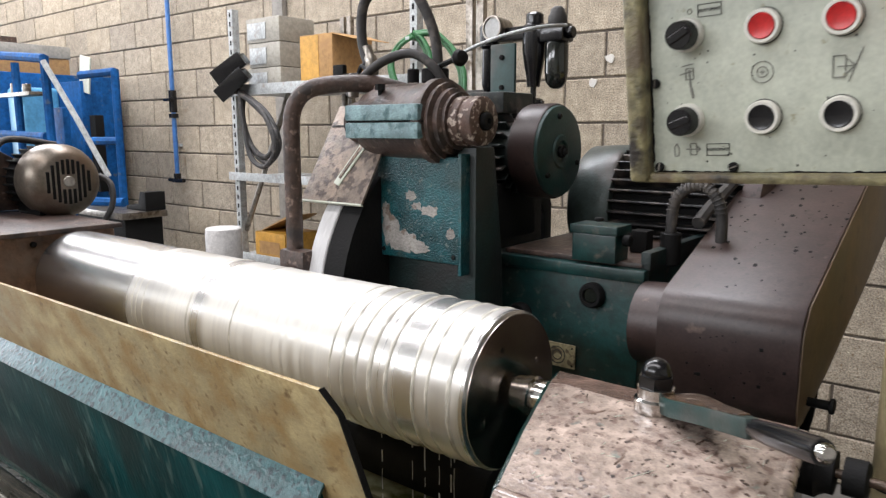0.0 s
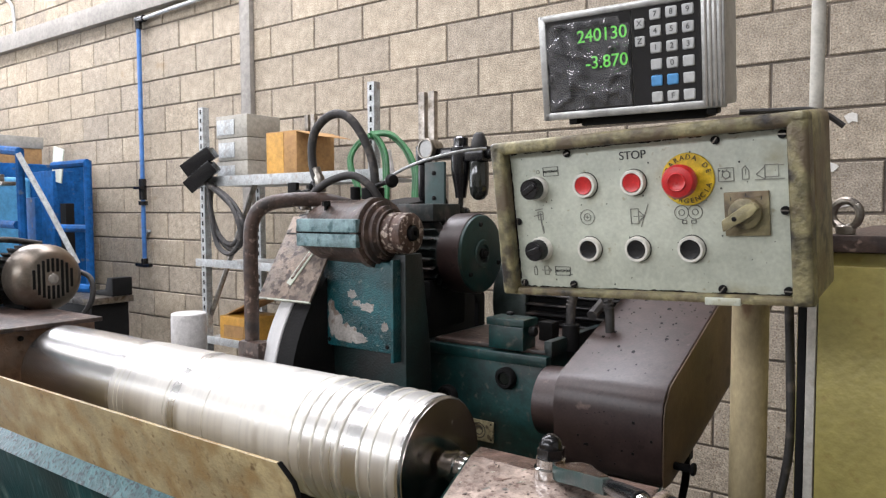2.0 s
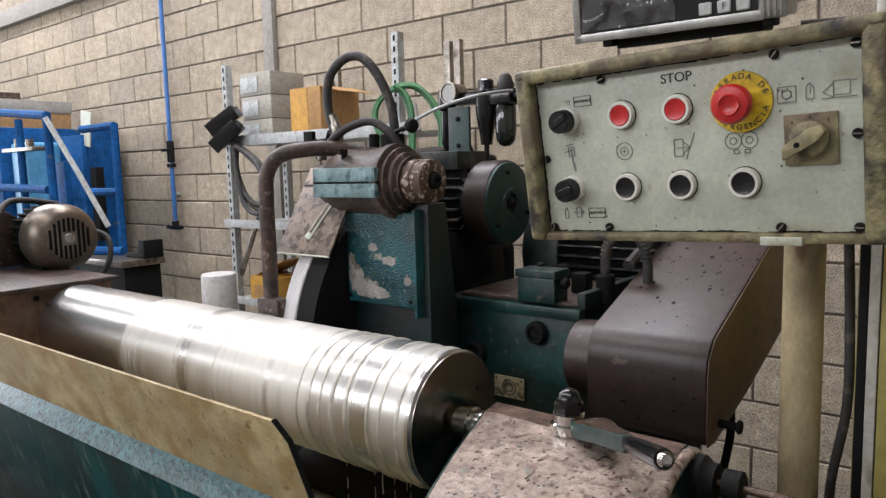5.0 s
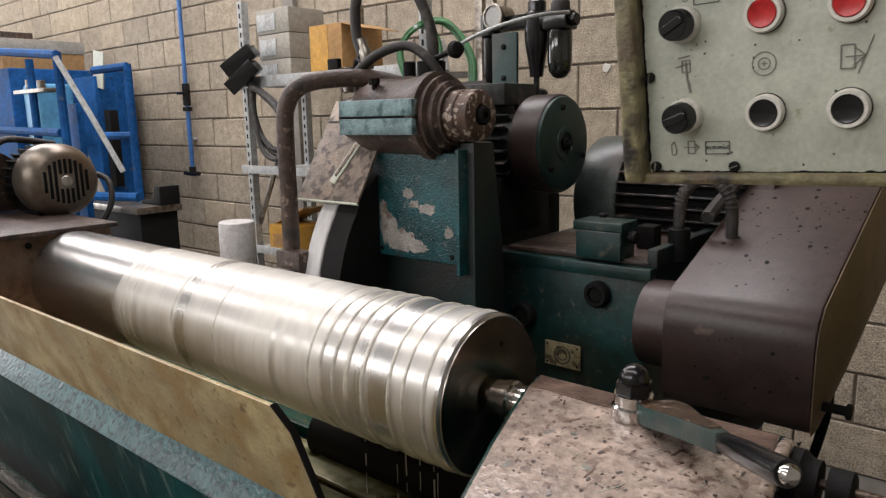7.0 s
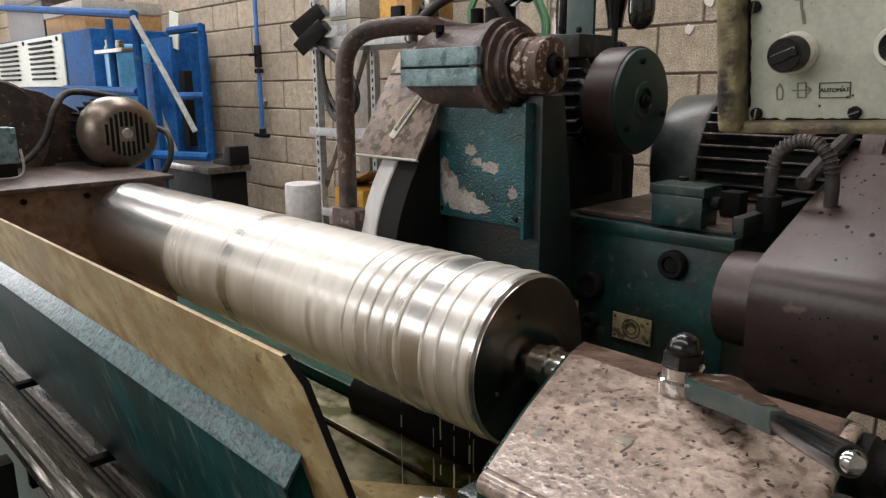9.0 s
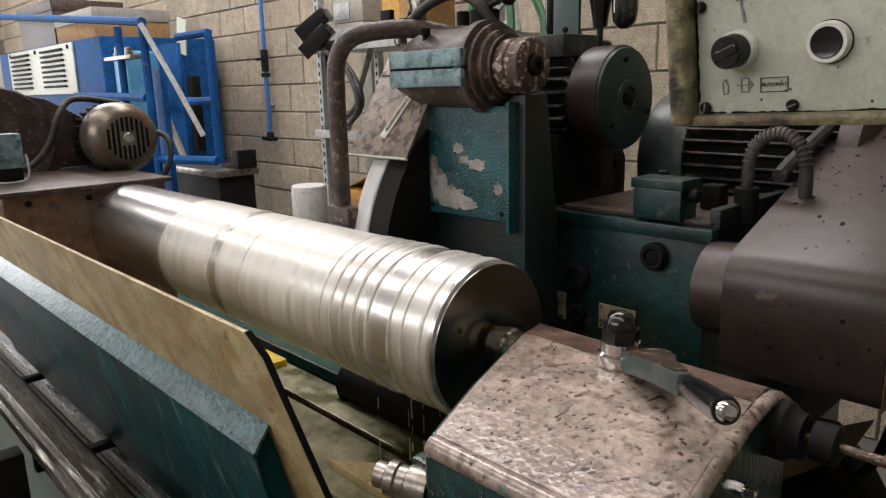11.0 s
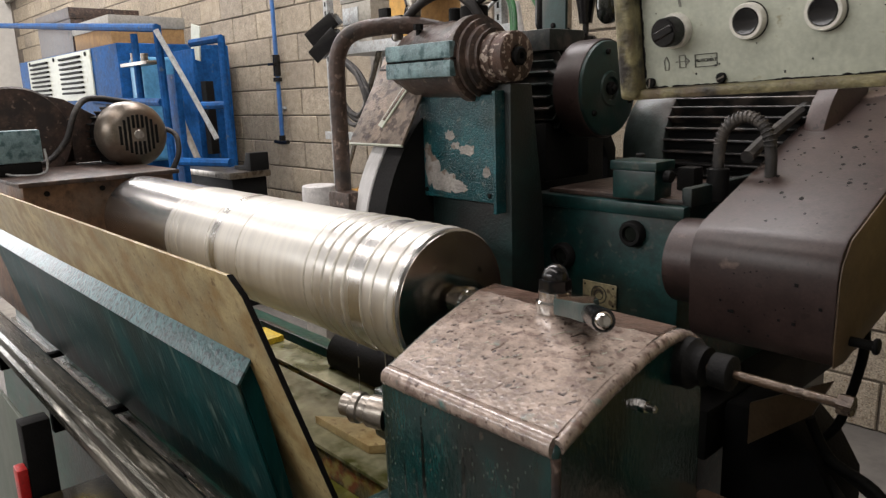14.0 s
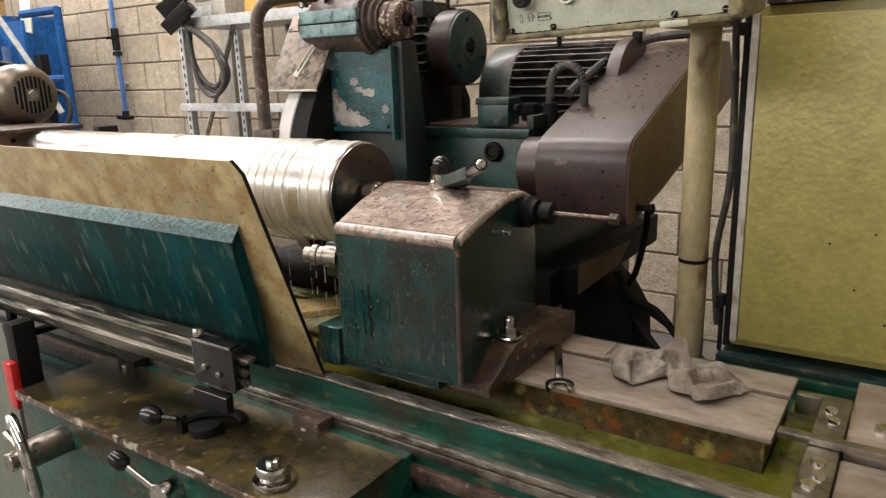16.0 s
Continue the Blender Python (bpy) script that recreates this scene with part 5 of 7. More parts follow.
def readout():
    d = thing("digital_readout", "grey digital readout with green digits and keypad", "digital readout", (-0.10, 0.65, 1.52))
    R = Matrix.Translation((-0.119, 0.625, 1.578)) @ Euler((radians(9), 0, radians(2.5))).to_matrix().to_4x4() @ Matrix.Scale(1.07, 4)

    def put(bm):
        return moved(bm, R)

    part("casing", put(box(-0.095, 0.089, 0.0, 0.060, -0.050, 0.056, 0.004, 2)), ALU, d)
    part("frame", put(join(box(-0.096, 0.090, -0.004, 0.004, 0.050, 0.057, 0.0015), box(-0.096, 0.090, -0.004, 0.004, -0.052, -0.044, 0.0015), box(-0.097, -0.089, -0.004, 0.004, -0.052, 0.057, 0.0015), box(0.070, 0.091, -0.004, 0.004, -0.052, 0.057, 0.0015))), ALU, d)
    part("groove", put(join(*[box(0.073 + k * 0.0045, 0.075 + k * 0.0045, -0.0052, -0.003, -0.050, 0.055, 0.0003) for k in range(4)])), GREY_METAL, d)
    part("display", put(box(-0.089, 0.002, -0.002, 0.001, -0.044, 0.050, 0)), SCREEN, d, "black display window")
    part("digits", put(join(lettering("240130", 0.0178, Matrix.Translation((-0.028, -0.0026, 0.030)) @ Matrix.Rotation(math.pi / 2, 4, "X") @ Matrix.Shear("XZ", 4, (0, 0))), lettering("-3.870", 0.0178, Matrix.Translation((-0.024, -0.0026, 0.003)) @ Matrix.Rotation(math.pi / 2, 4, "X")))), GREEN_LED, d, "green glowing digits")
    film = bmesh.new()
    n, mrows = 40, 40
    grid = []
    for i in range(n + 1):
        row = []
        for j in range(mrows + 1):
            u, v = i / n, j / mrows
            q = noise.noise((u * 3.2, v * 3.4, 1.5)) + 0.6 * noise.noise((u * 6.5 + v * 3, v * 6.0, 4.5))
            r_ = max(0.0, 1 - 2.8 * abs(q))
            row.append(film.verts.new((-0.087 + 0.088 * u + 0.002 * noise.noise((v * 8, u * 3, 2.0)), -0.0036 - 0.0075 * r_ ** 1.5, -0.042 + (0.088 if u < 0.9 else 0.080) * v)))
        grid.append(row)
    for i in range(n):
        for j in range(mrows):
            film.faces.new((grid[i][j], grid[i + 1][j], grid[i + 1][j + 1], grid[i][j + 1]))
    part("clear_film", put(film), CLEAR_FILM, d, "crumpled clear film over the display", 25)
    kp = part("keypad", put(box(0.003, 0.069, -0.002, 0.001, -0.044, 0.050, 0)), SCREEN, d, "dark keypad")
    for r_, row in enumerate(("789", "456", "123", " 0.", "bb ", " FE")):
        for c_, ch in enumerate(row):
            x, z = 0.027 + c_ * 0.0155, 0.042 - r_ * 0.0158
            blue = ch == "b"
            k = part("key", put(box(x - 0.0055, x + 0.0055, -0.0045, -0.002, z - 0.0052, z + 0.0052, 0.001, 1)), KEY_BLUE if blue else KEY, kp)
            if ch.isdigit() or ch == "F":
                part("legend", put(lettering(ch, 0.0075, Matrix.Translation((x, -0.0046, z)) @ Matrix.Rotation(math.pi / 2, 4, "X"), 0.0002)), INK, k)
    for z, ch in ((0.035, "X"), (0.018, "Z")):
        k = part("key", put(box(0.0065, 0.0165, -0.0045, -0.002, z - 0.005, z + 0.005, 0.001, 1)), KEY, kp)
        part("legend", put(lettering(ch, 0.0075, Matrix.Translation((0.0115, -0.0046, z)) @ Matrix.Rotation(math.pi / 2, 4, "X"), 0.0002)), INK, k)
    part("tray", put(join(box(-0.06, 0.07, 0.01, 0.055, -0.061, -0.052, 0.002), box(-0.07, -0.06, 0.0, 0.02, -0.058, -0.050, 0.002), box(0.072, 0.082, 0.0, 0.02, -0.058, -0.050, 0.002))), GRIME_SHADE, d, "dark mounting tray")
    part("cable", tube([(-0.02, 0.68, 1.522), (0.01, 0.69, 1.522), (0.05, 0.70, 1.520), (0.075, 0.705, 1.503)], 0.003, 8), RUBBER, d)


readout()


def pole():
    p = thing("panel_pole", "worn cream-painted steel pole carrying the control box", "pole", (-0.0722, 0.986, 0.0))
    part("lower_tube", cyl((-0.0722, 0.986, 0.0), "z", 0.93, 0.0257, 0.002, 36), POLE, p)
    part("joint", cyl((-0.0722, 0.986, 0.927), "z", 0.006, 0.0264, 0.001, 36), GRIME_SHADE, p)
    part("upper_tube", cyl((-0.0722, 0.986, 0.933), "z", 0.47, 0.0257, 0.002, 36), POLE, p)
    part("arm", box(-0.12, -0.02, 0.708, 1.01, 1.335, 1.42, 0.006), PANEL_CASE, p)
    part("cable", tube([(-0.02, 0.96, 1.36), (-0.012, 0.955, 1.2), (-0.012, 0.96, 1.08), (-0.03, 0.97, 0.95), (-0.02, 0.97, 0.82)], 0.006, 10), RUBBER, p, "black cable down the pole")
    c = thing("conduit_post", "thin pale galvanised conduit rising past the control box", "conduit", (0.0125, 0.952, 1.3625))
    part("tube", cyl((0.0125, 0.952, 1.3625), "z", 3.43, 0.0088, 0.001, 16), GALV_PAINT, c)
    part("foot_nut", hexagon((0.0125, 0.952, 1.3625), "z", 0.010, 0.013), GALV, c)


pole()


def cabinet():
    c = thing("electrical_cabinet", "ochre-yellow steel electrical cabinet on a green plinth", "cabinet", (0.4, 1.2, 0.0))
    part("body", box(-0.002, 1.10, 0.936, 1.55, 0.80, 1.362, 0.004), CABINET, c)
    part("door_seal", box(0.001, 0.0115, 0.924, 0.935, 0.80, 1.356, 0.002), GRIME_SHADE, c, "black door seal")
    part("door_edge", box(0.0125, 0.024, 0.9195, 0.935, 0.812, 1.350, 0.002), GALV_PAINT, c, "pale bare door edge")
    part("hinge", box(-0.004, 0.008, 0.912, 0.923, 1.318, 1.338, 0.002), GRIME_SHADE, c)
    part("door", box(0.025, 1.06, 0.920, 0.934, 0.815, 1.345, 0.004), CABINET, c)
    pl = part("plinth", join(box(0.0, 1.1, 0.925, 1.55, 0.0, 0.79, 0.004), box(-0.005, 1.1, 0.905, 0.93, 0.775, 0.79, 0.002)), TEAL, c, "dark green plinth with bolts")
    for k in range(7):
        part("bolt", bolt((0.035 + 0.062 * k, 0.925, 0.762), (0, -1, 0), 0.004), DULL_STEEL, pl)
    part("top", box(0.03, 1.12, 0.925, 1.56, 1.363, 1.385, 0.003), RUST, c, "rusty brown top plate")
    part("lifting_eye", join(ring_bm((0.050, 0.96, 1.412), (0.4, 1, 0), 0.018, 0.0055, 24, 8), cyl((0.050, 0.96, 1.385), "z", 0.012, 0.012)), DULL_STEEL, c, "steel lifting eye")
    part("hinge", join(box(-0.014, 0.0, 0.915, 0.936, 0.868, 0.892, 0.003), cyl((-0.004, 0.925, 0.79), "z", 0.08, 0.004)), GRIME_SHADE, c)
    part("spots", join(*[cyl((x, 0.9195, z), (0, -1, 0), 0.001, 0.0019, 0.0002, 8) for x, z in ((0.19, 0.93), (0.235, 0.88), (0.21, 1.02), (0.15, 1.0))]), GRIME_SHADE, c, "dark plugged holes")


cabinet()


# ---- table, bed and what stands on them ----
def bed():
    b = thing("machine_bed", "long dark green grinding machine bed with an apron box", "machine bed", (-0.6, 0.6, 0.0))
    part("bed_body", box(-2.4, 0.95, 0.442, 0.98, 0.0, 0.740, 0.006), TABLE_GREEN, b)
    part("way", join(box(-2.4, 0.95, 0.436, 0.50, 0.735, 0.751, 0.003), box(-2.4, 0.95, 0.80, 0.90, 0.735, 0.751, 0.003)), DULL_STEEL, b, "oily bed way")
    part("gutter", box(-2.4, 0.95, 0.428, 0.4415, 0.700, 0.722, 0.003), RUST, b)
    part("lower_way", box(-2.4, 0.95, 0.415, 0.4415, 0.640, 0.672, 0.004), TABLE_GREEN, b)
    ap = part("apron", box(-1.05, -0.315, 0.235, 0.4405, 0.36, 0.738, 0.006), TABLE_GREEN, b, "green apron box")
    part("apron_top", box(-1.052, -0.313, 0.232, 0.414, 0.739, 0.744, 0.0015), APRON_TOP, ap, "oily ochre-brown apron top")
    part("apron_edge", box(-1.05, -0.316, 0.229, 0.233, 0.733, 0.745, 0.001), BROWN_EDGE, ap)
    part("tag", box(-0.56, -0.525, 0.2300, 0.2335, 0.735, 0.7465, 0.0005), KEY, ap)
    kn = part("knurled_knob", lathe([(0, 0.029), (0.005, 0.030), (0.008, 0.029), (0.009, 0.020), (0.015, 0.020), (0.016, 0.0235), (0.026, 0.0235), (0.028, 0.022), (0.0285, 0.010), (0.034, 0.010), (0.035, 0.008)], (-0.425, 0.272, 0.745), "z", 36), STEEL, b, "stacked bright steel knob")
    st = part("stop_lever", join(cyl((-0.625, 0.315, 0.745), "z", 0.014, 0.026), box(-0.664, -0.648, 0.288, 0.30, 0.745, 0.774, 0.002), tube([(-0.655, 0.295, 0.762), (-0.64, 0.325, 0.766), (-0.60, 0.352, 0.764), (-0.575, 0.35, 0.76)], 0.008, 8)), GRIME_SHADE, b, "dark trip lever block")
    part("ball_lever", join(cyl((-0.65, 0.285, 0.772), (-1, -0.3, 0.0), 0.035, 0.004), lathe([(0, 0.006), (0.006, 0.013), (0.02, 0.017), (0.034, 0.012), (0.038, 0.0)], (-0.678, 0.277, 0.772), (-1, -0.3, 0.0), 20)), BLACK, b, "black ball lever")
    lv = part("hand_lever", join(cyl((-0.60, 0.235, 0.695), (0, -1, 0), 0.03, 0.022), cyl((-0.60, 0.212, 0.698), (-0.72, -0.25, 0.55), 0.075, 0.005)), STEEL, b, "bright hand lever with a black knob")
    part("ball", lathe([(0, 0.006), (0.006, 0.012), (0.018, 0.014), (0.03, 0.010), (0.033, 0)], (-0.65, 0.194, 0.736), (-0.72, -0.25, 0.55), 18), BLACK, lv)
    part("boss", cyl((-0.52, 0.236, 0.66), (0, -1, 0), 0.02, 0.034), DULL_STEEL, b)
    part("side_plate", prism([(-1.80, 0.0), (-1.19, 0.0), (-1.115, 0.78), (-1.135, 0.845), (-1.80, 0.845)], "y", 0.262, 0.268, 0.001), STAINED_SHEET, b, "grey-green stained sheet guard")
    part("post", box(-1.10, -1.065, 0.25, 0.29, 0.5, 0.86, 0.003), GRIME_SHADE, b)
    part("red_tag", join(box(-1.095, -1.065, 0.235, 0.25, 0.70, 0.79, 0.003), box(-1.09, -1.05, 0.236, 0.25, 0.72, 0.74, 0.003)), RED, b, "red bracket")
    w = thing("hand_wheel", "bright steel hand wheel on the apron", "hand wheel", (-0.905, 0.14, 0.70))
    part("rim", ring_bm((-0.905, 0.165, 0.690), (0.3, 1, 0.1), 0.068, 0.009, 36, 10), STEEL, w)
    part("hub", join(cyl((-0.905, 0.235, 0.69), (0, -1, 0), 0.075, 0.024), cyl((-0.905, 0.16, 0.69), (0, -1, 0), 0.02, 0.016)), DULL_STEEL, w)
    for k in range(3):
        a = 0.6 + 2.09 * k
        part("spoke", tube([(-0.905, 0.168, 0.69), (-0.905 + 0.06 * math.cos(a), 0.166, 0.69 + 0.06 * math.sin(a))], 0.007, 8, 1), DULL_STEEL, w)


bed()


def table():
    t = thing("work_table", "sliding grinder table with coolant trough and T-slot", "machine table", (-0.6, 0.6, 0.78), rides=True)
    part("base", box(-1.95, 0.46, 0.448, 0.87, 0.752, 0.768, 0.002), TABLE_GREEN, t)
    part("front_wall", box(-1.95, 0.46, 0.449, 0.470, 0.764, 0.8075, 0.003), TABLE_GREEN, t)
    part("worn_edge", box(-1.95, 0.46, 0.4465, 0.4725, 0.808, 0.8125, 0.0015), EDGE_STEEL, t, "bare worn table edge")
    part("worn_edge", box(-1.95, 0.46, 0.436, 0.4485, 0.7535, 0.7635, 0.002), EDGE_STEEL, t, "bare worn table edge")
    part("rust_band", box(-1.95, 0.46, 0.4375, 0.4475, 0.7515, 0.7530, 0), RUSTY_SIDE, t, "rusty brown band")
    part("rear_wall", box(-1.95, 0.46, 0.855, 0.87, 0.768, 0.792, 0.003), TABLE_GREEN, t)
    part("upper_table", join(box(-1.9, 0.302, 0.572, 0.690, 0.768, 0.822, 0.001), box(-1.9, 0.302, 0.703, 0.770, 0.768, 0.822, 0.001)), RUSTY_SIDE, t, "rust-streaked table block")
    # Filler in the open slot, its shade put into the near-black colour.
    part("slot", box(-1.9, 0.300, 0.6902, 0.7028, 0.768, 0.800, 0), GRIME_SHADE, t, "T-slot with its shade put in as a near-black filler")
    for y0, y1 in ((0.566, 0.6895), (0.7035, 0.773)):
        part("top_plate", box(-0.30, 0.310, y0, y1, 0.8225, 0.830, 0.0012), TABLE_STEEL, t, "bare ground steel top")
        part("top_plate", box(-1.9, -0.302, y0, y1, 0.8225, 0.8285, 0.0012), WET_TABLE, t, "coolant-covered steel top")
    part("coolant", join(box(-1.94, 0.435, 0.4705, 0.5715, 0.769, 0.777, 0), box(0.304, 0.435, 0.5715, 0.85, 0.769, 0.778, 0)), COOLANT, t, "yellow-green coolant pool")
    br = part("end_bracket", join(box(0.347, 0.382, 0.474, 0.752, 0.778, 0.822, 0.003), box(0.312, 0.455, 0.590, 0.606, 0.8225, 0.832, 0.002), box(0.312, 0.3465, 0.738, 0.752, 0.790, 0.820, 0.003)), DULL_STEEL, t, "dark riveted end bracket")
    for x, y in ((0.362, 0.70), (0.368, 0.67), (0.364, 0.55), (0.368, 0.52), (0.36, 0.495)):
        part("rivet", lathe([(0, 0.009), (0.004, 0.008), (0.006, 0.0)], (x, y, 0.822), "z", 14), STEEL, br)
    part("end_plate", box(0.384, 0.458, 0.475, 0.588, 0.778, 0.814, 0.002), TABLE_STEEL, t, "pale bare end plate")
    ep = part("end_plate", box(0.384, 0.458, 0.608, 0.84, 0.778, 0.814, 0.002), TABLE_STEEL, t, "pale bare end plate")
    part("rivet", lathe([(0, 0.013), (0.006, 0.012), (0.009, 0.0)], (0.425, 0.69, 0.814), "z", 16), STEEL, ep)
    part("dog_rail", prism([(0.300, 0.850), (0.300, 0.866), (0.307, 0.869), (0.307, 0.877), (0.302, 0.880), (0.302, 0.894), (0.308, 0.900), (0.336, 0.902), (0.342, 0.896), (0.342, 0.850)], "x", -1.90, -0.425, 0.0015), RAIL, t, "long worn steel rail with a groove")
    part("rail_foot", join(box(-1.90, -0.40, 0.318, 0.337, 0.842, 0.862, 0.002), *[box(x, x + 0.02, 0.330, 0.448, 0.770, 0.782, 0.002) for x in (-1.5, -1.085)], *[box(x, x + 0.02, 0.322, 0.335, 0.770, 0.845, 0.002) for x in (-1.5, -1.085)]), GRIME_SHADE, t)
    dog = part("trip_dog", join(box(-0.434, -0.350, 0.2935, 0.299, 0.842, 0.911, 0.0015), box(-0.434, -0.350, 0.2935, 0.312, 0.9085, 0.9125, 0.0012), box(-0.352, -0.346, 0.2935, 0.322, 0.846, 0.908, 0.0015)), BLACK, t, "black trip dog plate with worn bright edges")
    part("worn_edge", join(box(-0.4345, -0.350, 0.2925, 0.2937, 0.9085, 0.9125, 0.0004), box(-0.4348, -0.4336, 0.2930, 0.2990, 0.845, 0.910, 0.0004)), STEEL, dog)
    lower = part("lower_bar", box(-0.440, -0.362, 0.288, 0.300, 0.808, 0.834, 0.002), GRIME_SHADE, dog)
    part("edge", box(-0.440, -0.362, 0.2868, 0.2895, 0.8325, 0.8348, 0.0006), STEEL, lower)
    part("hanger", box(-0.415, -0.375, 0.2992, 0.310, 0.810, 0.850, 0.001), GRIME_SHADE, dog)
    part("knob", lathe([(0, 0.004), (0.003, 0.008), (0.009, 0.009), (0.014, 0.006), (0.016, 0)], (-0.428, 0.302, 0.911), "z", 16), STEEL, dog)
    part("finger", box(-0.346, -0.322, 0.300, 0.316, 0.892, 0.897, 0.001), DULL_STEEL, dog)
    for x, z in ((-0.408, 0.872), (-0.378, 0.866)):
        part("bolt", bolt((x, 0.2935, z), (0, -1, 0), 0.005, 0.005), DULL_STEEL, dog)
    for z in (0.856, 0.872, 0.890):
        part("bolt", hexagon((-0.346, 0.308, z), (1, -0.2, 0), 0.010, 0.006), DULL_STEEL, dog)
    for x in (-0.809, -0.327):
        d2 = part("stop_block", box(x - 0.030, x + 0.026, 0.402, 0.4355, 0.722, 0.758, 0.003), RUST if x > -0.5 else GRIME_SHADE, t, "small clamped stop block")
        part("bolt", join(bolt((x, 0.402, 0.739), (0, -1, 0), 0.008, 0.008), bolt((x + 0.026, 0.415, 0.736), (1, -0.3, 0), 0.007, 0.014)), DULL_STEEL, d2)


table()


def guards():
    g = thing("splash_guard", "dark teal sheet splash guard with a worn blue lip", "splash guard", (-1.0, 0.39, 0.836), rides=True)
    part("sheet", prism([(0.362, 1.043), (0.365, 1.043), (0.4165, 0.822), (0.4135, 0.822)], "x", -1.56, -0.412, 0.0008), TEAL_WET, g)
    part("lip", prism([(0.3600, 1.043), (0.3625, 1.041), (0.3805, 1.066), (0.379, 1.069)], "x", -1.562, -0.405, 0.0008), LIP, g, "pale blue worn folded lip")
    part("end_fold", prism([(0.366, 1.042), (0.383, 1.060), (0.430, 0.822), (0.417, 0.822)], "x", -0.4155, -0.4125, 0.0005), TEAL_WET, g)
    b = thing("cream_board", "stained cream sheet guard leaning behind the splash guard", "splash guard", (-1.0, 0.40, 0.837), rides=True)
    lean = Matrix(((1, 0, 0, 0), (0, 1, -0.3116, 0), (0, 0, 1, 0), (0, 0, 0, 1)))
    pl = prism([(-1.60, -0.354), (-0.3365, -0.354), (-0.358, -0.02), (-0.372, 0.0), (-1.60, 0.0)], "y", 0.0, 0.005, 0.0008)
    part("board", moved(pl, Matrix.Translation((0, 0.346, 1.167)) @ lean), CREAM_BOARD, b)
    part("dark_edge", moved(prism([(-0.336, -0.354), (-0.334, -0.354), (-0.3560, -0.018), (-0.371, 0.0015), (-0.372, 0.0005), (-0.3575, -0.02)], "y", -0.0004, 0.0054, 0), Matrix.Translation((0, 0.346, 1.167)) @ lean), GRIME_SHADE, b, "dark cut edge")


guards()

ROLL_AT = (-0.9225, 0.655, 1.070)


def roll():
    x0, x1, R = -1.45, -0.395, 0.0925
    o = Vector(ROLL_AT)
    r = thing("steel_roll", "ground steel roll streaked with milky coolant, turning between centres", "steel roll", ROLL_AT)
    part("bar", lathe([(0, 0.04), (0, R - 0.004), (0.003, R), (0.36, R), (0.3602, R + 0.0003), (0.54, R + 0.0003), (0.5402, R), (x1 - x0 - 0.003, R), (x1 - x0, R - 0.003)], (x0, o.y, o.z), "x", 128), ROLL_STEEL, r)
    f = part("end_face", lathe([(0.0, R - 0.0032), (0.0012, R - 0.0034), (0.0012, 0.016), (-0.006, 0.010), (-0.006, 0.0)], (x1, o.y, o.z), "x", 96), FACE, r, "turned end face with small holes")
    for p, w, hh in ((0.353, 0.003, 0.0004), (0.366, 0.002, 0.0004), (0.384, 0.002, 0.0004), (0.504, 0.004, 0.0005), (0.608, 0.002, 0.0004), (0.803, 0.003, 0.0006), (0.824, 0.004, 0.0010), (0.846, 0.0035, 0.0012), (0.868, 0.0045, 0.0016), (0.893, 0.004, 0.0017), (0.931, 0.003, 0.0009), (0.951, 0.003, 0.0008), (0.979, 0.004, 0.0009)):
        x = x0 + p * (x1 - x0)
        bm = lathe([(-w, R - 0.001), (-w * 0.7, R + hh * 0.7), (0, R + hh + 0.0004), (w * 0.6, R + hh * 0.8), (w, R - 0.001)], (x, o.y, o.z), "x", 96)
        for v in bm.verts:
            n = noise.noise((v.co.x * 3 + p * 40, (v.co.y - o.y) * 14, (v.co.z - o.z) * 14))
            v.co.x += 0.0012 * n
            k = 1 + 0.002 * noise.noise((p * 90 + 5, (v.co.y - o.y) * 30, (v.co.z - o.z) * 30))
            v.co.y, v.co.z = o.y + (v.co.y - o.y) * k, o.z + (v.co.z - o.z) * k
        part("coolant_ring", bm, FOAM, r, "ring of milky coolant foam", 80)
    for k in range(4):
        a = 0.4 + math.pi / 2 * k
        part("hole", cyl((x1 + 0.0013, o.y + 0.058 * math.cos(a), o.z + 0.058 * math.sin(a)), "x", 0.0006, 0.0032, 0.0001, 12), BLACK if k % 2 else STEEL, f)
    return r


ROLL = roll()


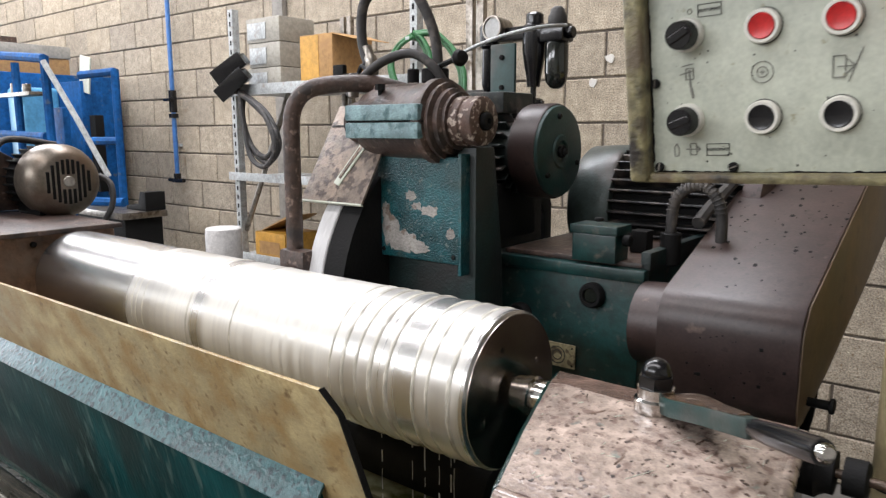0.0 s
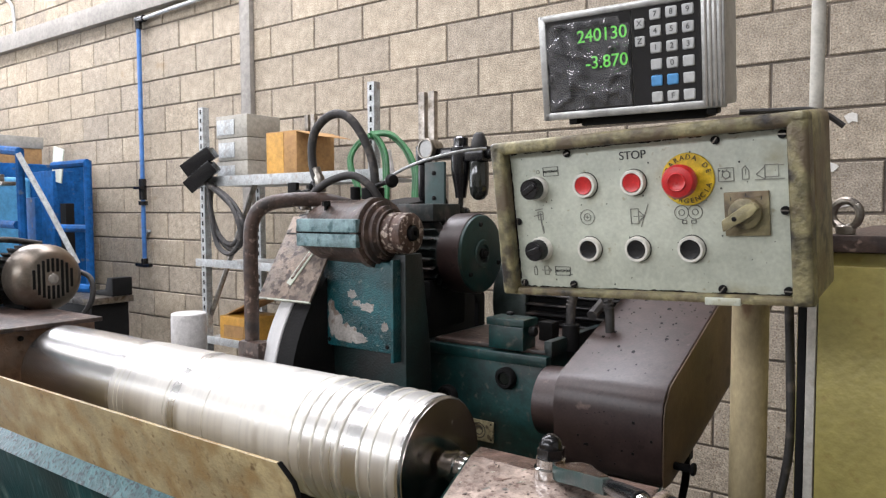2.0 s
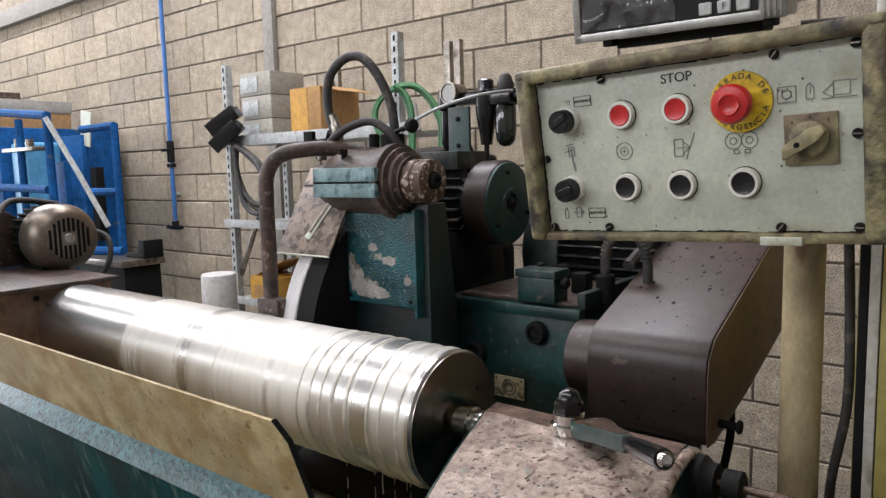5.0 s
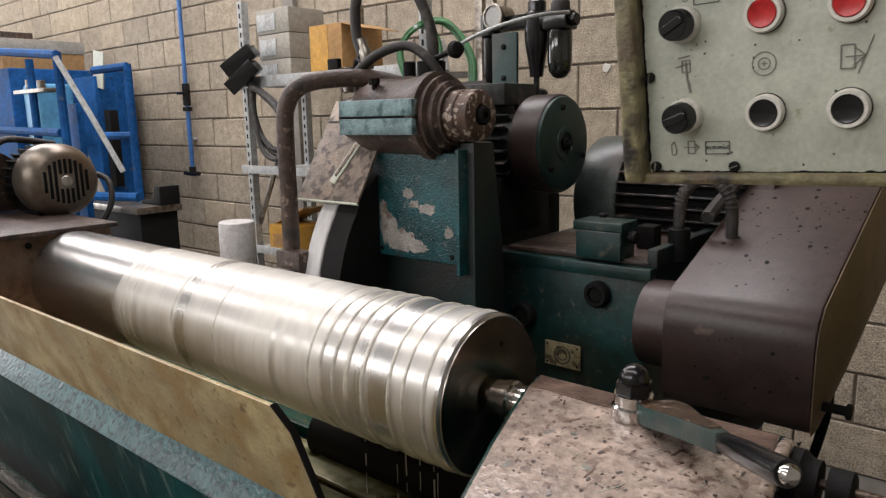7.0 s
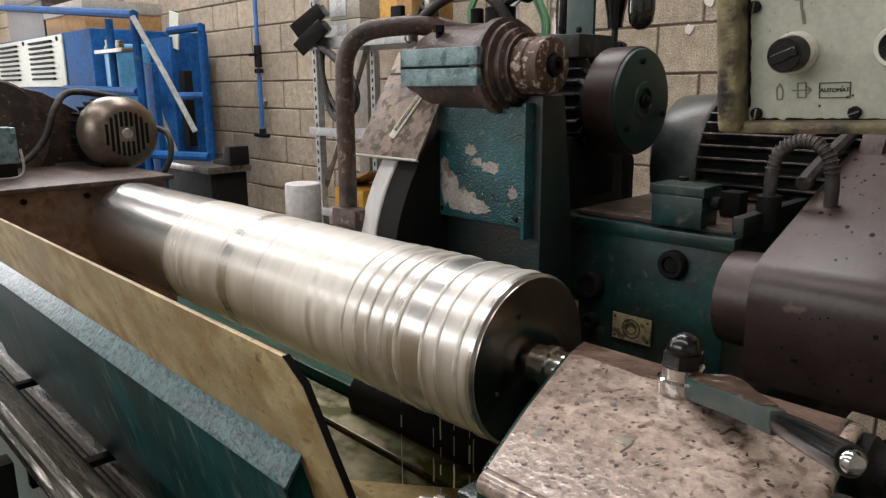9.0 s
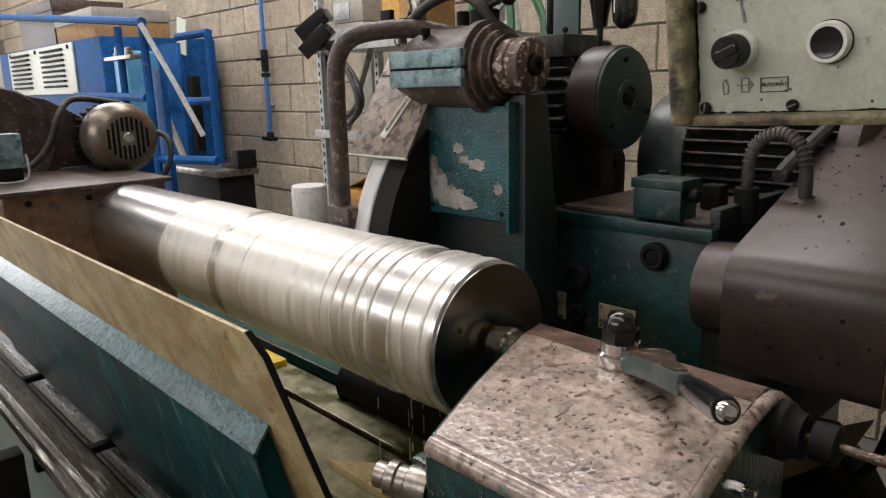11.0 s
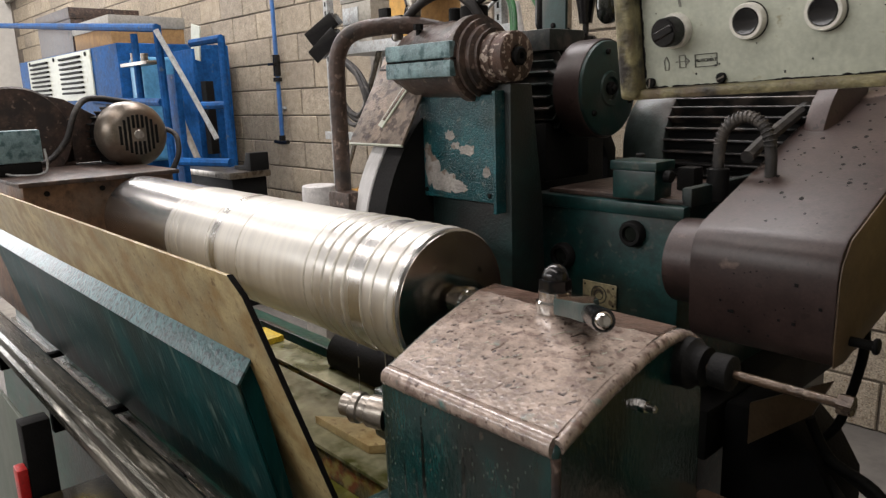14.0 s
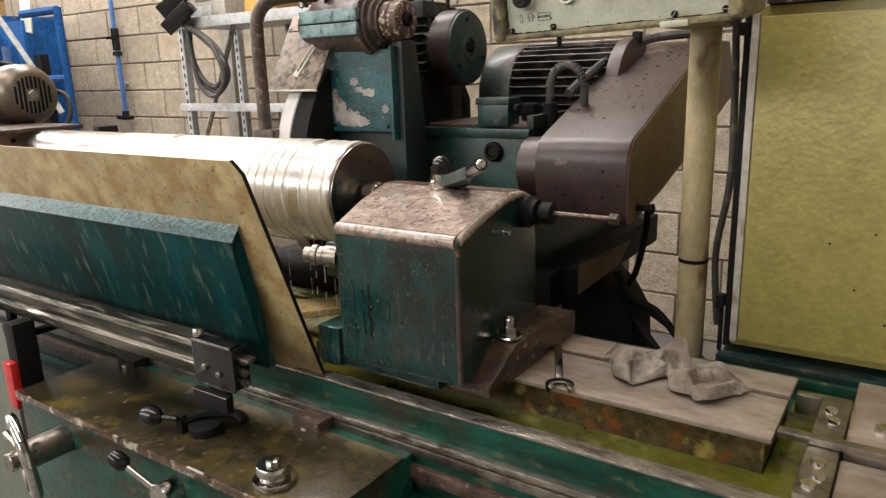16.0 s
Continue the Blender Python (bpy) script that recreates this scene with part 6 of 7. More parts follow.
def tailstock():
    t = thing("tailstock", "worn oily green tailstock with a scraped bare top", "tailstock", (-0.19, 0.6, 0.83), rides=True)
    # body: side outline in y, z; drawn along x, with its left flank swept back
    prof = [(0.458, 0.850), (0.455, 1.040), (0.457, 1.056), (0.466, 1.066), (0.54, 1.082), (0.64, 1.094), (0.69, 1.091), (0.725, 1.078), (0.748, 1.050), (0.755, 1.0), (0.755, 0.850)]
    body = prism(prof, "x", -0.290, -0.070, 0.0)
    for v in body.verts:
        if v.co.x < -0.2:
            v.co.x -= max(0.0, v.co.y - 0.46) * 0.30
        else:
            v.co.x -= max(0.0, v.co.y - 0.46) * 0.12
    bevel(body, 0.006, 3, [e for e in body.edges if e.calc_face_angle(0) > 0.5])
    part("casting", body, TAIL_BODY, t)
    top = bmesh.new()
    ys = [0.4665, 0.50, 0.54, 0.59, 0.64, 0.69]
    zs = [1.0665, 1.0737, 1.0822, 1.0883, 1.0943, 1.0913]
    rows = []
    for y, z in zip(ys, zs):
        xl, xr = -0.290 - (y - 0.46) * 0.30 + 0.006, -0.070 - (y - 0.46) * 0.12 - 0.006
        rows.append([top.verts.new((xl + (xr - xl) * k / 8, y, z + 0.0006)) for k in range(9)])
    for a, b in zip(rows, rows[1:]):
        for k in range(8):
            top.faces.new((a[k], a[k + 1], b[k + 1], b[k]))
    low = bmesh.ops.extrude_face_region(top, geom=top.faces[:])
    for v in [g for g in low["geom"] if isinstance(g, bmesh.types.BMVert)]:
        v.co.z -= 0.003
    bare = part("bare_top", top, TAIL_TOP, t, "scraped top with pale and dark scratches")
    def top_z(y):
        for (y0, z0), (y1, z1) in zip(zip(ys, zs), zip(ys[1:], zs[1:])):
            if y <= y1:
                return z0 + (z1 - z0) * (y - y0) / (y1 - y0), math.atan2(z1 - z0, y1 - y0)
        return zs[-1], 0.0

    def gouges(count, size, wide, seed):
        r_ = random.Random(seed)
        out = []
        for _ in range(count):
            y = r_.uniform(0.472, 0.655)
            xl, xr = -0.290 - (y - 0.46) * 0.30 + 0.012, -0.070 - (y - 0.46) * 0.12 - 0.012
            x = r_.uniform(xl, xr)
            l, w = size * r_.uniform(0.35, 1.0) ** 1.6, wide * r_.uniform(0.5, 1.0)
            z, tilt_ = top_z(y)
            k = 9
            poly = [(l * math.cos(6.2832 * q / k) * r_.uniform(0.75, 1.1), w * math.sin(6.2832 * q / k) * r_.uniform(0.5, 1.3)) for q in range(k)]
            b = prism(poly, "z", -0.0006, 0.0003)
            out.append(moved(b, Matrix.Translation((x, y, z + 0.0007)) @ Matrix.Rotation(tilt_, 4, "X") @ Matrix.Rotation(r_.gauss(1.15, 0.55), 4, "Z")))
        return join(*out)

    back = bmesh.new()
    strip = []
    for y in (0.648, 0.662, 0.676, 0.690):
        xl, xr = -0.290 - (y - 0.46) * 0.30 + 0.006, -0.070 - (y - 0.46) * 0.12 - 0.006
        strip.append([back.verts.new((xl + (xr - xl) * k / 16, y + (0.009 * noise.noise((k * 0.9, 3.3, 0.5)) if y < 0.65 else 0.0), top_z(y)[0] + 0.0013)) for k in range(17)])
    for p_, q_ in zip(strip, strip[1:]):
        for k in range(16):
            back.faces.new((p_[k], p_[k + 1], q_[k + 1], q_[k]))
    low = bmesh.ops.extrude_face_region(back, geom=back.faces[:])
    for v in [g for g in low["geom"] if isinstance(g, bmesh.types.BMVert)]:
        v.co.z -= 0.0015
    part("oily_back", back, TAIL_BROWN, bare, "oily brown unscraped strip")
    tagged(part("scarring", gouges(13, 0.0120, 0.0019, 8), TAIL_BROWN, bare, "dark gouges cut into the top"), kind="stuff")
    tagged(part("rust_staining", gouges(70, 0.0042, 0.0020, 18), RUST, bare, "rusty brown marks"), kind="stuff")
    tagged(part("scratching", gouges(36, 0.009, 0.0004, 28), PANEL, bare, "thin pale scratches"), kind="stuff")
    edge = tube([(-0.285, 0.4630, 1.0572), (-0.18, 0.4628, 1.0572), (-0.075, 0.4628, 1.0572)], 0.0100, 16, 3)
    part("front_edge", edge, TAIL_TOP, t, "bright worn front edge")
    part("side_edge", tube([(-0.074, 0.462, 1.058), (-0.083, 0.54, 1.0755), (-0.093, 0.63, 1.087), (-0.099, 0.69, 1.084), (-0.104, 0.735, 1.062)], 0.007, 12, 3), TAIL_TOP, t)
    part("foot", join(box(-0.36, -0.118, 0.47, 0.77, 0.8302, 0.862, 0.004), box(-0.345, -0.30, 0.462, 0.56, 0.8302, 0.895, 0.005)), TAIL_BODY, t)
    cp = prism([(0.485, 0.8305), (0.485, 0.846), (0.53, 0.866), (0.565, 0.883), (0.62, 0.886), (0.78, 0.872), (0.78, 0.8305)], "x", -0.112, -0.042, 0.004)
    cl = part("clamp", cp, STRAP, t, "worn brown clamp strap")
    part("washer", cyl((-0.066, 0.585, 0.8845), "z", 0.005, 0.021), STEEL, cl)
    part("nut", hexagon((-0.066, 0.585, 0.8893), "z", 0.013, 0.0145), STEEL, cl)
    part("stud", lathe([(0, 0.0085), (0.012, 0.0085), (0.016, 0.005), (0.017, 0)], (-0.066, 0.585, 0.902), "z", 16), STEEL, cl)
    part("quill", lathe([(0, 0.023), (0.008, 0.023), (0.010, 0.0205), (0.05, 0.0205)], (-0.372, 0.655, 1.070), "x", 32), STEEL, t)
    part("live_centre", lathe([(0, 0.0), (0.004, 0.0045), (0.012, 0.014), (0.014, 0.020), (0.030, 0.020), (0.032, 0.017), (0.040, 0.017), (0.042, 0.021), (0.075, 0.021)], (-0.4005, 0.655, 1.070), "x", 32), STEEL, t, "bright running centre")
    part("worn_corner", tube([(-0.0725, 0.4590, 1.050), (-0.0722, 0.4592, 0.95), (-0.0722, 0.4595, 0.856)], 0.0042, 10, 3), RUST, t, "rusty worn corner")
    rnd = random.Random(21)
    drops = bmesh.new()
    for _ in range(190):
        x, z, r = -0.285 + 0.205 * rnd.random() ** 1.3, rnd.uniform(0.90, 1.045), rnd.uniform(0.0005, 0.0015)
        m4 = Matrix.Translation((x, 0.4550 + (1.04 - z) * 0.0158, z)) @ Matrix.Diagonal((r, r * 0.7, r * rnd.uniform(1.0, 2.2), 1))
        bmesh.ops.create_icosphere(drops, subdivisions=1, radius=1.0, matrix=m4)
    runs = []
    for _ in range(9):
        x, z1, l, w = rnd.uniform(-0.280, -0.080), rnd.uniform(0.95, 1.048), rnd.uniform(0.04, 0.15), rnd.uniform(0.0010, 0.0035)
        z0 = max(0.875, z1 - l)
        yy = [0.4547 + (1.04 - z) * 0.0158 for z in (z0, z1)]
        b = bmesh.new()
        q = [b.verts.new(p) for p in ((x - w * 0.3, yy[1], z1), (x + w * 0.3, yy[1], z1), (x + w, yy[0], z0 + 0.006), (x, yy[0], z0), (x - w, yy[0], z0 + 0.006))]
        face = b.faces.new(q)
        ext = bmesh.ops.extrude_face_region(b, geom=[face])
        for v in [g for g in ext["geom"] if isinstance(g, bmesh.types.BMVert)]:
            v.co.y += 0.0010
        runs.append(b)
    tagged(part("oil_runs", join(*runs), GLASS_DARK, t, "dark glossy runs of oil"), kind="stuff")
    tagged(part("droplets", drops, DROP, t, "clear coolant droplets"), kind="stuff")
    k = part("clamp_knob", lathe([(0, 0.020), (0.003, 0.0205), (0.012, 0.0205), (0.014, 0.018), (0.024, 0.018), (0.0245, 0.012)], (-0.222, 0.645, 1.094), "z", 32), STEEL, t, "bright collar with a black domed nut")
    part("nut", hexagon((-0.222, 0.645, 1.118), "z", 0.012, 0.0175), BLACK, k)
    part("dome", lathe([(0, 0.014), (0.004, 0.0145), (0.012, 0.011), (0.016, 0.005), (0.017, 0)], (-0.222, 0.645, 1.130), "z", 24), BLACK, k)
    d = Vector((-0.035, 0.469, 1.166)) - Vector((-0.195, 0.645, 1.106))
    L = Matrix.Translation((-0.195, 0.645, 1.106)) @ d.to_track_quat("X", "Z").to_matrix().to_4x4()
    lv = part("clamp_lever", moved(prism([(-0.012, -0.022), (0.02, -0.024), (0.07, -0.013), (0.135, -0.006), (0.135, 0.006), (0.07, 0.010), (0.02, 0.022), (-0.012, 0.020)], "z", -0.009, 0.008, 0.003), L), DUSTY_TEAL, t, "short worn teal clamp lever")
    part("lever_top", moved(prism([(-0.010, -0.019), (0.02, -0.021), (0.07, -0.011), (0.122, -0.005), (0.122, 0.005), (0.07, 0.010), (0.02, 0.019), (-0.010, 0.018)], "z", 0.0075, 0.0092, 0.0005), L), BROWN_EDGE, lv)
    part("grip", moved(lathe([(0, 0.0065), (0.004, 0.0078), (0.035, 0.0092), (0.085, 0.0094), (0.090, 0.0088)], (0.135, 0, 0), "x", 24), L), BLACK, lv, "black plastic grip")
    part("grip_end", moved(lathe([(0, 0.0068), (0.003, 0.0068), (0.006, 0.0045), (0.007, 0)], (0.225, 0, 0), "x", 20), L), STEEL, lv)
    tp = part("side_plug", lathe([(0, 0.017), (0.020, 0.017), (0.022, 0.0145), (0.030, 0.0145), (0.032, 0.0165), (0.040, 0.0165), (0.043, 0.012), (0.053, 0.012), (0.054, 0.010), (0.054, 0.004), (0.050, 0.0)], (-0.295, 0.468, 1.010), (-0.85, -0.35, 0.06), 28), DULL_STEEL, t, "turned steel plug screw")
    part("boss", box(-0.325, -0.285, 0.47, 0.50, 0.975, 1.03, 0.006), TAIL_BODY, t)
    sc = part("adjusting_screw", cyl((-0.09, 0.690, 1.058), "x", 0.150, 0.0046, 0.001, 16), STRAP, t, "thin dark adjusting screw with a nut")
    part("collar", lathe([(0, 0.026), (0.022, 0.026), (0.025, 0.023), (0.030, 0.020), (0.036, 0.020)], (-0.105, 0.690, 1.058), "x", 32), GRIME_SHADE, sc)
    part("second_collar", lathe([(0, 0.017), (0.018, 0.0175), (0.02, 0.014)], (-0.062, 0.690, 1.058), "x", 28), GRIME_SHADE, sc)
    part("end_nut", hexagon((0.050, 0.690, 1.058), "x", 0.012, 0.0095), STRAP, sc)
    hx = part("hex_screw", join(hexagon((-0.092, 0.60, 1.043), "x", 0.012, 0.0065), cyl((-0.082, 0.60, 1.043), "x", 0.012, 0.004)), STEEL, t, "bright hex screw")
    return t


tailstock()


def headstock():
    h = thing("headstock", "brown-primed headstock with a motor and round belt cover", "headstock", (-1.7, 0.65, 0.83), rides=True)
    part("box", box(-2.05, -1.475, 0.415, 0.742, 0.831, 1.160, 0.006), ORANGE_BROWN, h)
    part("top_plate", box(-2.06, -1.455, 0.405, 0.750, 1.160, 1.170, 0.002), RUST, h, "dirty steel top plate")
    for y in (0.46, 0.575):
        part("screw", bolt((-1.474, y, 1.142), "x", 0.006), GRIME_SHADE, h)
    part("driver", lathe([(0, 0.06), (0.012, 0.06), (0.014, 0.05), (0.026, 0.05)], (-1.476, 0.655, 1.07), "x", 32), GRIME_SHADE, h)
    cov = lathe([(0, 0.125), (0.004, 0.13), (0.07, 0.13), (0.075, 0.125)], (-1.92, 0.50, 1.25), "x", 48)
    part("belt_cover", join(cov, box(-1.918, -1.848, 0.37, 0.63, 1.17, 1.25, 0.003), prism([(0.50, 1.375), (0.62, 1.345), (0.76, 1.26), (0.76, 1.175), (0.50, 1.175)], "x", -1.918, -1.848, 0.004)), RUST, h, "rusty rounded belt cover")
    c = Vector((-1.85, 0.745, 1.248))
    part("stator", cyl(c, "x", 0.09, 0.072), GRIME_SHADE, h)
    for k in range(26):
        a = 2 * math.pi * k / 26
        part("fin", moved(box(-1.845, -1.765, -0.002, 0.002, 0.066, 0.083, 0.0006, 1), Matrix.Translation((0, c.y, c.z)) @ Matrix.Rotation(a, 4, "X")), GRIME_SHADE, h)
    cowl = part("fan_cowl", lathe([(0, 0.080), (0.002, 0.086), (0.05, 0.086), (0.068, 0.080), (0.082, 0.066), (0.088, 0.050), (0.088, 0.0)], (-1.768, c.y, c.z), "x", 48), COWL, h, "worn metal fan cowl with vertical slots")
    for k in range(-4, 5):
        y = 0.0115 * k
        hh = math.sqrt(max(0.0, 0.052 ** 2 - y * y))
        for a, b in (((-hh, -0.017), (0.017, hh)) if abs(k) < 2 else ((-hh, hh),)):
            part("slot", box(-1.7035, -1.6785, c.y + y - 0.0036, c.y + y + 0.0036, c.z + a, c.z + b, 0.001, 1), GRIME_SHADE, cowl)
    part("badge", cyl((-1.681, c.y, c.z), "x", 0.004, 0.013), DULL_STEEL, cowl)
    part("foot", box(-1.84, -1.72, 0.69, 0.748, 1.17, 1.19, 0.003), GRIME_SHADE, h)
    part("cable", tube([(-1.84, 0.79, 1.33), (-1.83, 0.68, 1.345), (-1.80, 0.63, 1.31), (-1.80, 0.60, 1.24), (-1.80, 0.55, 1.19), (-1.75, 0.47, 1.185), (-1.66, 0.44, 1.19)], 0.008, 10), RUBBER, h, "black motor cable")
    part("cable", tube([(-1.75, 0.83, 1.26), (-1.70, 0.85, 1.24), (-1.68, 0.84, 1.18), (-1.70, 0.80, 1.12), (-1.72, 0.744, 1.10)], 0.007, 10), RUBBER, h)
    sb = part("switch_box", box(-1.70, -1.645, 0.395, 0.505, 1.20, 1.275, 0.004), PALE_TEAL, h, "small grey-teal switch box")
    part("lower_half", box(-1.698, -1.647, 0.40, 0.50, 1.172, 1.20, 0.003), GRIME_SHADE, sb)
    part("wire", tube([(-1.655, 0.41, 1.185), (-1.645, 0.44, 1.172), (-1.645, 0.505, 1.175), (-1.65, 0.51, 1.23)], 0.003, 8), GALV, sb)


headstock()


def spanner():
    prof = []
    n = 16
    for k in range(n + 1):  # jaw outline with a notch
        a = radians(40 + 280 * k / n)
        prof.append((0.021 * math.cos(a), 0.021 * math.sin(a)))
    prof += [(0.002, -0.009), (-0.006, -0.005), (-0.006, 0.005), (0.002, 0.009)]
    jaw = prism(prof, "z", 0.0, 0.008, 0.001)
    shank = box(-0.185, -0.017, -0.0065, 0.0065, 0.001, 0.007, 0.002)
    ring = moved(ring_bm((0, 0, 0.005), "z", 0.011, 0.0052, 20, 8), Matrix.Translation((-0.193, 0, 0)))
    bm = moved(join(jaw, shank, ring), Matrix.Translation((0.028, 0.565, 0.8302)) @ Matrix.Rotation(radians(-64), 4, "Z"))
    solo("spanner", bm, STEEL, "bright steel combination spanner lying on the table", "spanner", rides=True)


spanner()


def rag():
    bm = bmesh.new()
    n, m = 110, 70
    noise.seed_set(3)
    vs = []

    def bump_at(u, c, w):
        return math.exp(-((u - c) / w) ** 2)

    for i in range(n + 1):
        row = []
        for j in range(m + 1):
            u, v = i / n, j / m
            x = 0.054 + 0.200 * u + 0.010 * noise.noise((u * 3, v * 2, 1.0)) - 0.022 * v * (1 - u)
            front = 0.622 + 0.050 * bump_at(u, 0.45, 0.10) + 0.055 * bump_at(u, 0.0, 0.16) + 0.045 * bump_at(u, 1.0, 0.13)
            back = 0.718 + 0.052 * bump_at(u, 0.42, 0.22) - 0.02 * u
            y = front + (back - front) * v + 0.006 * noise.noise((u * 7, v * 4, 5.0))
            edge = min(u, 1 - u, v, 1 - v)
            ph = 4.6 * u + 1.1 * (0.45 - u) * v * 2.0 + 0.42 * noise.noise((u * 2.2, v * 1.8, 2.0))
            fold = (0.5 + 0.5 * math.cos(6.2832 * ph)) ** 1.1
            ph2 = 1.4 * v + 1.1 * u + 0.55 * noise.noise((u * 2.6 + 7, v * 2.2, 4.0))
            cross = (0.5 + 0.5 * math.cos(6.2832 * ph2)) ** 1.4
            crease = max(0.0, 1 - 4.5 * abs(noise.noise((u * 5 + 3, v * 3.5, 9.0))))
            lift = 0.55 + 0.75 * bump_at(u, 0.40, 0.25) * v + 0.25 * bump_at(u, 0.78, 0.18)
            h = (0.017 * fold + 0.013 * cross + 0.007 * crease) * lift + 0.005
            x, y = x + 0.009 * fold, y - 0.009 * cross
            row.append(bm.verts.new((x, y, 0.8322 + h * min(1.0, 0.30 + edge * 9))))
        vs.append(row)
    for i in range(n):
        for j in range(m):
            bm.faces.new((vs[i][j], vs[i + 1][j], vs[i + 1][j + 1], vs[i][j + 1]))
    low = bmesh.ops.extrude_face_region(bm, geom=bm.faces[:])
    for v in [g for g in low["geom"] if isinstance(g, bmesh.types.BMVert)]:
        v.co.z -= 0.0015
    solo("rag", bm, CLOTH, "crumpled dirty grey cotton rag on the table", "rag", rides=True, smooth=80)


rag()


def behind_tailstock():
    g = thing("coolant_hose_bundle", "black hoses and cables hanging behind the table", "hose", (-0.15, 1.0, 0.6))
    part("hose", tube([(-0.185, 1.06, 1.01), (-0.192, 1.08, 0.955), (-0.214, 1.09, 0.86), (-0.238, 1.08, 0.81), (-0.18, 1.05, 0.80), (-0.12, 1.04, 0.77), (-0.06, 1.0, 0.74)], 0.0065, 10), GRIME_SHADE, g)
    part("hose", tube([(-0.24, 1.05, 0.87), (-0.21, 1.05, 0.82), (-0.15, 1.04, 0.80), (-0.10, 1.02, 0.76), (-0.03, 0.98, 0.73)], 0.0075, 10), GRIME_SHADE, g)
    part("hose", tube([(-0.26, 1.06, 0.83), (-0.18, 1.05, 0.75), (-0.10, 1.0, 0.70), (-0.02, 0.94, 0.69)], 0.008, 10), GRIME_SHADE, g)
    # Near-black block fills the dark area below the sheet bracket.
    part("bellows", prism([(-0.36, 0.60), (-0.36, 0.86), (-0.28, 0.87), (-0.23, 0.82), (-0.20, 0.77), (-0.19, 0.60)], "y", 1.04, 1.16, 0.01), GRIME_SHADE, g, "near-black cover")
    solo("sheet_bracket", prism([(-0.312, 0.815), (-0.228, 0.888), (-0.205, 0.944), (-0.312, 0.880)], "y", 1.02, 1.026, 0.001), OCHRE_SIDE, "bent brown sheet bracket under the belt guard", "bracket")


behind_tailstock()


def coolant_spill():
    """Falling coolant under the roll, in short rigid strands."""
    rnd = random.Random(7)
    s = thing("coolant_strands", "thin strands of pale coolant dripping under the roll", "liquid", (-0.6, 0.62, 0.83), rides=True)
    bm = bmesh.new()
    me = bpy.data.meshes.new("tmp")
    for k in range(6):
        x = -0.445 - rnd.random() * 0.16
        y = 0.655 + rnd.uniform(-0.05, 0.05)
        z = 1.070 - math.sqrt(max(0, 0.0925 ** 2 - (y - 0.655) ** 2))
        z1 = z + 0.002
        while z1 > 0.838:
            z2 = max(0.832, z1 - rnd.uniform(0.010, 0.045))
            b = tube([(x, y, z1), (x + rnd.uniform(-0.0008, 0.0008), y, (z1 + z2) / 2), (x, y, z2)], rnd.uniform(0.0004, 0.0011), 6, 2)
            b.to_mesh(me)
            b.free()
            bm.from_mesh(me)
            z1 = z2 - rnd.uniform(0.004, 0.02)
    bpy.data.meshes.remove(me)
    tagged(part("strand", bm, WHITE_PLASTIC, s), kind="stuff")
    y0 = thing("wiper_sheet", "yellowed wedge sheet lying under the roll", "sheet", (-0.55, 0.7, 0.83), rides=True)
    part("sheet", prism([(-0.66, 0.60), (-0.50, 0.72), (-0.44, 0.70), (-0.52, 0.60)], "z", 0.829, 0.842, 0.001), CREAM_BOARD, y0)
    y1 = thing("wiper_sheet", "small yellow scraper lying under the roll", "sheet", (-1.1, 0.72, 0.83), rides=True)
    part("sheet", prism([(-1.12, 0.725), (-1.04, 0.725), (-1.04, 0.765), (-1.12, 0.765)], "z", 0.829, 0.842, 0.001), YELLOW, y1)
    c = thing("cradle", "black steady cradle below the roll", "steady rest", (-0.55, 0.75, 0.83), rides=True)
    part("cradle_body", lathe([(0, 0.04), (0.004, 0.045), (0.35, 0.045), (0.354, 0.04)], (-0.85, 0.79, 0.85), "x", 28), GRIME_SHADE, c)
    for x in (-0.84, -0.53):
        part("foot", box(x, x + 0.02, 0.752, 0.83, 0.8288, 0.850, 0.003), GRIME_SHADE, c)


coolant_spill()


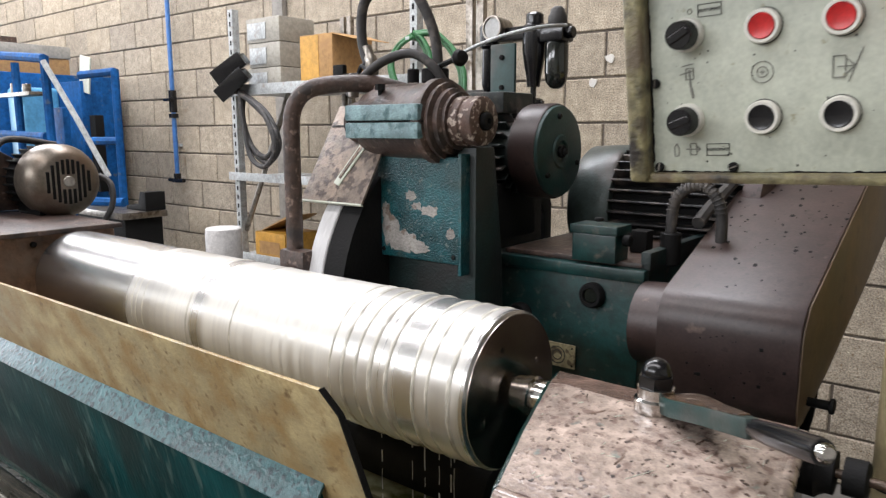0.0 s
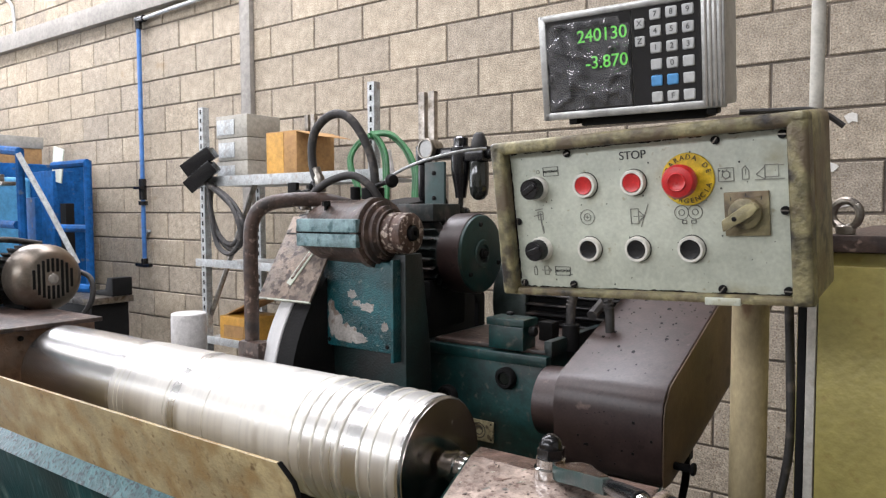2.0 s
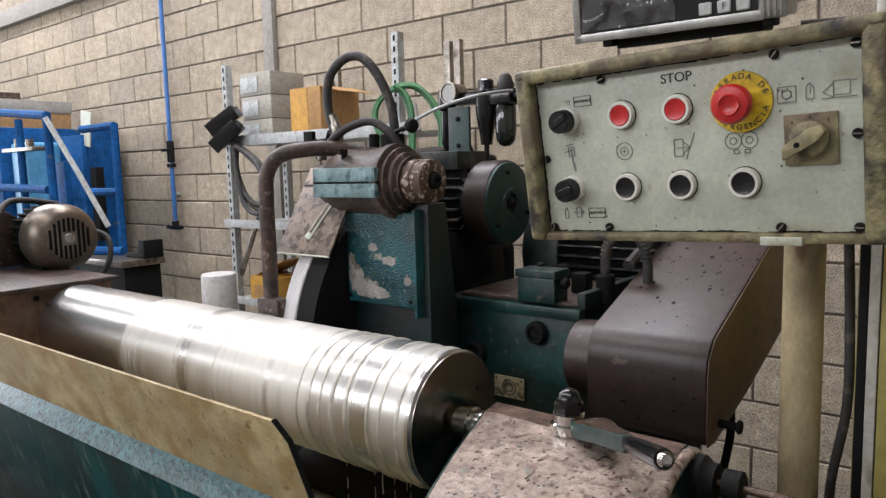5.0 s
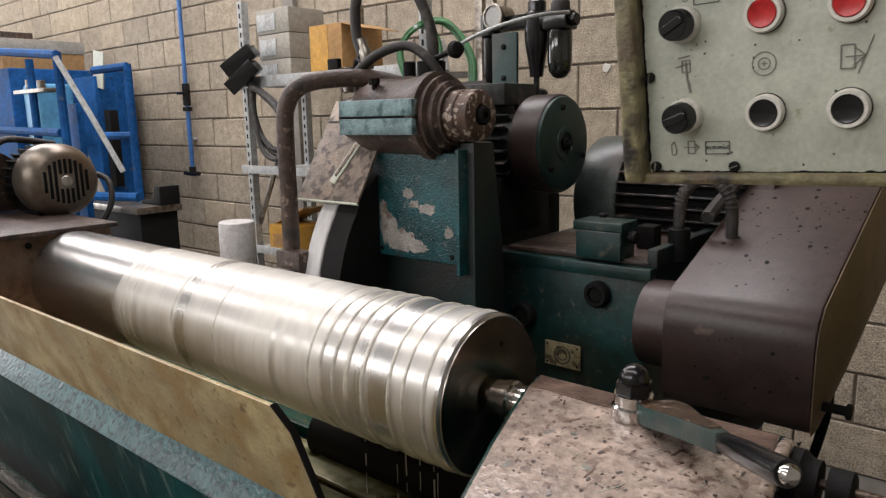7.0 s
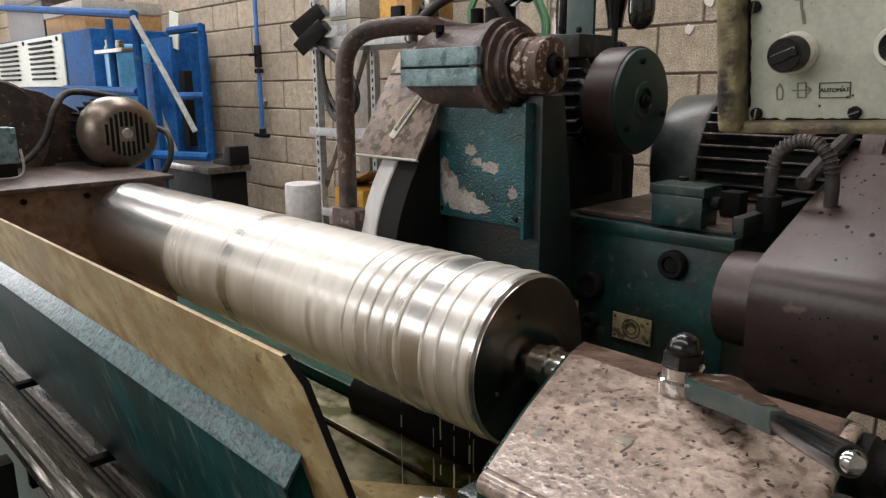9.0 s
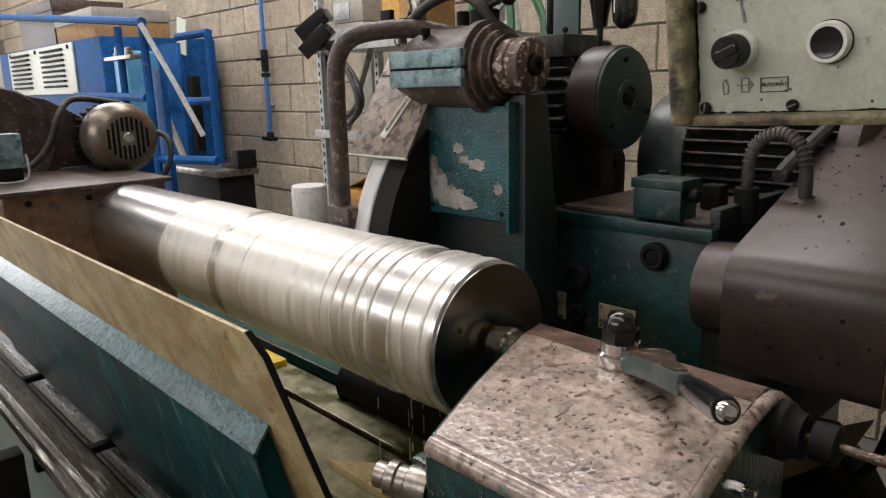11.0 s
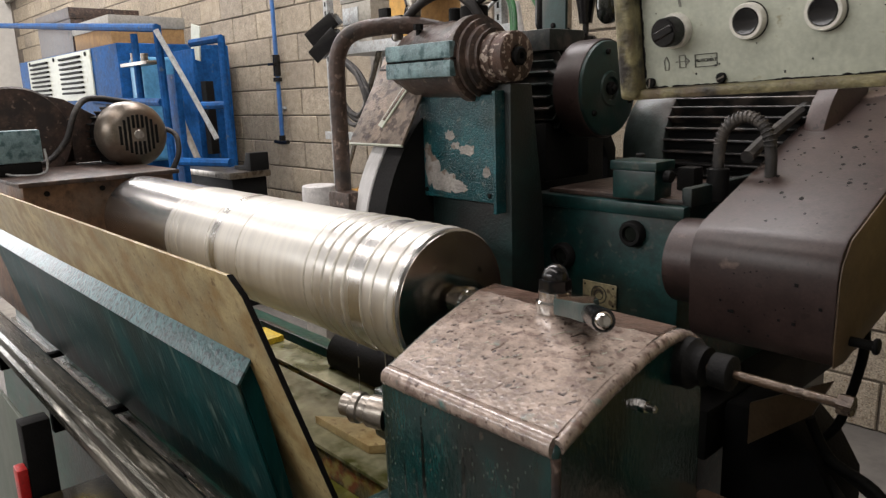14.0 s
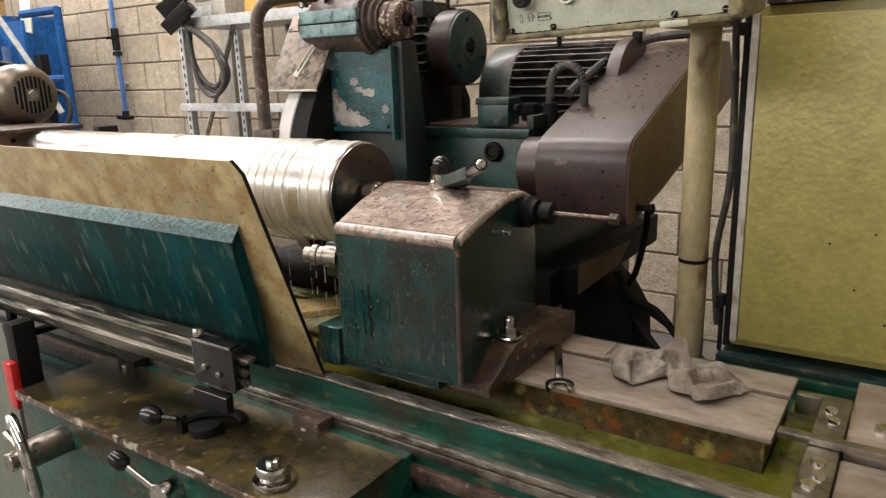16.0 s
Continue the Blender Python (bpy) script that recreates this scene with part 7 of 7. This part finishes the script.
# ---- wall blocks, last of the large pieces ----
def wall_blocks():
    bm = box(-0.195, 0.195, 0.0, 0.02, -0.095, 0.095, 0.0)
    bevel(bm, 0.004, 1, [e for e in bm.edges if all(v.co.y < 0.01 for v in e.verts)])
    block = bpy.data.meshes.new("block")
    bm.to_mesh(block)
    bm.free()
    block.materials.append(BLOCK)
    verts, faces = [], []
    base_v, base_f = [v.co.copy() for v in block.vertices], [tuple(p.vertices) for p in block.polygons]
    rnd = random.Random(2)
    for k in range(0, 24):
        off = -2.854 + (0.0 if k % 2 else 0.2)
        z = 0.2 * k + 0.1
        for i in range(-25, 20):
            x = off + 0.4 * i + 0.2
            if x < -12.8 or x > 4.9:
                continue
            dy = rnd.uniform(-0.0025, 0.0025)
            if -4.4 < x < 1.0 and 0.55 < z < 3.0:
                o = new("block", block)
                o.location, o.parent = (x, WALL_Y + dy, z), WALL
            else:
                n0 = len(verts)
                verts += [(v.x + x, v.y + WALL_Y + dy, v.z + z) for v in base_v]
                faces += [tuple(n0 + q for q in f) for f in base_f]
    me = bpy.data.meshes.new("blocks")
    me.from_pydata(verts, [], faces)
    me.materials.append(BLOCK)
    o = new("far_blocks", me)
    o.parent = WALL
    tagged(o, kind="stuff")


def plaster_chips():
    rnd = random.Random(11)
    for x, z in ((-0.17, 1.76), (-0.23, 1.58), (-0.19, 1.44), (-0.46, 1.22), (-1.43, 1.68), (-1.51, 1.58)):
        n = 9
        bm = prism([(x + (0.016 + 0.014 * rnd.random()) * math.cos(2 * math.pi * k / n), z + (0.012 + 0.016 * rnd.random()) * math.sin(2 * math.pi * k / n)) for k in range(n)], "y", WALL_Y - 0.006, WALL_Y + 0.002, 0.001, 1)
        part("plaster_chip", bm, PAINTED_WALL, WALL, "white plaster chip stuck to a block")


plaster_chips()
wall_blocks()


# ---- what moves ----
def motions():
    slide = [(0, -0.0270), (0.5, -0.0202), (1.0, -0.0135), (1.5, -0.0067), (2.0, 0.0), (2.5, 0.0036), (3.0, 0.0044), (3.5, 0.0018), (4.0, -0.0065), (4.5, -0.0135), (5.0, -0.0205), (7.5, -0.0560), (10.0, -0.0915), (12.5, -0.1260), (14.0, -0.1455), (16.0, -0.1690)]
    for ob in MOVING:
        p = ob.location.copy()
        walk(ob, [(t, pose(p.x + s, p.y, p.z)) for t, s in slide])

    def at(t):
        for (t0, s0), (t1, s1) in zip(slide, slide[1:]):
            if t <= t1:
                return s0 + (s1 - s0) * (t - t0) / (t1 - t0)
        return slide[-1][1]

    walk(ROLL, [(k * 0.2, pose(ROLL_AT[0] + at(k * 0.2), ROLL_AT[1], ROLL_AT[2], k * 76.0)) for k in range(81)])
    w = WHEEL.location.copy()  # in the machine's own space
    walk(WHEEL, [(k * 0.2, pose(w.x, w.y, w.z, k * 83.0)) for k in range(81)])


motions()
